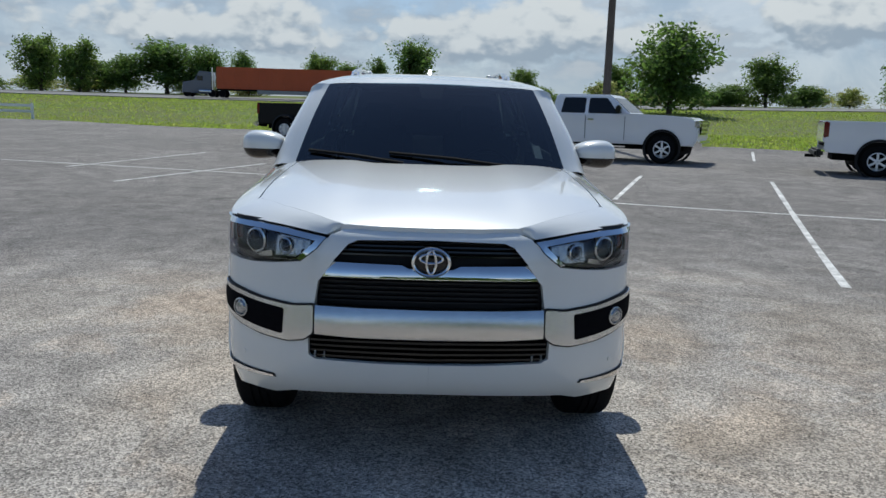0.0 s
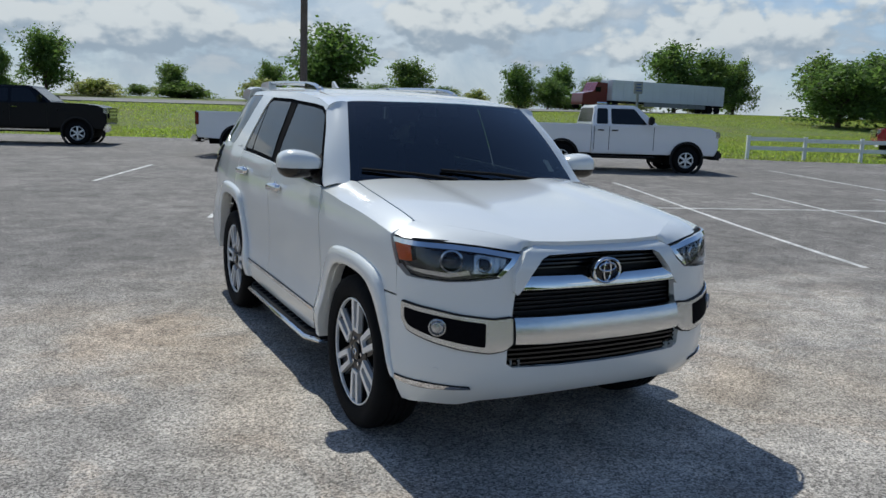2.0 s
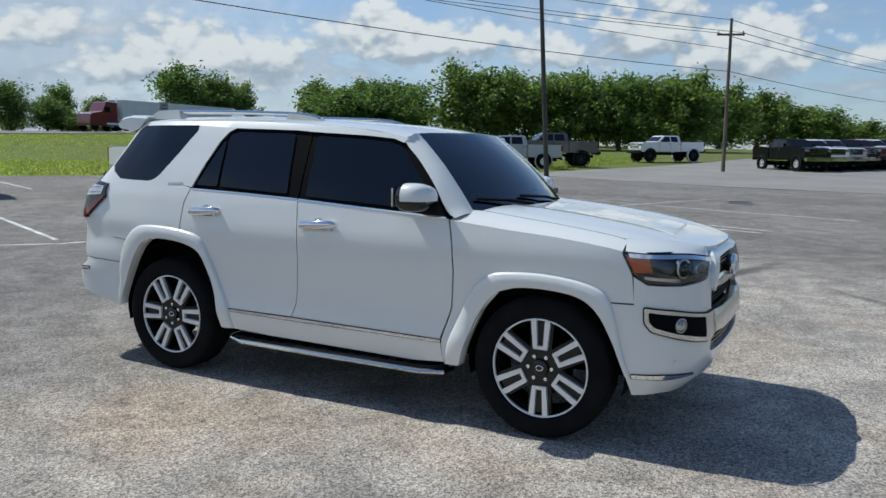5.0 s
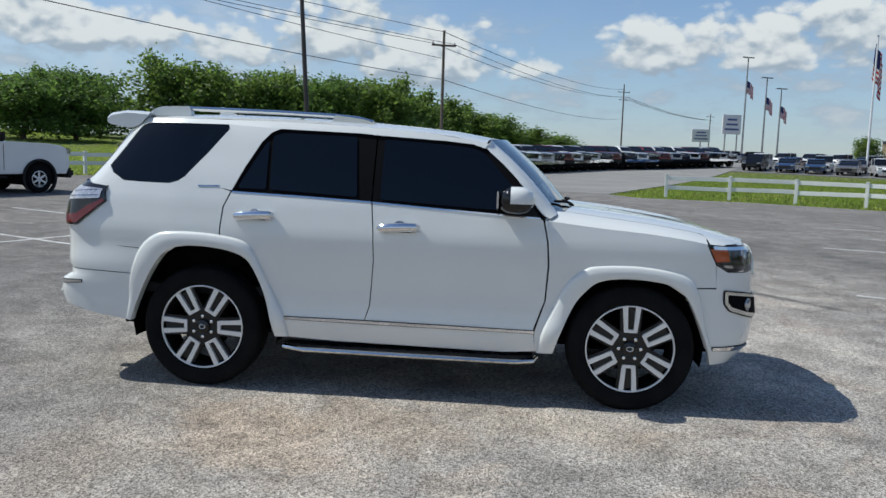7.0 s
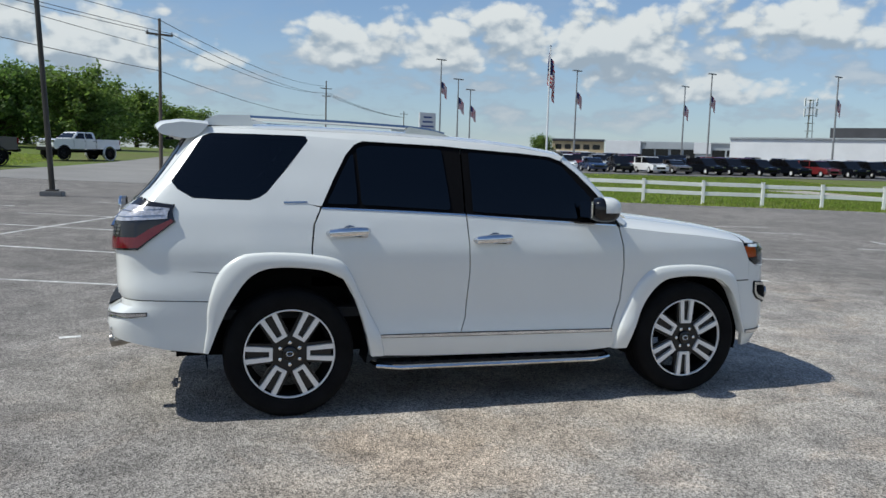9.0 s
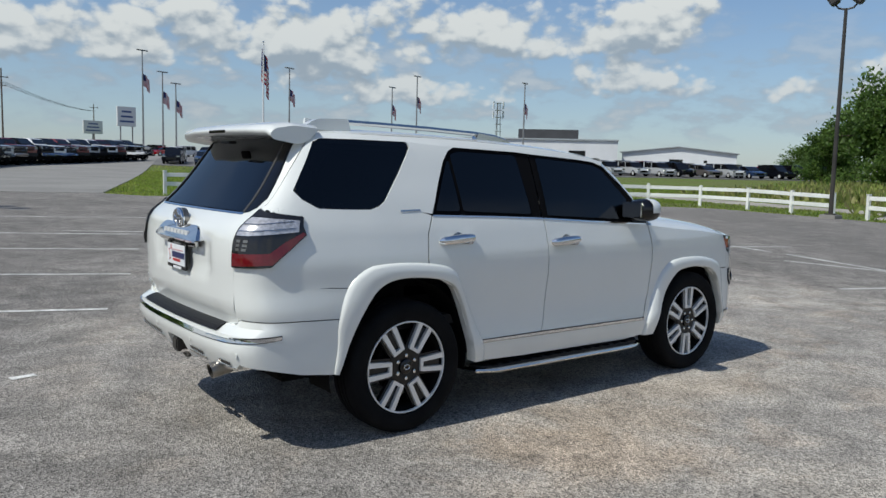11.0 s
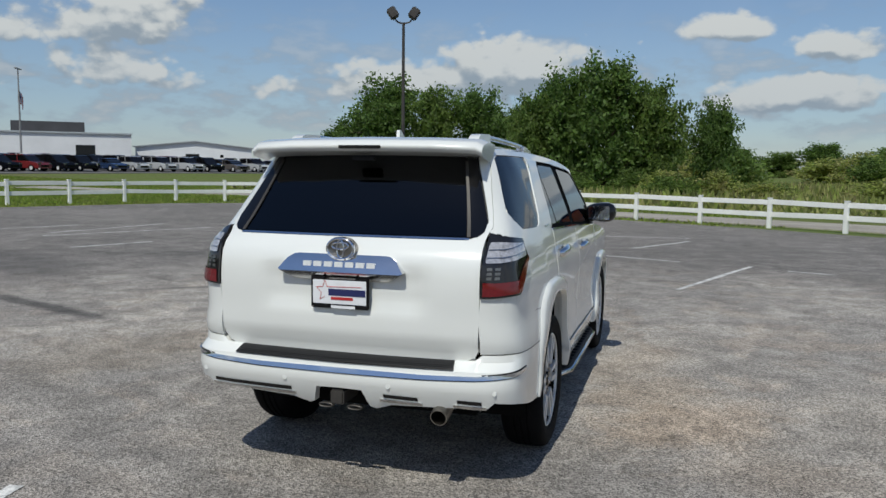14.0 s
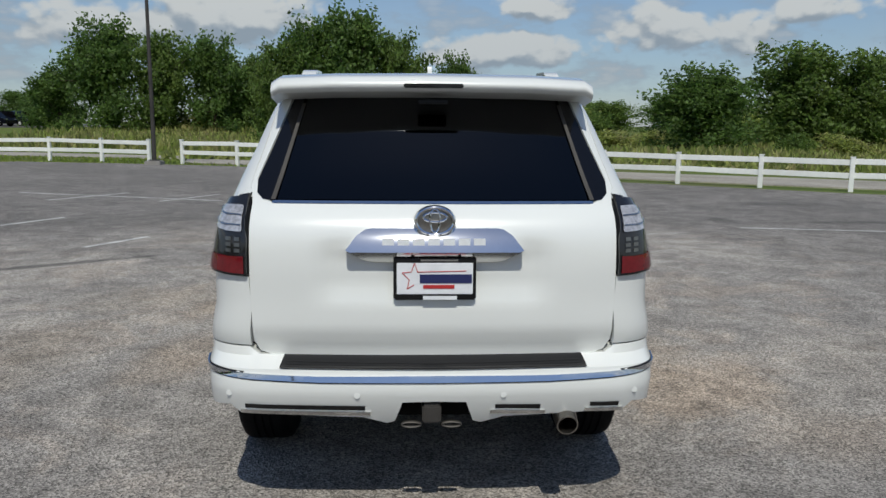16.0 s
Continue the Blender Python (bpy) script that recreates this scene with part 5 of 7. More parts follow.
HEAD = [("f", 0.432, 1.020), ("f", 0.470, 0.975), ("f", 0.536, 0.922), ("f", 0.65, 0.912), ("f", 0.757, 0.902), (-1.965, 0.912), (-1.886, 0.958), (-1.835, 1.06), (-1.85, 1.072), ("f", 0.72, 1.060), ("f", 0.60, 1.048)]
for s, twin_side in ((-1, False), (1, True)):
    lamp = new("headlamp")
    lamp.parent = suv

    def lay(name, pts, material, out, cell=0.04, depth=0.0, corner=0.0):
        o = side_outline(pts)
        b = bmesh.new()
        sheet(b, rounded(o, corner, 3) if corner else o, cell, lambda u, z: skin(u, z, out), (lambda u, z: skin(u, z, out - depth)) if depth else None)
        if twin_side:
            b = mirrored(b)
        return part(name, b, material, lamp)
    lay("housing", HEAD, smoke_lens, -0.03, 0.05, 0.0)
    lay("lens", HEAD, lens_glass, 0.004, 0.04).visible_shadow = False
    lay("brow_strip", [("f", 0.432, 1.020), ("f", 0.60, 1.048), ("f", 0.72, 1.060), (-1.86, 1.070), (-1.87, 1.048), ("f", 0.72, 1.040), ("f", 0.60, 1.026), ("f", 0.475, 1.004), ("f", 0.552, 0.928), ("f", 0.536, 0.922), ("f", 0.470, 0.975)], chrome, 0.006, 0.03, 0.012)
    lay("amber_reflector", [(-1.850, 1.050), (-1.965, 1.044), (-1.985, 0.972), (-1.895, 0.968)], lamp_amber, -0.012, 0.05)
    lay("inner_reflector", [("f", 0.50, 1.000), ("f", 0.63, 1.020), ("f", 0.655, 0.935), ("f", 0.562, 0.932)], reflector, -0.016, 0.03)
    for k in range(5):
        x = 0.50 + 0.03 * k
        lay("reflector_facet", [("f", x, 0.995 + 0.004 * k), ("f", x + 0.022, 0.998 + 0.004 * k), ("f", x + 0.030, 0.940), ("f", x + 0.010, 0.945 - 0.002 * k)], reflector, -0.013, 0.05, 0.006)
    lay("lamp_trim", [("f", 0.665, 0.930), ("f", 0.757, 0.915), (-1.95, 0.935), (-1.945, 0.95), ("f", 0.75, 0.935), ("f", 0.67, 0.95)], satin_chrome, -0.014, 0.03)
    for x, z, r in ((0.738, 0.988, 0.048), (0.60, 0.975, 0.032)):
        p = Vector(skin(by_front(x, z), z, -0.028))
        b = bmesh.new()
        lathe(b, [(r, 0.03), (r * 1.08, 0.0), (r * 1.08, -0.022), (r * 0.92, -0.026), (r * 0.88, -0.012)], 26, "y")
        bmesh.ops.rotate(b, cent=(0, 0, 0), matrix=Matrix.Rotation(radians(-30), 3, "Z"), verts=b.verts)
        bmesh.ops.translate(b, vec=p, verts=b.verts)
        if twin_side:
            b = mirrored(b)
        part("projector_ring", b, satin_chrome, lamp)
        b = bmesh.new()
        lathe(b, [(r * 0.88, -0.012), (r * 0.7, -0.022), (r * 0.4, -0.028), (0.001, -0.03)], 22, "y")
        bmesh.ops.rotate(b, cent=(0, 0, 0), matrix=Matrix.Rotation(radians(-30), 3, "Z"), verts=b.verts)
        bmesh.ops.translate(b, vec=p, verts=b.verts)
        if twin_side:
            b = mirrored(b)
        part("projector_lens", b, gloss_black, lamp)


def oval_ring(bm, cx, cz, rx, rz, thick, y, depth=0.012, n=40):
    """An upright oval ring of round section in the plane y."""
    rows = []
    for k in range(n):
        a = 2 * math.pi * k / n
        d = Vector((math.cos(a) * rx, 0, math.sin(a) * rz))
        nrm = Vector((math.cos(a) * rz, 0, math.sin(a) * rx)).normalized()
        rows.append([bm.verts.new(Vector((cx, y, cz)) + d + nrm * thick * math.cos(b) + Vector((0, depth * math.sin(b), 0))) for b in [2 * math.pi * j / 8 for j in range(8)]])
    for k in range(n):
        r, s = rows[k], rows[(k + 1) % n]
        for j in range(8):
            bm.faces.new((r[j], r[(j + 1) % 8], s[(j + 1) % 8], s[j]))
    return bm


def emblem(y, cz, rx, rz, parent):
    e = new("emblem")
    e.parent = parent
    way = -1 if y < 0 else 1
    bm = bmesh.new()
    lathe(bm, [(rx * 1.12, -way * 0.025), (rx * 1.12, way * 0.0), (rx * 0.9, way * 0.006), (0.001, way * 0.008)], 36, "y", (0, y - way * 0.01, 0))
    bmesh.ops.scale(bm, vec=(1, 1, rz / rx), verts=bm.verts)
    bmesh.ops.translate(bm, vec=(0, 0, cz), verts=bm.verts)
    part("emblem_back", bm, gloss_black if y < 0 else exhaust_metal, e)
    part("emblem_ring", oval_ring(bmesh.new(), 0, cz, rx, rz, 0.008, y), chrome, e)
    part("emblem_bar", oval_ring(bmesh.new(), 0, cz + rz * 0.28, rx * 0.62, rz * 0.34, 0.006, y), chrome, e)
    part("emblem_bar", oval_ring(bmesh.new(), 0, cz + rz * 0.02, rx * 0.26, rz * 0.86, 0.006, y), chrome, e)


emblem(-2.262, 0.938, 0.074, 0.056, suv)

# tail: tailgate, glass, lamps, bumper
across("tailgate", mirror_list([(0, 0.712), (0.645, 0.714), (0.685, 0.726), (0.706, 0.765), (0.711, 0.9), (0.713, 1.03), (0.713, 1.306), (0, 1.306)]), white_paint, "r", 0.0, 0.045, 0.02,
       bulge=lambda x, z: -0.012 * smooth_step(0.80, 0.765, z) - 0.022 * smooth_step(0.47, 0.40, abs(x)) * smooth_step(1.17, 1.12, z) * smooth_step(0.93, 0.98, z))
across("tail_jamb", mirror_list([(0, 0.75), (0.745, 0.75), (0.745, 1.295), (0, 1.295)]), white_paint, "r", -0.05, 0.06, 0)
panel("tailgate_side", [("r", 0.64, 1.306), ("r", 0.731, 1.306), ("r", 0.738, 1.35), ("r", 0.744, 1.366), ("r", 0.682, 1.56), ("r", 0.628, 1.735), ("r", 0.585, 1.735), ("r", 0.612, 1.66), ("r", 0.66, 1.53), ("r", 0.712, 1.392), ("r", 0.705, 1.352), ("r", 0.68, 1.322)], white_paint, 0, 0.03, 0.02)
# black sheet behind the whole rear glass, standing for the shaded cabin
across("rear_window_frame", mirror_list([(0, 1.302), (0.66, 1.302), (0.72, 1.34), (0.72, 1.40), (0.66, 1.56), (0.60, 1.75), (0, 1.75)]), frame_black, "r", -0.030, 0.05, 0)
across("rear_window", mirror_list([(0, 1.322), (0.615, 1.322), (0.59, 1.45), (0.555, 1.60), (0.52, 1.74), (0, 1.74)]), privacy_glass, "r", -0.003, 0.05, 0)
across("window_strip", mirror_list([(0, 1.308), (0.635, 1.308), (0.635, 1.318), (0, 1.318)]), chrome, "r", 0.002, 0.1, 0.008)
for s in (-1, 1):
    pts = [(s * 0.634, 1.318), (s * 0.672, 1.322), (s * 0.70, 1.345), (s * 0.705, 1.39), (s * 0.652, 1.53), (s * 0.604, 1.66), (s * 0.582, 1.72), (s * 0.536, 1.72), (s * 0.60, 1.46)]
    across("glass_cheek", pts if s > 0 else pts[::-1], gloss_black, "r", 0.004, 0.03, 0.02)
    pts = [(s * 0.622, 1.322), (s * 0.640, 1.322), (s * 0.545, 1.70), (s * 0.532, 1.70)]
    across("window_moulding", pts if s > 0 else pts[::-1], dark_steel, "r", 0.007, 0.06, 0.012)
bm = bmesh.new()
profile = rounded([(1.86, 1.805), (2.03, 1.815), (2.15, 1.795), (2.185, 1.762), (2.16, 1.735), (2.0, 1.712), (1.93, 1.735)], 0.02, 3)
stations = [(-0.655, 0.94, -0.010), (-0.62, 0.99, 0.0), (-0.4, 1.0, 0.008), (0, 1.0, 0.012), (0.4, 1.0, 0.008), (0.62, 0.99, 0.0), (0.655, 0.94, -0.010)]
rings = [[bm.verts.new((x, 1.9 + (y - 1.9) * f + (0.02 if abs(x) < 0.45 else 0.0), z + h - (0.008 if abs(x) > 0.63 else 0))) for y, z in profile] for x, f, h in stations]
for a, b in zip(rings, rings[1:]):
    for k in range(len(a)):
        bm.faces.new((a[k], b[k], b[(k + 1) % len(a)], a[(k + 1) % len(a)]))
bm.faces.new(rings[0])
bm.faces.new(rings[-1][::-1])
part("spoiler", bm, white_paint, suv)
part("brake_lamp", box_bm((0, 2.199, 1.768), (0.24, 0.014, 0.018), 0.004), smoke_lens, suv)
part("wiper_stub", box_bm((0, 2.125, 1.706), (0.12, 0.05, 0.016), 0.004), black_plastic, suv)

TAIL = [("r", 0.742, 1.345), ("r", 0.735, 1.18), ("r", 0.735, 1.034), ("r", 0.80, 1.036), (2.262, 1.044), (2.15, 1.135), (2.056, 1.208), (2.060, 1.304), (2.17, 1.318), (2.24, 1.330)]
for twin_side in (False, True):
    lamp = new("tail_lamp")
    lamp.parent = suv

    def lay(name, pts, material, out, cell=0.03, depth=0.0, corner=0.0, label=""):
        o = side_outline(pts)
        b = bmesh.new()
        sheet(b, rounded(o, corner, 3) if corner else o, cell, lambda u, z: skin(u, z, out), (lambda u, z: skin(u, z, out - depth)) if depth else None)
        if twin_side:
            b = mirrored(b)
        return part(name, b, material, lamp, label)
    lay("housing", TAIL, smoke_lens, 0.016, 0.03, 0.04, 0.012)
    lay("upper_reflector", [("r", 0.752, 1.300), ("r", 0.750, 1.205), ("r", 0.81, 1.205), (2.10, 1.225), (2.085, 1.285), (2.18, 1.292), (2.26, 1.300)], clear_lens, 0.020, 0.03, 0, 0.01, "clear silvery reversing lens")
    for k in range(2):
        z = 1.228 + 0.036 * k
        lay("lens_rib", [("r", 0.755, z), ("r", 0.82, z), (2.12, z + 0.016), (2.12, z + 0.020), ("r", 0.82, z + 0.005), ("r", 0.755, z + 0.005)], reflector, 0.0235, 0.06, 0.003)
    lay("red_lens", [("r", 0.745, 1.112), ("r", 0.745, 1.044), ("r", 0.80, 1.046), (2.258, 1.056), (2.15, 1.142), (2.066, 1.21), (2.08, 1.222), (2.18, 1.175), (2.27, 1.115), ("r", 0.80, 1.110)], lamp_red, 0.021, 0.03, 0, 0.0, "dark red lower lens")
    for k in range(6):
        z = 1.125 + 0.022 * (k // 2)
        x = 0.76 + 0.035 * (k % 2)
        lay("led_cell", [("r", x, z), ("r", x + 0.022, z), ("r", x + 0.022, z + 0.014), ("r", x, z + 0.014)], exhaust_metal, 0.018, 0.1)

across("handle_bar", mirror_list([(0, 1.135), (0.325, 1.135), (0.34, 1.142), (0.30, 1.195), (0.265, 1.218), (0.24, 1.222), (0, 1.222)]), chrome, "r", 0.006, 0.02, 0.045, bulge=lambda x, z: 0.034 * (1.222 - z) / 0.087)
across("handle_underside", mirror_list([(0, 1.092), (0.23, 1.092), (0.27, 1.10), (0.335, 1.136), (0, 1.136)]), satin_chrome, "r", -0.004, 0.03, 0.02, bulge=lambda x, z: 0.044 * (z - 1.092) / 0.044)
for k in range(7):
    across("lettering_bar", [(0.20 - 0.058 * k, 1.152), (0.20 - 0.058 * k - 0.044, 1.152), (0.20 - 0.058 * k - 0.044, 1.186), (0.20 - 0.058 * k, 1.186)], machined, "r", 0.030, 0.1, 0.012)
emblem(2.438, 1.252, 0.072, 0.052, suv)
plate = new("licence_plate")
plate.parent = suv
yp = 2.447
part("plate_frame", box_bm((0.0, yp, 1.03), (0.318, 0.016, 0.165), 0.006), gloss_black, plate)
part("plate_sheet", box_bm((0.0, yp + 0.008, 1.032), (0.292, 0.006, 0.122), 0.002), plate_white, plate)
part("plate_bar", box_bm((-0.042, yp + 0.012, 1.032), (0.20, 0.003, 0.034)), plate_blue, plate)
part("plate_bar", box_bm((-0.015, yp + 0.012, 1.001), (0.12, 0.003, 0.014)), plate_red, plate)
part("plate_bar", box_bm((-0.02, yp + 0.0095, 0.957), (0.13, 0.003, 0.014)), plate_white, plate)
part("plate_bar", box_bm((-0.02, yp + 0.0095, 1.103), (0.15, 0.003, 0.007)), satin_chrome, plate)
for p, q in (((0.145, 1.055), (0.11, 1.058)), ((0.11, 1.058), (0.098, 1.092)), ((0.145, 1.055), (0.118, 1.028)), ((0.118, 1.028), (0.126, 0.992)), ((0.126, 0.992), (0.10, 1.008)), ((0.098, 1.092), (0.086, 1.058)), ((0.086, 1.058), (-0.10, 1.062))):
    part("plate_line", tube(bmesh.new(), [(p[0] - 0.02, yp + 0.012, p[1]), (q[0] - 0.02, yp + 0.012, q[1])], 0.0016, 5), plate_red, plate)
for x in (-0.095, 0.085):
    part("plate_bolt", lathe(bmesh.new(), [(0.007, 0.008), (0.007, 0.014), (0.001, 0.016)], 10, "y", (x, yp, 1.103)), gloss_black, plate)

panel("rear_bumper", [("r", 0.0, 0.709), ("r", 0.5, 0.710), ("r", 0.69, 0.716), ("r", 0.745, 0.745), (2.28, 0.746), (2.1, 0.742), (1.842, 0.732), (1.811, 0.596), (1.876, 0.422), (2.1, 0.452), (2.30, 0.50), ("r", 0.80, 0.522), ("r", 0.765, 0.490), ("r", 0.5, 0.480),
                      ("r", 0.275, 0.470), ("r", 0.185, 0.438), ("r", 0.155, 0.45), ("r", 0.125, 0.542), ("r", 0.0, 0.545)], white_paint, 0, 0.035, 0.05)
across("step_pad", mirror_list([(0, 0.7125), (0.56, 0.7125), (0.59, 0.714), (0.60, 0.682), (0, 0.676)]), black_plastic, "r", 0.007, 0.012, 0.02)
for k in range(3):
    across("pad_rib", mirror_list([(0, 0.682 + 0.007 * k), (0.575, 0.688 + 0.007 * k), (0.575, 0.690 + 0.007 * k), (0, 0.684 + 0.007 * k)]), black_plastic, "r", 0.010, 0.1, 0.006)
panel("bumper_strip", [("r", 0.0, 0.652), ("r", 0.45, 0.650), ("r", 0.70, 0.657), (2.30, 0.672), (2.22, 0.676), (2.22, 0.660), (2.30, 0.652), ("r", 0.70, 0.637), ("r", 0.45, 0.629), ("r", 0.0, 0.627)], chrome, 0.008, 0.03, 0.02, seam=0.005)
for x0, x1 in ((0.27, 0.74), (-0.42, -0.24), (-0.74, -0.62)):
    across("bumper_slot", [(x0, 0.506), (x1, 0.512), (x1, 0.532), (x0, 0.528)], gloss_black, "r", 0.004, 0.06, 0)
    across("slot_trim", [(x0 - 0.02, 0.482), (x1 + 0.02, 0.488), (x1 + 0.02, 0.505), (x0 - 0.02, 0.499)], satin_chrome, "r", 0.008, 0.05, 0.02)
for x in (0.30, -0.27, 0.80, -0.80):
    p = Vector(skin(by_rear(x, 0.575), 0.575, 0.001))
    part("parking_sensor", lathe(bmesh.new(), [(0.012, -0.004), (0.012, 0.001), (0.001, 0.0015)], 14, "y", (math.copysign(abs(p.x), x), p.y, p.z)), white_paint, suv)
hitch = new("tow_hitch")
hitch.parent = suv
part("receiver", box_bm((0.01, 2.36, 0.492), (0.075, 0.22, 0.075), 0.008), dark_steel, hitch)
part("cross_beam", box_bm((0.01, 2.24, 0.47), (0.9, 0.08, 0.08), 0.01), underbody, hitch)
part("chain_loop", oval_ring(bmesh.new(), 0.09, 0.435, 0.038, 0.010, 0.005, 2.42), dark_steel, hitch)
part("chain_loop", oval_ring(bmesh.new(), -0.07, 0.435, 0.038, 0.010, 0.005, 2.42), dark_steel, hitch)
part("plug_socket", lathe(bmesh.new(), [(0.03, -0.03), (0.03, 0.03), (0.001, 0.03)], 14, "y", (0.01, 2.43, 0.53)), black_plastic, hitch)
bm = bmesh.new()
lathe(bm, [(0.034, 0.02), (0.040, -0.2), (0.045, -0.205), (0.047, 0.0), (0.043, 0.06), (0.038, 0.06)][::-1], 24, "y")
bmesh.ops.rotate(bm, cent=(0, 0, 0), matrix=Matrix.Rotation(radians(-14), 3, "X"), verts=bm.verts)
bmesh.ops.translate(bm, vec=(-0.53, 2.40, 0.452), verts=bm.verts)
part("exhaust_tip", bm, exhaust_metal, suv)

# door handles, mirrors, running boards
for doors, yh, zh in ((front_doors, 0.095, 1.108), (rear_doors, 1.045, 1.150)):
    for s, door in ((-1, doors[0]), (1, doors[1])):
        x = -skin(by_y(yh, zh), zh)[0]
        bm = bmesh.new()
        pts = [(s * (x + o), yh + d, zh - 0.10 * d * 0.6 + h) for d, o, h in ((0.128, 0.006, 0), (0.11, 0.028, 0), (0.05, 0.040, 0.002), (-0.05, 0.040, 0.002), (-0.11, 0.028, 0), (-0.128, 0.006, 0))]
        tube(bm, pts, [0.016, 0.027, 0.029, 0.029, 0.027, 0.016], 12)
        for v in bm.verts:
            v.co.x = s * (x + (abs(v.co.x) - x) * 0.8)
        part("door_handle", bm, chrome, door)
        part("handle_cup", lathe(bmesh.new(), [(0.055, 0.002 * s), (0.045, -0.001 * s), (0.001, -0.002 * s)], 20, "x", (s * (x + 0.003), yh - 0.01, zh - 0.012)), satin_chrome, door)
        # black box filling in the shade between handle and door
        part("handle_shadow_gap", box_bm((s * (x + 0.006), yh, zh - 0.008), (0.008, 0.22, 0.046), 0.003), gloss_black, door)
        part("lock", box_bm((s * (x + 0.012), yh - 0.10, zh - 0.012), (0.03, 0.04, 0.04), 0.005), chrome, door)


def blob(centre, size, keep=None, flat=0.0):
    """A rounded lump, cut at a height if asked: keep 1 leaves the part above it, -1 the part below."""
    b = bmesh.new()
    bmesh.ops.create_uvsphere(b, u_segments=28, v_segments=18, radius=1.0)
    for v in b.verts:
        q = v.co
        v.co = Vector([math.copysign(abs(c) ** 0.78, c) for c in q])
        v.co = Vector((v.co.x * size[0], v.co.y * size[1], v.co.z * size[2] * (0.86 + 0.14 * v.co.x)))
    if keep:
        bmesh.ops.bisect_plane(b, geom=list(b.verts) + list(b.edges) + list(b.faces), plane_co=(0, 0, flat), plane_no=(0, 0, 1), clear_inner=keep > 0, clear_outer=keep < 0)
        bmesh.ops.holes_fill(b, edges=[e for e in b.edges if len(e.link_faces) == 1])
    bmesh.ops.translate(b, vec=centre, verts=b.verts)
    return b


for s in (-1, 1):
    mirror = new("wing_mirror")
    mirror.parent = suv
    c = (0.978, -0.645, 1.312)
    b = blob(c, (0.130, 0.115, 0.096), 1, -0.018)
    bmesh.ops.bisect_plane(b, geom=list(b.verts) + list(b.edges) + list(b.faces), plane_co=(0, c[1] + 0.035, 0), plane_no=(0, 1, 0), clear_outer=True)
    bmesh.ops.scale(b, vec=(s, 1, 1), verts=b.verts)
    part("cap", b, white_paint, mirror)
    b = blob(c, (0.126, 0.111, 0.092))
    bmesh.ops.scale(b, vec=(s, 1, 1), verts=b.verts)
    part("lower_shell", b, gloss_black, mirror)
    b = bmesh.new()
    tube(b, [(s * 0.80, -0.69, 1.245), (s * 0.86, -0.665, 1.255), (s * 0.93, -0.64, 1.27)], [0.035, 0.03, 0.03], 8)
    part("arm", b, black_plastic, mirror)
    part("mirror_glass", box_bm((s * 0.975, -0.532, 1.312), (0.17, 0.012, 0.11), 0.004), chrome, mirror)
    part("turn_signal", box_bm((s * 1.045, -0.730, 1.296), (0.07, 0.03, 0.008), 0.003, Matrix.Rotation(s * 0.5, 4, "Z")), satin_chrome, mirror)
    board = new("running_board")
    board.parent = suv
    poly = rounded([(s * 0.80, -0.80), (s * 0.885, -0.78), (s * 0.935, -0.66), (s * 0.935, 0.70), (s * 0.885, 0.83), (s * 0.80, 0.85)], 0.04, 3)
    part("tread", prism(bmesh.new(), poly, 0.286, 0.318, "z", 0.006), black_plastic, board)
    edge = [(s * 0.80, -0.812, 0.284), (s * 0.89, -0.792, 0.284), (s * 0.944, -0.665, 0.284), (s * 0.946, 0.0, 0.286), (s * 0.944, 0.705, 0.290), (s * 0.89, 0.842, 0.292), (s * 0.80, 0.862, 0.292)]
    part("edge_trim", tube(bmesh.new(), edge, 0.016, 8), satin_chrome, board)
    for k in range(14):
        part("grip", box_bm((s * 0.905, -0.6 + 0.1 * k, 0.3195), (0.035, 0.05, 0.004), 0.001), rubber, board)

# underside and cabin
part("underbody", box_bm((0, 0.05, 0.47), (1.30, 4.1, 0.26), 0.03), underbody, suv)
part("front_bulkhead", box_bm((0, -1.50, 0.80), (1.24, 1.1, 0.55), 0.03), underbody, suv)
part("rear_bulkhead", box_bm((0, 1.6, 0.75), (1.24, 1.2, 0.45), 0.03), underbody, suv)
part("cabin_floor", box_bm((0, 0.55, 0.62), (1.50, 2.9, 0.06)), seat_cloth, suv)
for s in (-1, 1):
    part("door_lining", box_bm((s * 0.775, 0.05, 0.95), (0.03, 1.6, 0.58)), seat_cloth, suv)
    for yc, zc, r in ((-1.395, 0.40, 0.46), (1.395, 0.42, 0.50)):
        bm = bmesh.new()
        last = None
        for k in range(25):
            a = radians(-14 + 208 * k / 24)
            row = [bm.verts.new((s * x, yc + r * math.cos(a), zc + r * math.sin(a))) for x in (0.60, 0.85)]
            if last:
                bm.faces.new((last[0], last[1], row[1], row[0]))
            last = row
        part("wheel_housing", bm, underbody, suv)
part("dashboard", box_bm((0, -0.62, 1.10), (1.44, 0.42, 0.26), 0.07), seat_cloth, suv)
part("headlining", box_bm((0, 0.95, 1.70), (1.08, 1.8, 0.02)), seat_cloth, suv)
for x in (-0.37, 0.37):
    for y in (0.10, 1.02):
        seat = new("seat")
        seat.parent = suv
        part("cushion", box_bm((x, y, 0.80), (0.50, 0.52, 0.16), 0.05), seat_cloth, seat)
        part("seat_back", box_bm((x, y + 0.30, 1.10), (0.48, 0.14, 0.62), 0.06, Matrix.Rotation(radians(-14), 4, "X")), seat_cloth, seat)
        part("headrest", box_bm((x, y + 0.40, 1.49), (0.26, 0.09, 0.18), 0.04), seat_cloth, seat)
bm = bmesh.new()
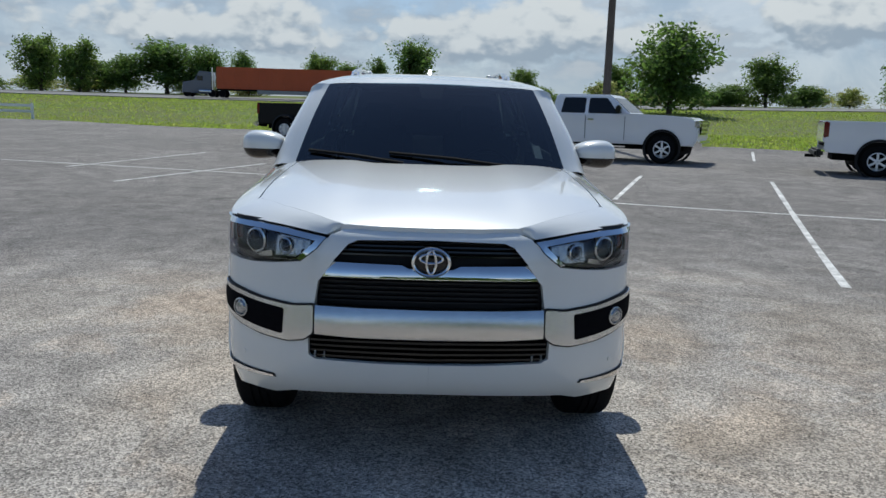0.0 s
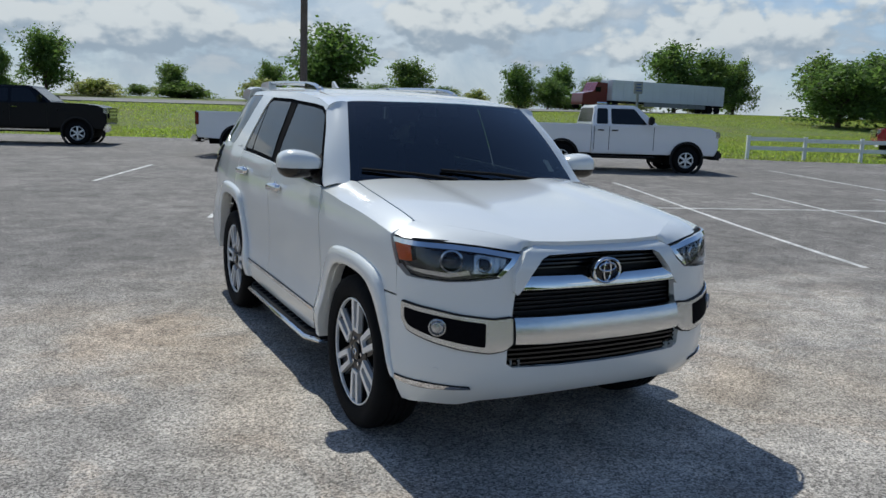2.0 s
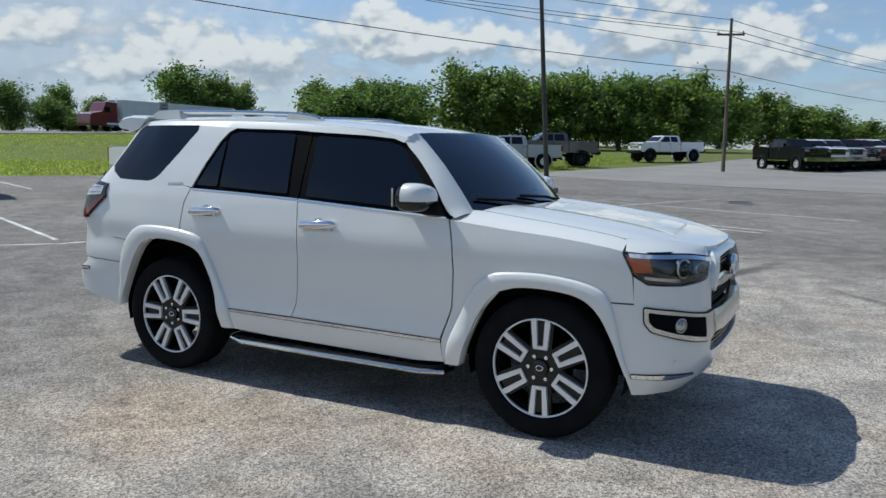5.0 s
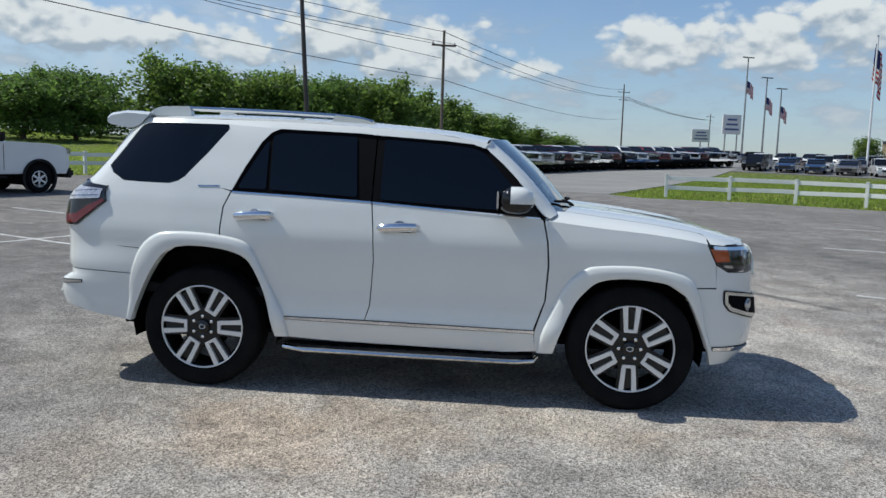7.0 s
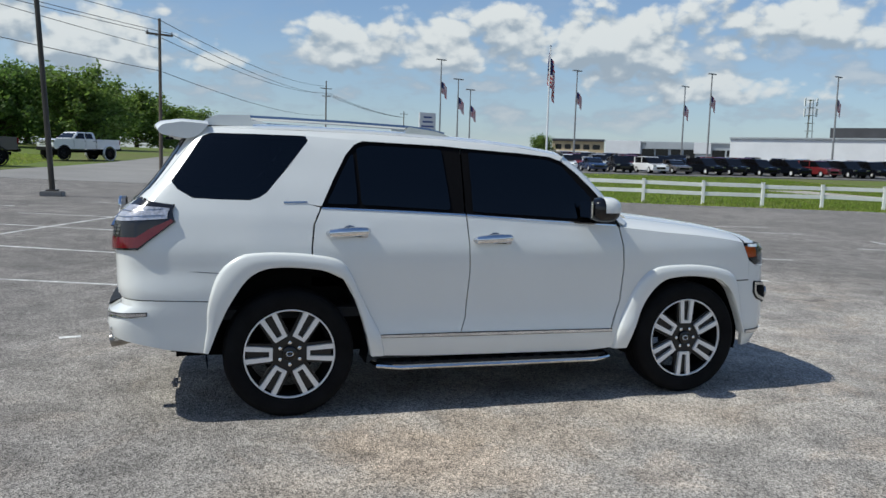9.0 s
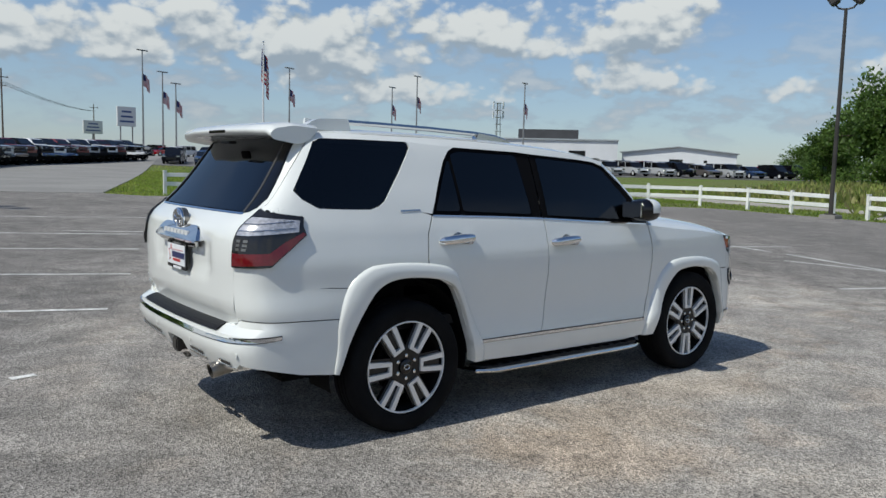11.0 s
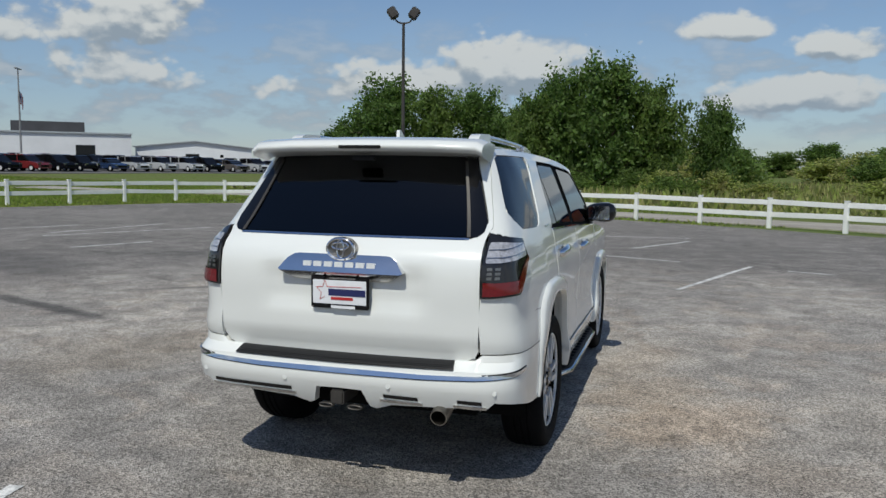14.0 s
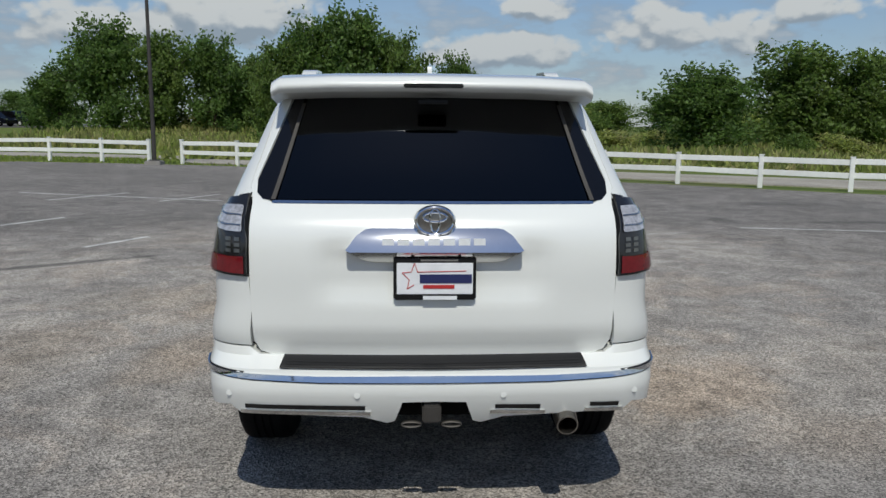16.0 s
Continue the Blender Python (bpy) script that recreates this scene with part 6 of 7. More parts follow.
ring = [(0.37 + 0.18 * math.cos(a), -0.34 + 0.07 * math.sin(a), 1.13 + 0.165 * math.sin(a)) for a in [2 * math.pi * k / 24 for k in range(25)]]
tube(bm, ring, 0.015, 7, False)
tube(bm, [(0.19, -0.34, 1.13), (0.55, -0.34, 1.13)], 0.014, 6)
part("steering_wheel", bm, black_plastic, suv)
part("inside_mirror", box_bm((0, -0.44, 1.58), (0.24, 0.03, 0.07), 0.015), gloss_black, suv)

# wheels: machined double spokes on black, six to a wheel
def spoke_mesh(out):
    b = bmesh.new()
    for s in (-1, 1):
        prism(b, [(s * 0.017, 0.116), (s * 0.043, 0.120), (s * 0.056, 0.266), (s * 0.025, 0.271)], out * 0.074, out * 0.100, "x")
    prism(b, [(-0.040, 0.104), (0.040, 0.104), (0.044, 0.124), (-0.044, 0.124)], out * 0.070, out * 0.098, "x")
    bmesh.ops.recalc_face_normals(b, faces=b.faces)
    me = bpy.data.meshes.new("spoke")
    b.to_mesh(me)
    b.free()
    me.materials.append(machined)
    return me


def tyre_mesh():
    b = bmesh.new()
    r, h = 0.400, 0.1225
    lathe(b, [(0.278, -h * 0.78), (0.292, -h * 0.92), (0.33, -h * 0.99), (0.362, -h), (0.385, -h * 0.9), (0.396, -h * 0.74), (r, -h * 0.5), (r, -h * 0.36), (r - 0.008, -h * 0.34), (r - 0.008, -h * 0.26), (r, -h * 0.24), (r, -h * 0.05), (r - 0.008, -h * 0.03), (r - 0.008, h * 0.03), (r, h * 0.05),
              (r, h * 0.24), (r - 0.008, h * 0.26), (r - 0.008, h * 0.34), (r, h * 0.36), (r, h * 0.5), (0.396, h * 0.74), (0.385, h * 0.9), (0.362, h), (0.33, h * 0.99), (0.292, h * 0.92), (0.278, h * 0.78)], 56, closed=True)
    return b


for y, spin in ((-1.395, 0.0), (1.395, math.pi / 6)):
    for s in (-1, 1):
        wheel = new("wheel")
        wheel.parent = suv
        wheel.location = (s * 0.803, y, 0.396)
        part("tyre", tyre_mesh(), rubber, wheel)
        b = lathe(bmesh.new(), [(0.279, s * 0.094), (0.279, s * 0.104), (0.275, s * 0.106), (0.270, s * 0.104), (0.269, s * 0.09)], 56)
        part("rim_lip", b, machined, wheel)
        b = lathe(bmesh.new(), [(0.279, s * 0.098), (0.262, s * 0.07), (0.250, s * 0.02), (0.248, -s * 0.08)], 48)
        part("barrel", b, underbody, wheel)
        web = bpy.data.meshes.new("web")
        q = prism(bmesh.new(), [(-0.060, 0.09), (0.060, 0.09), (0.070, 0.258), (-0.070, 0.258)], s * 0.050, s * 0.078, "x")
        bmesh.ops.recalc_face_normals(q, faces=q.faces)
        q.to_mesh(web)
        q.free()
        web.materials.append(dark_alloy)
        for k in range(6):
            o = new("web", web)
            o.parent = wheel
            o.rotation_euler = (spin + math.pi / 3 * k, 0, 0)
        b = bmesh.new()
        lathe(b, [(0.120, s * 0.04), (0.118, s * 0.082), (0.085, s * 0.088), (0.045, s * 0.080)], 30)
        part("hub", b, dark_alloy, wheel)
        b = lathe(bmesh.new(), [(0.046, s * 0.07), (0.045, s * 0.094), (0.038, s * 0.098), (0.001, s * 0.099)], 24)
        cap = part("centre_cap", b, gloss_black, wheel)
        b = oval_ring(bmesh.new(), 0, 0, 0.020, 0.014, 0.003, 0.0, 0.003, 20)
        bmesh.ops.rotate(b, cent=(0, 0, 0), matrix=Matrix.Rotation(radians(90), 3, "Z"), verts=b.verts)
        bmesh.ops.translate(b, vec=(s * 0.099, 0, 0), verts=b.verts)
        part("cap_ring", b, chrome, wheel)
        for k in range(6):
            a = spin + math.pi / 3 * k + math.pi / 6
            part("lug_nut", lathe(bmesh.new(), [(0.011, s * 0.06), (0.011, s * 0.094), (0.001, s * 0.097)], 8, "x", (0, 0.069 * math.sin(a), 0.069 * math.cos(a))), chrome, wheel)
        part("brake_disc", lathe(bmesh.new(), [(0.165, s * 0.0), (0.165, s * 0.012), (0.06, s * 0.012)], 30), underbody, wheel)
        me = spoke_mesh(s)
        for k in range(6):
            o = new("spoke", me)
            o.parent = wheel
            o.rotation_euler = (spin + math.pi / 3 * k, 0, 0)

# ---- trees and weeds ----
def crown_mesh(name, seed, height, spread, leaves, leaf, material, base=0.18, open_top=0.35):
    """A crown of many small leaves along leaning boughs of uneven length, with ragged shoots and gaps between."""
    rng = np.random.default_rng(seed)
    n = 64
    per = leaves // n
    verts, faces, boughs = [], [], []
    for k in range(n):
        h0 = height * (base + (0.62 - base) * rng.random())
        a = rng.random() * 2 * math.pi
        lift = h0 / height
        out = spread / 2 * rng.uniform(0.45, 1.12) * (1.0 - 0.15 * lift)
        tip_z = min(height * rng.uniform(0.90, 1.06), h0 + height * rng.uniform(-0.06, 0.34) + height * 0.30 * (1 - out / (spread * 0.56)))
        if k % 5 == 0:
            out, tip_z = out * 0.45, height * rng.uniform(0.82, 1.04)
        root, tip = np.array((0.0, 0.0, h0)), np.array((out * math.cos(a), out * math.sin(a), max(0.05 * height, tip_z)))
        t = 0.22 + 0.80 * rng.random(per) ** 0.75
        wide = spread * (0.050 + 0.045 * rng.random()) * (1.35 - 0.75 * t) * (1.25 - open_top * 0.4)
        sag = np.sin(np.pi * np.clip(t, 0, 1)) * height * rng.uniform(-0.02, 0.05)
        pts = root + (tip - root) * t[:, None] + rng.normal(size=(per, 3)) * wide[:, None]
        pts[:, 2] += sag
        boughs.append((root, tip))
        for p in pts:
            if p[2] < 0.03:
                continue
            u = rng.normal(size=3)
            u /= np.linalg.norm(u)
            v = np.cross(u, rng.normal(size=3))
            v /= np.linalg.norm(v) + 1e-9
            s = leaf * (0.55 + 0.8 * rng.random())
            i = len(verts)
            verts += [p - u * s, p + v * s * 0.48, p + u * s, p - v * s * 0.52]
            faces.append((i, i + 1, i + 2, i + 3))
    me = bpy.data.meshes.new(name)
    me.from_pydata([tuple(v) for v in verts], [], faces)
    me.materials.append(material)
    return me, boughs


def tree(seed, height, spread, leaves, leaf, material, name="tree", label="leafy green tree with an uneven crown", base=0.18, open_top=0.35, group="roadside trees"):
    ob = thing(name, label, "tree" if name == "tree" else "bush", group)
    me, clumps = crown_mesh("crown", seed, height, spread, leaves, leaf, material, base, open_top)
    crown = new("crown", me)
    crown.parent = ob
    bm = bmesh.new()
    rng = random.Random(seed)
    r = height * 0.022
    top = Vector((rng.uniform(-.2, .2), rng.uniform(-.2, .2), height * 0.55))
    tube(bm, [(0, 0, -0.15), (0.02, 0, height * 0.12), tuple(top * 0.55), tuple(top)], [r * 1.4, r, r * 0.75, r * 0.4], 7)
    for root, tip in clumps[::2]:
        a, b = Vector(root), Vector(tip)
        tube(bm, [tuple(a), tuple(a.lerp(b, 0.5)), tuple(a.lerp(b, 0.9))], [r * 0.42, r * 0.26, r * 0.08], 5)
    part("trunk", bm, bark, ob)
    return ob


def stand(ob, x, y, turn=0.0, sx=1.0, sz=1.0, first=False):
    m = Matrix.Translation((x, y, ground_z(x, y) - 0.05)) @ Matrix.Rotation(turn, 4, "Z") @ Matrix.Diagonal((sx, sx, sz, 1))
    if first:
        ob.matrix_world = m
        return ob
    c = copy_thing(ob, Matrix())
    c.matrix_world = m
    return c


class Grove:
    """A few kinds of one plant, set down again and again at their own sizes."""

    def __init__(self, kinds):
        self.kinds, self.used, self.rng = kinds, set(), random.Random(5)

    def add(self, x, y, height, spread, kind=None):
        k = self.rng.randrange(len(self.kinds)) if kind is None else kind
        ob, h, w = self.kinds[k]
        stand(ob, x, y, self.rng.uniform(0, 6.3), spread / w, height / h, k not in self.used)
        self.used.add(k)


wood = Grove([(tree(s, 10, 9, 7600, 0.26, m, label=l, base=0.04), 10, 9) for s, m, l in
              ((1, leaf_mid, "broad leafy green tree by the road"), (2, leaf_dark, "dark green leafy tree by the road"), (3, leaf_mid, "bright green tree with a ragged crown"), (4, leaf_dark, "dense dark green tree by the road"))])
copse = Grove([(tree(s, 9, 8, 14000, 0.20, m, label=l, base=0.0, open_top=0.6, group="trees behind the fence"), 9, 8) for s, m, l in
               ((11, leaf_dark, "tall dark green tree with feathery shoots"), (12, leaf_mid, "green tree with long leaning branches"), (13, leaf_dark, "dense green tree behind the white fence"))])
scrub = Grove([(tree(s, 3, 4, 3000, 0.15, m, "bush", l, base=0.0, group="scrub"), 3, 4) for s, m, l in ((21, leaf_mid, "low green bush in rough grass"), (22, leaf_weed, "weedy pale green bush in rough grass"))])

# across the highway
for x, y, top, w in ((-42.4, 95, 6.0, 6.0), (-48, 97, 6.5, 7), (-41.4, 100, 3.6, 5.0), (-37.9, 98, 4.6, 6), (-33, 99, 6.4, 9.8), (-27.7, 98, 5.6, 6), (-24.6, 104, 5.6, 4.2), (-14.5, 106, 5.4, 3.4),
                     (-5.7, 93, 4.9, 3.0), (-9.8, 102, 4.3, 6.0), (-13.2, 98, 5.2, 4.4), (-1.2, 96, 7.0, 6.4), (13.7, 105, 4.2, 4.5), (26.2, 103, 4.9, 5)):
    wood.add(x, y, top, w)
for x, y, top, w in ((22.1, 66.3, 7.6, 8.8), (37.4, 92, 2.6, 6), (41.5, 91, 5.6, 7), (47, 92, 2.6, 5), (59.6, 93, 6.0, 5.5), (64, 92, 4.4, 6),
                     (69, 96, 6.4, 4.6), (73.3, 94, 4.8, 5.4), (89, 93, 10.6, 11.5), (95.5, 92, 9.0, 9.5), (101, 92, 8.6, 7), (103.2, 76, 8.6, 11), (107.8, 70, 8.8, 9.5), (100, 60, 8.6, 9)):
    wood.add(x, y, top, w)
for x, y, top, w in ((95.6, 62.9, 8.2, 11), (94.8, 54.9, 7.8, 9), (86.5, 41, 10.0, 12), (90, 35, 8.6, 9), (92, 30, 9.2, 10), (94, 24, 9.0, 10), (97, 17, 9.2, 11), (74.1, 52, 6.4, 10), (80.7, 50, 7.4, 10),
                     (112.9, 38.4, 10.6, 13), (100, 42, 10.0, 12), (121, 36, 10.8, 13), (129.8, 33.9, 11, 14), (141, 31, 11.4, 14), (151.7, 26.9, 12.6, 15), (167, 23, 12.4, 16), (183.3, 17.4, 12, 16)):
    wood.add(x, y, top, w)
for x, y, top, w in ((203, 12, 11.5, 18), (224, 6.5, 10.5, 20), (260, -2, 9, 22), (294, -12.6, 8, 26), (129, -56.5, 4.6, 5.5), (115, 22, 9, 12), (108, 26, 9.5, 12)):
    wood.add(x, y, top, w)
# behind the white fence
for x, y, top, w in ((31, -79, 11.0, 9.5), (25.5, -79, 9.8, 8), (20, -78.5, 9.6, 8), (37.3, -82, 6.6, 7), (16, -80, 8.0, 6), (7.5, -55.5, 9.0, 6.5), (4.2, -55.8, 9.8, 7.5), (0.8, -56, 8.2, 5.5), (9.8, -55, 7.2, 4.5),
                     (-3.6, -57.9, 7.0, 4.0), (-20.9, -50.8, 6.0, 7.6), (-33.6, -61.6, 8.4, 9.6), (-38, -59.7, 7.8, 7), (-43, -57, 7.8, 8), (-26.5, -62, 5.6, 5), (51.6, -103, 4.2, 7), (45, -98, 4.5, 8), (-52, -55, 8, 9)):
    copse.add(x, y, top, w)
far = random.Random(31)
for k in range(30):
    a = -0.95 + 1.15 * k / 29 + far.uniform(-0.02, 0.02)
    d = far.uniform(150, 190)
    copse.add(d * math.sin(a), -d * math.cos(a), far.uniform(4.5, 7.5), far.uniform(9, 14))
rng = random.Random(9)
for k in range(26):
    a = rng.uniform(-0.62, 0.45)
    d = rng.uniform(84, 125)
    scrub.add(d * math.sin(a) - 6, -d * math.cos(a), rng.uniform(2.5, 4.2), rng.uniform(5, 10))
for k in range(18):
    x = rng.uniform(-30, 12)
    scrub.add(x, -46 - rng.uniform(0, 14), rng.uniform(1.0, 2.0), rng.uniform(2.5, 5))
for k in range(34):
    scrub.add(rng.uniform(-60, 100), rng.uniform(92, 112), rng.uniform(1.4, 3.0), rng.uniform(4, 8))


def weed_field():
    """Tall weeds and grass over the field behind the fence, as thin blades."""
    g = np.random.default_rng(3)
    verts, faces = [], []
    count = 60000
    for k in range(count):
        x, y = g.uniform(-70, 30), g.uniform(-85, -24)
        if y > -31.5 - 0.02 * x and x > -6 or y > -30 + 0.55 * (-6 - x) and x <= -6 or x > 12 and y > -44:
            continue
        z = ground_z(x, y) - 0.08
        h, a = g.uniform(0.3, 1.05) * (0.75 + 0.7 * noise.noise((x * 0.12, y * 0.12, 0))), g.uniform(0, 6.3)
        w = g.uniform(0.05, 0.14)
        dx, dy, lean = math.cos(a) * w, math.sin(a) * w, g.normal(0, 0.22, 2)
        i = len(verts)
        verts += [(x - dx, y - dy, z), (x + dx, y + dy, z), (x + lean[0] + dx * 0.2, y + lean[1] + dy * 0.2, z + h), (x + lean[0] - dx, y + lean[1] - dy, z + h * 0.7)]
        faces.append((i, i + 1, i + 2, i + 3))
    me = bpy.data.meshes.new("weeds")
    me.from_pydata(verts, [], faces)
    me.materials.append(leaf_weed)
    tagged(new("weeds", me), "tall rough green weeds in the field", "weeds", kind="stuff")


weed_field()


def within(px, py, outline):
    """Which of the points lie inside an outline."""
    hit = np.zeros(len(px), bool)
    for (ax, ay), (bx, by) in zip(outline, outline[1:] + outline[:1]):
        if ay != by:
            hit ^= ((ay > py) != (by > py)) & (px < (bx - ax) * (py - ay) / (by - ay) + ax)
    return hit


def grass_blades():
    """Short mown blades over the verges round the lot."""
    g = np.random.default_rng(8)
    px, py = [], []
    for x0, x1, y0, y1, count in ((-60, 75, 14, 42, 140000), (-75, 100, 42, 76.4, 130000), (20, 62, -50, -2, 130000), (62, 125, -80, 0, 60000), (-5, 40, -45, -22, 30000)):
        px.append(g.uniform(x0, x1, count))
        py.append(g.uniform(y0, y1, count))
    px, py = np.concatenate(px), np.concatenate(py)
    keep = ~within(px, py, LOT) & ~within(px, py, DRIVE) & ~within(px, py, FAR_LOT) & ~within(px, py, TRACK)
    px, py = px[keep], py[keep]
    n = len(px)
    pz = np.array([ground_z(x, y) - 0.07 for x, y in zip(px, py)])
    a, w, h = g.uniform(0, 2 * math.pi, n), g.uniform(0.02, 0.055, n), g.uniform(0.06, 0.135, n)
    co = np.empty((n, 3, 3))
    co[:, 0] = np.stack([px - np.cos(a) * w, py - np.sin(a) * w, pz], 1)
    co[:, 1] = np.stack([px + np.cos(a) * w, py + np.sin(a) * w, pz], 1)
    co[:, 2] = np.stack([px + g.normal(0, 0.05, n), py + g.normal(0, 0.05, n), pz + h], 1)
    me = bpy.data.meshes.new("grass")
    me.from_pydata(co.reshape(-1, 3).tolist(), [], np.arange(3 * n).reshape(-1, 3).tolist())
    me.materials.append(leaf_grass)
    tagged(new("grass", me), "short mown green grass on the verges", "grass", kind="stuff")


grass_blades()

# ---- fences ----
def fence(points, label, spacing=2.44, height=0.98):
    """Two rails between square capped posts, along a line."""
    at, length = curve_through([(*p, 0) for p in points]) if len(points) > 2 else (lambda d: Vector((*points[0], 0)).lerp(Vector((*points[1], 0)), d / (Vector(points[1]) - Vector(points[0])).length), (Vector(points[1]) - Vector(points[0])).length)
    n = max(1, round(length / spacing))
    ob = thing("fence", label, "fence", "white fences")
    foot = [at(length * k / n) for k in range(n + 1)]
    for k, p in enumerate(foot):
        z = ground_z(p.x, p.y) - 0.06
        d = (foot[min(k + 1, n)] - foot[max(k - 1, 0)])
        turn = Matrix.Rotation(math.atan2(d.y, d.x) + random.uniform(-.03, .03), 4, "Z")
        bm = box_bm((p.x, p.y, z + height / 2 - 0.1), (0.13, 0.13, height + 0.2), 0.012, turn)
        box(bm, (p.x, p.y, z + height + 0.015), (0.155, 0.155, 0.03), 0.01, turn)
        part("post", bm, fence_white, ob)
    for a, b in zip(foot, foot[1:]):
        for h in (0.42, 0.80):
            za, zb = ground_z(a.x, a.y) + h + random.uniform(-.03, .02), ground_z(b.x, b.y) + h + random.uniform(-.03, .02)
            d = Vector((b.x - a.x, b.y - a.y, zb - za))
            turn = d.to_track_quat("X", "Z").to_matrix().to_4x4()
            part("rail", box_bm(((a.x + b.x) / 2, (a.y + b.y) / 2, (za + zb) / 2), (d.length - 0.02, 0.045, 0.165), 0.008, turn), fence_white, ob)
    return ob


fence([(27.6, -6.7), (26.6, -11.7), (23.6, -18), (21.2, -24.5), (18.5, -28.6), (14.5, -28.9), (10.6, -27.4)], "white two rail fence curving along the lot")
fence([(9.3, -27.5), (5.6, -26.4), (1.8, -24.9), (-3.2, -22.7), (-8.3, -19.5), (-14, -16.2), (-26, -10.5)], "white two rail fence along the gravel track")
fence([(24.4, 19.0), (33.2, 14.8)], "short white two rail fence on the grass")
fence([(-24.0, 44.4), (-36, 46.5)], "short white two rail fence by the highway")


# ---- lamp posts, poles and wires ----
def lamp_post(x, y, height, heads, label, lean=(0.0, 0.0)):
    ob = thing("lamp_post", label, "lamp post", "lot lamps")
    z = ground_z(x, y)
    part("footing", box_bm((x, y, z + 0.04), (0.62, 0.62, 0.22), 0.03), concrete, ob)
    part("base_plate", box_bm((x, y, z + 0.17), (0.34, 0.34, 0.05), 0.01), dark_steel, ob)
    part("mast", tube(bmesh.new(), [(x, y, z + 0.15), (x + lean[0] / 2, y + lean[1] / 2, z + height * 0.5), (x + lean[0], y + lean[1], z + height)], [0.085, 0.075, 0.06], 10), dark_steel, ob)
    x, y = x + lean[0], y + lean[1]
    for a in heads:
        dx, dy = math.cos(a), math.sin(a)
        arm = part("arm", tube(bmesh.new(), [(x, y, z + height - 0.05), (x + dx * 0.25, y + dy * 0.25, z + height + 0.02), (x + dx * 0.42, y + dy * 0.42, z + height + 0.22)], 0.035, 7), dark_steel, ob)
        turn = Matrix.Rotation(a, 4, "Z") @ Matrix.Rotation(radians(35), 4, "Y")
        head = part("lamp_head", box_bm((x + dx * 0.45, y + dy * 0.45, z + height + 0.38), (0.38, 0.46, 0.46), 0.05, turn), dark_steel, ob)
        part("lens", box_bm((x + dx * 0.55, y + dy * 0.55, z + height + 0.30), (0.03, 0.36, 0.34), 0.005, turn), reflector, head)
    return ob


lamp_post(9.9, -25.8, 7.75, (0.35, 3.49), "dark steel lamp post with two floodlight heads")
lamp_post(20.4, 6.4, 8.6, (0.2, 3.3), "leaning dark steel lamp post on a concrete footing", (-0.43, 0.36))


def utility_pole(x, y, height, arms, radius=0.16):
    ob = thing("utility_pole", "brown wooden utility pole with wires", "utility pole", "utility poles")
    z = ground_z(x, y)
    part("pole", tube(bmesh.new(), [(x, y, z - 0.2), (x, y, z + height)], [radius, radius * 0.68], 10), pole_wood, ob)
    for h, w in arms:
        part("cross_arm", box_bm((x, y, z + h), (0.12, w, 0.12), 0.01, Matrix.Rotation(0.35, 4, "Z")), pole_wood, ob)
        for s in (-0.45, 0.45):
            part("insulator", lathe(bmesh.new(), [(0.01, 0.06), (0.05, 0.08), (0.06, 0.16), (0.03, 0.22), (0.01, 0.24)], 8, "z", (x - s * w * 0.34, y + s * w * 0.94, z + h)), galvanised, ob)
    return ob


utility_pole(6.9, 25.0, 11.8, [])
utility_pole(49.2, 4.9, 9.7, [(8.7, 1.7)], 0.13)
utility_pole(143, -18.9, 13.4, [(12.0, 2.4), (10.6, 1.6)])
utility_pole(208.6, -49.5, 12.6, [(11.8, 2.4)])
utility_pole(-70, 44, 11.8, [])


def wire(a, b, sag, radius=0.018):
    ob = tagged(new("wire"), "thin black overhead wire", "overhead wire", "overhead wires")
    bm = bmesh.new()
    pts = []
    for k in range(25):
        t = k / 24
        p = Vector(a).lerp(Vector(b), t)
        p.z -= sag * 4 * t * (1 - t)
        pts.append(tuple(p))
    tube(bm, pts, radius, 5)
    part("cable", bm, wire_black, ob)


wire((6.9, 25, 9.2), (49.2, 4.9, 8.3), 0.35, 0.016)
wire((6.9, 25, 7.6), (49.2, 4.9, 6.9), 0.4, 0.02)
wire((-70, 44, 9.0), (6.9, 25, 9.2), 0.8, 0.016)
for s in (-0.7, 0.0, 0.7):
    wire((49.2 - s * 0.3, 4.9 + s, 10.1 if s == 0 else 9.3), (143 - s * 0.3, -18.9 + s, 14.9 if s == 0 else 13.6), 1.0, 0.022)
    wire((143 - s * 0.3, -18.9 + s, 13.6), (208.6 - s * 0.3, -49.5 + s, 13.4), 0.8, 0.03)
    wire((0 - s * 0.3, 42 + s, 12.6 if s == 0 else 11.6), (49.2 - s * 0.3, 4.9 + s, 10.1 if s == 0 else 9.3), 0.6, 0.018)
wire((49.2, 4.9, 6.9), (143, -18.9, 9.6), 0.9, 0.022)


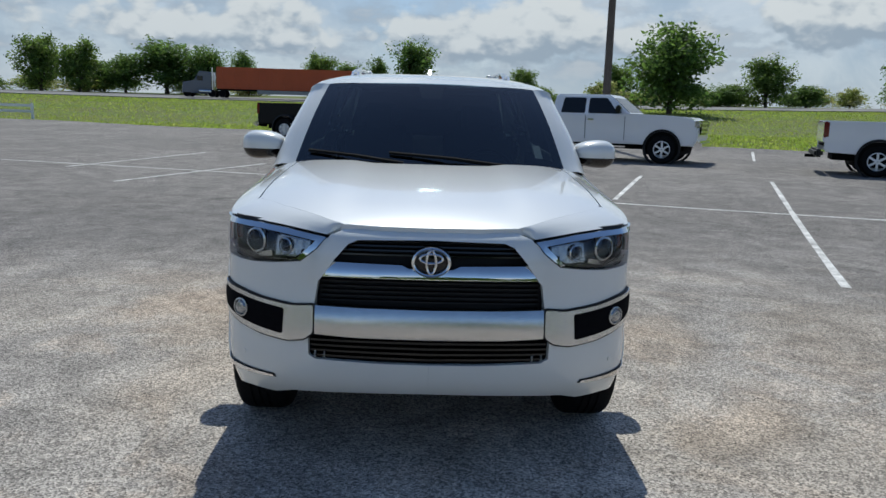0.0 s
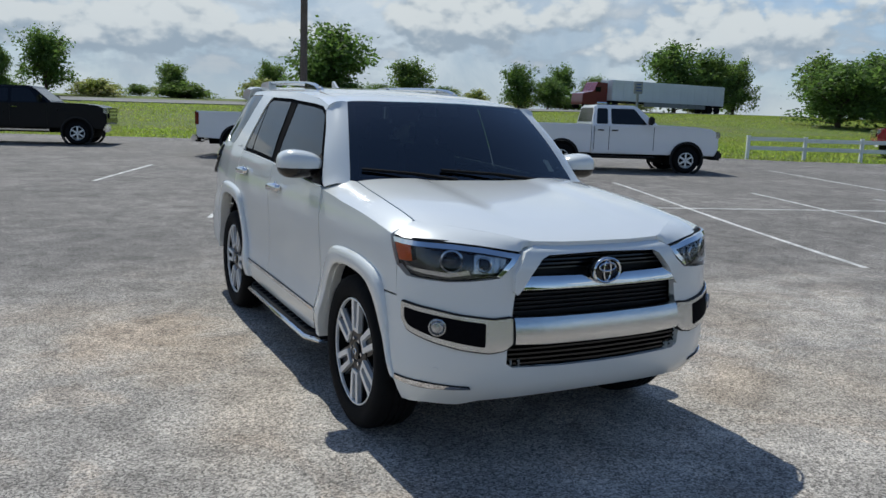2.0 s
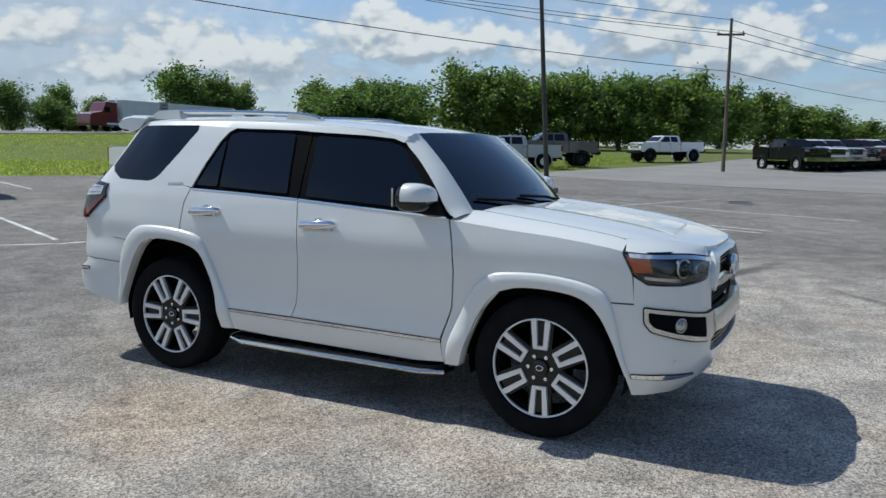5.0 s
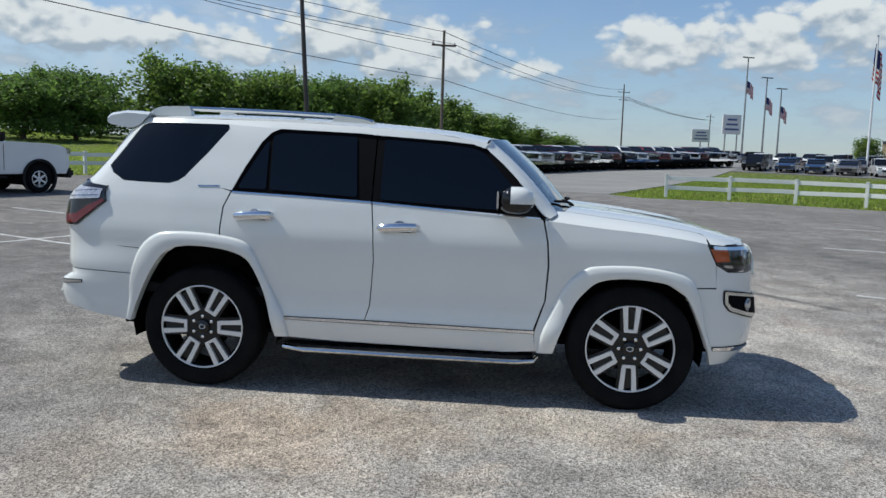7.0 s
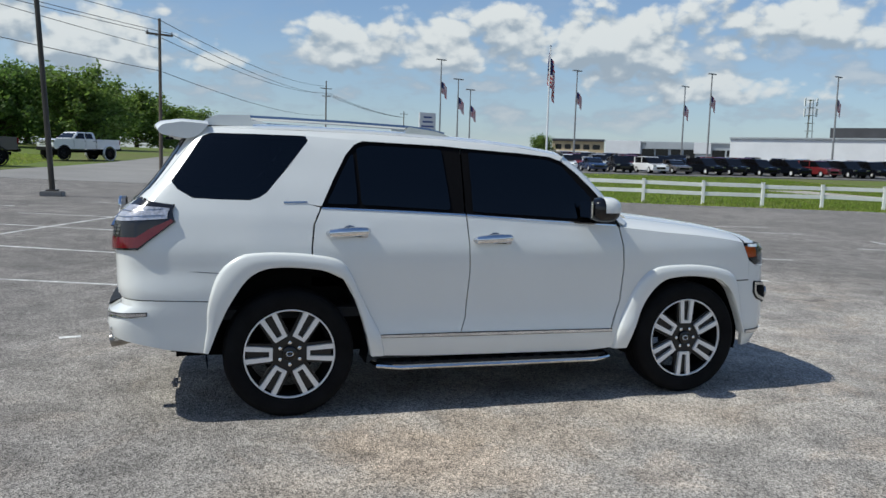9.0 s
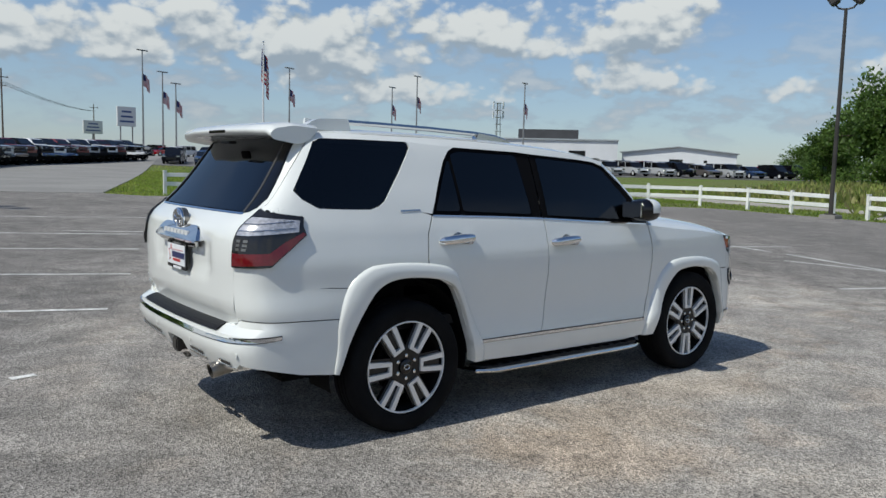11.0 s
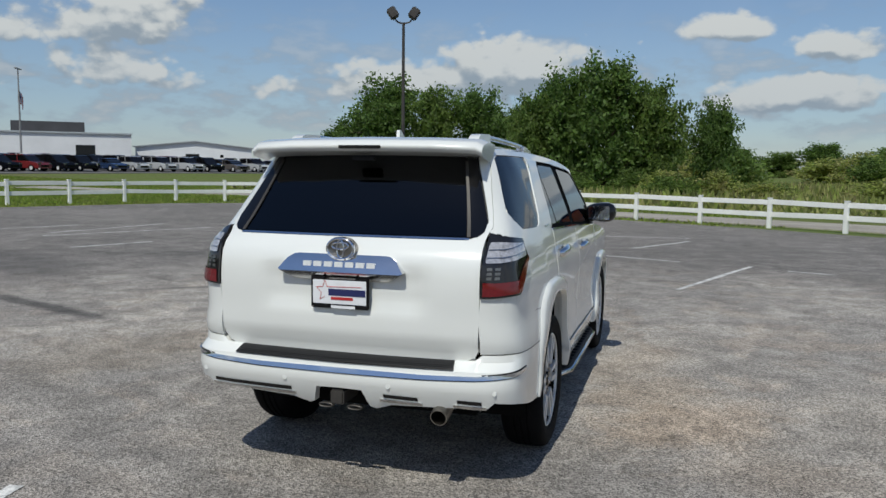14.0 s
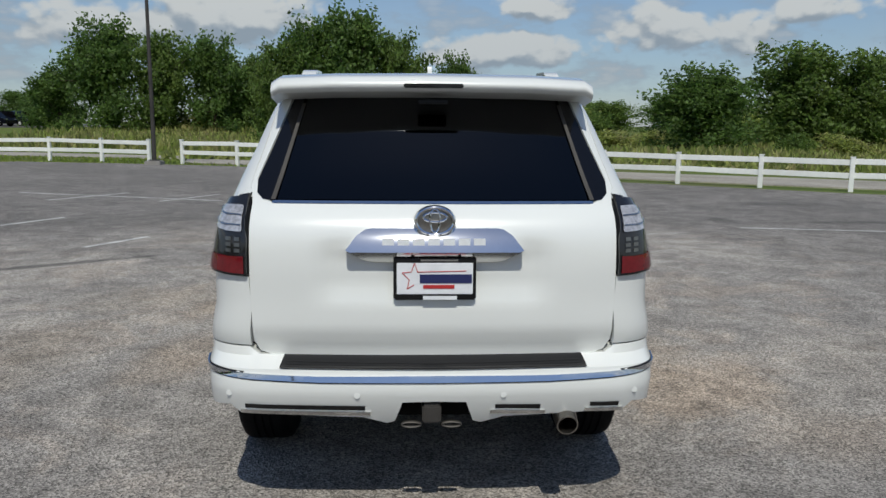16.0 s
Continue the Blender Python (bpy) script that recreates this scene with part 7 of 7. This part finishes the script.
# ---- flags, signs, tower ----
def flag_pole(x, y, height, size, lamps=True, label="tall grey light mast with a small flag"):
    ob = thing("flag_pole", label, "flag pole", "flag poles")
    z = ground_z(x, y)
    part("mast", tube(bmesh.new(), [(x, y, z - 0.1), (x, y, z + height)], [0.16, 0.09], 8), galvanised if lamps else white_metal, ob)
    if lamps:
        part("lamp_bar", box_bm((x, y, z + height), (0.3, 2.0, 0.16), 0.03, Matrix.Rotation(0.4, 4, "Z")), galvanised, ob)
        top = z + height * 0.80
    else:
        part("finial", lathe(bmesh.new(), [(0.02, 0.0), (0.15, 0.1), (0.15, 0.2), (0.02, 0.3)], 8, "z", (x, y, z + height)), satin_chrome, ob)
        top = z + height * 0.97
    w, h = size * 1.25, size
    flag = new("flag")
    flag.parent = ob

    def cloth(u, v):
        """u along the flag from the mast, v down it: it droops and folds in light wind."""
        d = (0.55 if lamps else 0.19) * u * w
        return (x + 0.35 * d + 0.05 * w * math.sin(5 * u + 2 * v), y - d * 0.9 + 0.05 * w * math.sin(9 * u + v), top - v * h - 0.5 * u * w)
    for k in range(13):
        bm = bmesh.new()
        start = 0.42 if k < 7 else 0.0
        sheet(bm, [(start, k / 13), (1, k / 13), (1, (k + 1) / 13), (start, (k + 1) / 13)], 0.12, cloth)
        part("flag_stripe", bm, flag_red if k % 2 == 0 else flag_white, flag)
    bm = bmesh.new()
    sheet(bm, [(0, 0), (0.42, 0), (0.42, 7 / 13), (0, 7 / 13)], 0.12, cloth)
    part("flag_canton", bm, flag_blue, flag)
    return ob


for x, y, h in ((119.5, -34.2, 15.8), (118.9, -37.0, 12.8), (123.1, -40.5, 11.6), (106.9, -52.3, 14.0), (111.7, -74.5, 13.2), (101.1, -72.2, 14.2), (90, -85.7, 13.6)):
    flag_pole(x, y, h, 1.9)
flag_pole(95.1, -42.5, 15.6, 4.3, False, "tall white flag pole with a large drooping flag")


def billboard(x, y, z0, width, height, face, posts, label, turn):
    ob = thing("sign_board", label, "sign", "roadside signs")
    z = ground_z(x, y)
    rot = Matrix.Rotation(turn, 4, "Z")
    for s in posts:
        q = rot @ Vector((0, s, 0))
        part("post", tube(bmesh.new(), [(x + q.x, y + q.y, z - 0.1), (x + q.x, y + q.y, z + z0 + 0.2)], 0.12, 8), galvanised, ob)
    part("panel", box_bm((x, y, z + z0 + height / 2), (0.3, width, height), 0.04, rot), face, ob)
    for k in range(3):
        q = rot @ Vector((-0.17, 0, 0))
        part("lettering_bar", box_bm((x + q.x, y + q.y, z + z0 + height * (0.25 + 0.25 * k)), (0.02, width * (0.75 - 0.12 * k), height * 0.09), 0.0, rot), sign_blue if face is not dark_roof else flag_white, ob)
    return ob


billboard(150.5, -34.7, 3.6, 3.6, 2.4, flag_white, (0,), "white roadside sign board on one post", 0.2)
billboard(139.5, -37.5, 4.9, 3.4, 3.4, flag_white, (-1.1, 1.1), "tall white sign board on two posts", 0.2)
billboard(46.4, 52.0, 3.0, 0.8, 1.1, galvanised, (0,), "back of a small roadside sign", 1.3)


def mast_tower(x, y, height):
    ob = thing("radio_mast", "slender steel radio mast with aerials", "radio mast")
    z = ground_z(x, y)
    for k in range(3):
        a = 2 * math.pi * k / 3
        part("leg", tube(bmesh.new(), [(x + math.cos(a) * 0.9, y + math.sin(a) * 0.9, z), (x + math.cos(a) * 0.4, y + math.sin(a) * 0.4, z + height)], 0.09, 5), galvanised, ob)
    for k in range(9):
        h = height * (k + 1) / 9
        part("brace", box_bm((x, y, z + h), (1.3, 1.3, 0.1)), galvanised, ob)
    for h in (0.82, 0.97):
        for s in (-1, 1):
            part("aerial", box_bm((x + s * 0.5, y + s * 1.2, z + height * h), (0.3, 0.3, 1.8)), white_metal, ob)


mast_tower(145, -129, 15.6)


# ---- buildings of the dealership ----
def hall(corner, far_corner, depth, height, wall_material, label, openings, ridge=0.0, fascia=None, roof_box=None):
    """A low hall whose front runs from one corner to the other; openings: (start, end, low, high) in shares of the front and metres."""
    a, b = Vector((*corner, 0)), Vector((*far_corner, 0))
    z = ground_z(*((a + b) / 2).xy) + 0.0
    ob = thing("building", label, "building", "dealership buildings")
    ob.matrix_world = Matrix.Translation((a.x, a.y, z)) @ Matrix.Rotation(math.atan2(b.y - a.y, b.x - a.x), 4, "Z")
    w = (b - a).length
    side = 1.0
    # front wall in piers between its openings
    cuts = sorted(openings)
    edge = 0.0
    for s, e, lo, hi in cuts:
        if s * w > edge + 0.05:
            part("wall", box_bm(((edge + s * w) / 2, 0.15 * side, height / 2 - 0.5), (s * w - edge, 0.3, height + 1.0)), wall_material, ob)
        part("wall_above", box_bm(((s + e) / 2 * w, 0.15 * side, (hi + height) / 2), ((e - s) * w, 0.3, height - hi)), wall_material, ob)
        if lo > 0.1:
            part("wall_below", box_bm(((s + e) / 2 * w, 0.15 * side, lo / 2 - 0.5), ((e - s) * w, 0.3, lo + 1.0)), wall_material, ob)
        part("window", box_bm(((s + e) / 2 * w, 0.32 * side, (lo + hi) / 2), ((e - s) * w, 0.06, hi - lo)), gloss_black, ob)
        edge = e * w
    if edge < w - 0.05:
        part("wall", box_bm(((edge + w) / 2, 0.15 * side, height / 2 - 0.5), (w - edge, 0.3, height + 1.0)), wall_material, ob)
    for xx in (0.15, w - 0.15):
        part("side_wall", box_bm((xx, depth / 2 * side + 0.15, height / 2 - 0.5), (0.3, depth - 0.3, height + 1.0)), wall_material, ob)
    part("back_wall", box_bm((w / 2, depth * side, height / 2 - 0.5), (w - 0.6, 0.3, height + 1.0)), wall_material, ob)
    if ridge:
        part("gable", prism(bmesh.new(), [(0, height), (w, height), (w / 2, height + ridge)], 0.0, 0.3, "y"), wall_material, ob)
        part("roof", prism(bmesh.new(), [(-0.4, height - 0.12), (w / 2, height + ridge), (w + 0.4, height - 0.12), (w + 0.4, height + 0.03), (w / 2, height + ridge + 0.16), (-0.4, height + 0.03)], -0.5, depth + 0.5, "y"), grey_metal, ob)
    else:
        part("roof", box_bm((w / 2, depth / 2, height + 0.1), (w + 0.3, depth + 0.6, 0.22)), grey_metal, ob)
    if fascia:
        for s, e, lo, hi, m in fascia:
            part("fascia", box_bm(((s + e) / 2 * w, -0.25, (lo + hi) / 2), ((e - s) * w, 0.5, hi - lo), 0.03), m, ob)
    if roof_box:
        part("roof_plant", box_bm((w * roof_box, depth * 0.5, height + 1.1), (w * 0.34, depth * 0.4, 2.0), 0.05), dark_roof, ob)
    return ob


hall((126.9, -68.3), (113.5, -88.6), 14, 4.0, grey_metal, "long white and grey showroom with dark glass", [(0.02, 0.12, 0.2, 1.9), (0.14, 0.24, 0.2, 1.9), (0.27, 0.36, 0.2, 2.9), (0.37, 0.46, 0.2, 2.9), (0.48, 0.56, 0.2, 2.9), (0.57, 0.65, 0.2, 2.9), (0.77, 0.86, 0.2, 2.9), (0.87, 0.97, 0.2, 2.9)], 0,
     [(0.0, 0.26, 1.9, 4.3, white_metal), (0.30, 0.64, 2.9, 4.0, grey_metal), (0.64, 0.76, 2.2, 4.2, white_metal)])
hall((140.3, -63.6), (135.8, -72.7), 12, 4.4, tan_stone, "tan two storey office building", [(0.06, 0.18, 2.5, 3.5), (0.24, 0.36, 2.5, 3.5), (0.42, 0.54, 2.5, 3.5), (0.60, 0.72, 2.5, 3.5), (0.78, 0.92, 2.5, 3.5)], 0,
     [(0.0, 1.0, 4.1, 4.5, dark_roof), (0.0, 0.7, 2.0, 2.2, white_metal)])
hall((109, -82.0), (85.5, -103.9), 22, 5.0, white_metal, "large white metal clad workshop", [(0.74, 0.83, 0.0, 3.2)], 0, None, 0.62)
hall((91.0, -111.8), (74.6, -123.1), 18, 3.6, white_metal, "white metal warehouse with a dark open door", [(0.42, 0.54, 0.0, 2.4), (0.72, 0.75, 1.8, 2.3)], 1.0)


# ---- cars on the far lots ----
def lot_car(name, label, category, material, kind):
    """A car seen far off, facing -y: shaped body with wheel openings, glasshouse, lamps and wheels."""
    car = thing(name, label, category, "cars on the far lots")
    length, height, belt, half = {"saloon": (4.8, 1.45, 0.95, 0.91), "wagon": (4.7, 1.72, 1.05, 0.93)}[kind]
    f, r, rad = -length / 2 + 0.92, length / 2 - 0.98, 0.34
    poly = [(-length / 2 + 0.05, 0.30)] + arch(f, rad, 0.40, 0.30, 6) + arch(r, rad, 0.40, 0.30, 6) + [(length / 2 - 0.05, 0.34), (length / 2, 0.6), (length / 2 - 0.04, belt), (-length / 2 + 1.35, belt), (-length / 2 + 0.2, belt - 0.17), (-length / 2, 0.62)]
    part("body", prism(bmesh.new(), poly, -half, half, "x", 0.05), material, car)
    back = length / 2 - (0.95 if kind == "saloon" else 0.10)
    glass_line = [(-length / 2 + 1.25, belt - 0.02), (back, belt - 0.02), (back - (0.75 if kind == "saloon" else 0.35), height - 0.06), (-length / 2 + 2.05, height - 0.06)]
    part("glasshouse", prism(bmesh.new(), glass_line, -half + 0.12, half - 0.12, "x", 0.05), gloss_black, car)
    part("roof", prism(bmesh.new(), [(-length / 2 + 2.0, height - 0.07), (back - (0.72 if kind == "saloon" else 0.30), height - 0.07), (back - 0.9, height), (-length / 2 + 2.2, height)], -half + 0.18, half - 0.18, "x", 0.02), material, car)
    for s in (-1, 1):
        for yy, w in ((-length / 2 + 2.75, 0.09), (back - (0.62 if kind == "saloon" else 0.28), 0.22)):
            part("pillar", box_bm((s * (half - 0.115), yy, (belt + height) / 2), (0.03, w, height - belt - 0.04)), material, car)
        part("headlamp", box_bm((s * (half - 0.22), -length / 2 + 0.06, belt - 0.27), (0.34, 0.12, 0.13), 0.02), reflector, car)
        part("tail_lamp", box_bm((s * (half - 0.16), length / 2 - 0.04, belt - 0.16), (0.24, 0.12, 0.16), 0.02), lamp_red, car)
        for yy in (f, r):
            bm = lathe(bmesh.new(), [(0.02, s * 0.10), (0.20, s * 0.09), (0.22, s * 0.11), (rad, s * 0.10), (rad, -s * 0.10), (0.1, -s * 0.10)], 18, "x", (s * (half - 0.11), yy, rad))
            part("wheel", bm, rubber, car)
            part("hub_cap", lathe(bmesh.new(), [(0.20, s * 0.0), (0.20, s * 0.012), (0.01, s * 0.02)], 14, "x", (s * (half - 0.005), yy, rad)), machined, car)
    part("grille", box_bm((0, -length / 2 + 0.01, 0.55), (1.0, 0.06, 0.22), 0.02), gloss_black, car)
    return car


FLEET = [lot_car(n, l, c, m, k) for n, l, c, m, k in (
    ("parked_car", "white sport utility parked on the far lot", "car", truck_white, "wagon"), ("parked_car", "black sport utility parked on the far lot", "car", black_paint, "wagon"),
    ("parked_car", "dark blue saloon parked on the far lot", "car", blue_paint, "saloon"), ("parked_car", "bright red saloon parked on the far lot", "car", red_paint, "saloon"),
    ("parked_car", "silver sport utility parked on the far lot", "car", silver_paint, "wagon"), ("parked_car", "dark grey saloon parked on the far lot", "car", grey_paint, "saloon"),
    ("parked_car", "maroon sport utility parked on the far lot", "car", maroon_paint, "wagon"))]
yard = [pickup("pickup_truck", l, m, "pickups on the far lot", 4.0, "crew", 1.85, 0.22, 0.44, bright=b) for l, m, b in (
    ("black crew cab pickup in a sales row", black_paint, True), ("white crew cab pickup in a sales row", truck_white, True), ("silver crew cab pickup in a sales row", silver_paint, True), ("dark red crew cab pickup in a sales row", maroon_paint, False))]
FLEET += yard
fleet_used = set()
pick = random.Random(14)


def rank(points, spacing, turn_add, mix):
    at, length = curve_through([(*p, 0) for p in points])
    n = int(length / spacing)
    for k in range(n + 1):
        p, q = at(length * k / n), at(min(length, length * k / n + 0.5))
        q0 = at(max(0, length * k / n - 0.5))
        d = q - q0
        i = mix[pick.randrange(len(mix))]
        m = Matrix.Translation((p.x + pick.uniform(-.3, .3), p.y + pick.uniform(-.3, .3), ground_z(p.x, p.y))) @ Matrix.Rotation(math.atan2(d.y, d.x) + turn_add + pick.uniform(-.12, .12), 4, "Z")
        if i in fleet_used:
            copy_thing(FLEET[i], m)
        else:
            FLEET[i].matrix_world = m
            fleet_used.add(i)


rank([(79, -25), (72, -34), (68, -43), (65, -53), (62.5, -61), (57.5, -71), (51, -81), (44, -92)], 2.9, radians(12), [0, 1, 5, 2, 1, 0, 5, 4, 6, 1, 2, 5, 1, 0])
rank([(84, -27), (78, -36), (74, -46), (71, -56), (68, -64), (63, -74), (57, -85)], 3.2, radians(10), [0, 1, 5, 2, 5, 4, 6, 1])
rank([(119, -37), (106, -61), (94, -84), (79, -105), (64, -118)], 3.5, radians(-25), [0, 1, 1, 2, 5, 0, 4, 6, 3])
rank([(126, -42), (113, -66), (101, -88), (87, -108)], 4.2, radians(-20), [0, 1, 2, 5, 6, 4])
rank([(98, -16), (110, -26), (121, -36)], 3.4, radians(150), [1, 5, 2, 0, 6, 4])
rank([(77, -1.5), (97, -7), (118, -15), (136, -23)], 3.6, radians(160), [1, 0, 6, 2, 5, 3])


row_at, row_length = curve_through([(57.5, 2.6, 0), (63.6, -0.6, 0), (71, -4.4, 0), (78.7, -11.2, 0), (90, -21, 0)])
for k, i in enumerate((0, 1, 2, 0, 3, 1, 0, 2, 0, 3, 0, 1, 0, 3, 2, 0, 1, 3, 0, 2, 0)):
    p = row_at(row_length * k / 20)
    m = Matrix.Translation((p.x, p.y, ground_z(p.x, p.y) + 0.012)) @ Matrix.Rotation(radians(-48 + pick.uniform(-4, 4)), 4, "Z")
    if 7 + i in fleet_used:
        copy_thing(yard[i], m)
    else:
        yard[i].matrix_world = m
        fleet_used.add(7 + i)


# ---- lorries on the highway ----
def lorry(label, x0, x1, y, side, cab_paint, high, ribs, size=1.0):
    """An articulated lorry heading towards -x, its trailer from x0 to x1."""
    ob = thing("semi_truck", label, "semi truck", "lorries on the highway")
    ob.matrix_world = Matrix.Translation((x0, y, ground_z((x0 + x1) / 2, y) + 0.05)) @ Matrix.Diagonal((size, size, size, 1))
    x0, x1, y, z = 0.0, (x1 - x0) / size, 0.0, 0.0
    mid, long = (x0 + x1) / 2, x1 - x0
    part("trailer_box", box_bm((mid, y, z + 1.15 + high / 2), (long, 2.5, high), 0.05), side, ob)
    part("side_skirt", box_bm((mid + 1.0, y - 1.2, z + 0.85), (long * 0.55, 0.06, 0.5)), galvanised, ob)
    for k in range(ribs):
        part("side_post", box_bm((x0 + long * (k + 0.5) / ribs, y - 1.26, z + 1.15 + high / 2), (0.06, 0.04, high - 0.1)), side, ob)
    part("bed", box_bm((mid, y, z + 1.05), (long, 2.3, 0.2)), underbody, ob)
    part("cab", prism(bmesh.new(), rounded([(x0 - 4.6, 0.5), (x0 - 0.7, 0.5), (x0 - 0.7, 3.3), (x0 - 2.3, 3.4), (x0 - 2.9, 2.2), (x0 - 4.5, 1.9)], 0.12, 3), y - 1.2, y + 1.2, "y", 0.06), cab_paint, ob)
    ob.children[-1].location.z = z
    part("cab_window", box_bm((x0 - 2.2, y - 1.21, z + 2.45), (0.8, 0.04, 0.6), 0.03), gloss_black, ob)
    part("exhaust_stack", tube(bmesh.new(), [(x0 - 0.6, y - 0.9, z + 1.0), (x0 - 0.6, y - 0.9, z + 3.9)], 0.08, 8), chrome, ob)
    part("fuel_tank", lathe(bmesh.new(), [(0.02, -0.8), (0.32, -0.8), (0.32, 0.8), (0.02, 0.8)], 14, "x", (x0 - 1.5, y - 0.95, z + 0.75)), chrome, ob)
    for x in (x0 - 3.9, x0 - 0.6, x0 + 0.7, x1 - 2.4, x1 - 1.1):
        for s in (-1, 1):
            part("wheel", lathe(bmesh.new(), [(0.02, -0.14), (0.3, -0.12), (0.5, -0.15), (0.5, 0.15), (0.3, 0.12), (0.02, 0.14)], 18, "y", (x, y + s * 1.05, z + 0.5)), rubber, ob)
    return ob


lorry("orange box trailer behind a dark blue semi truck", -22.1, -6.5, 82.0, orange_panel, blue_paint, 2.85, 12, 0.8)
lorry("white hopper trailer behind a dark red semi truck", 66.5, 87.0, 82.0, white_metal, maroon_paint, 2.6, 16, 1.05)
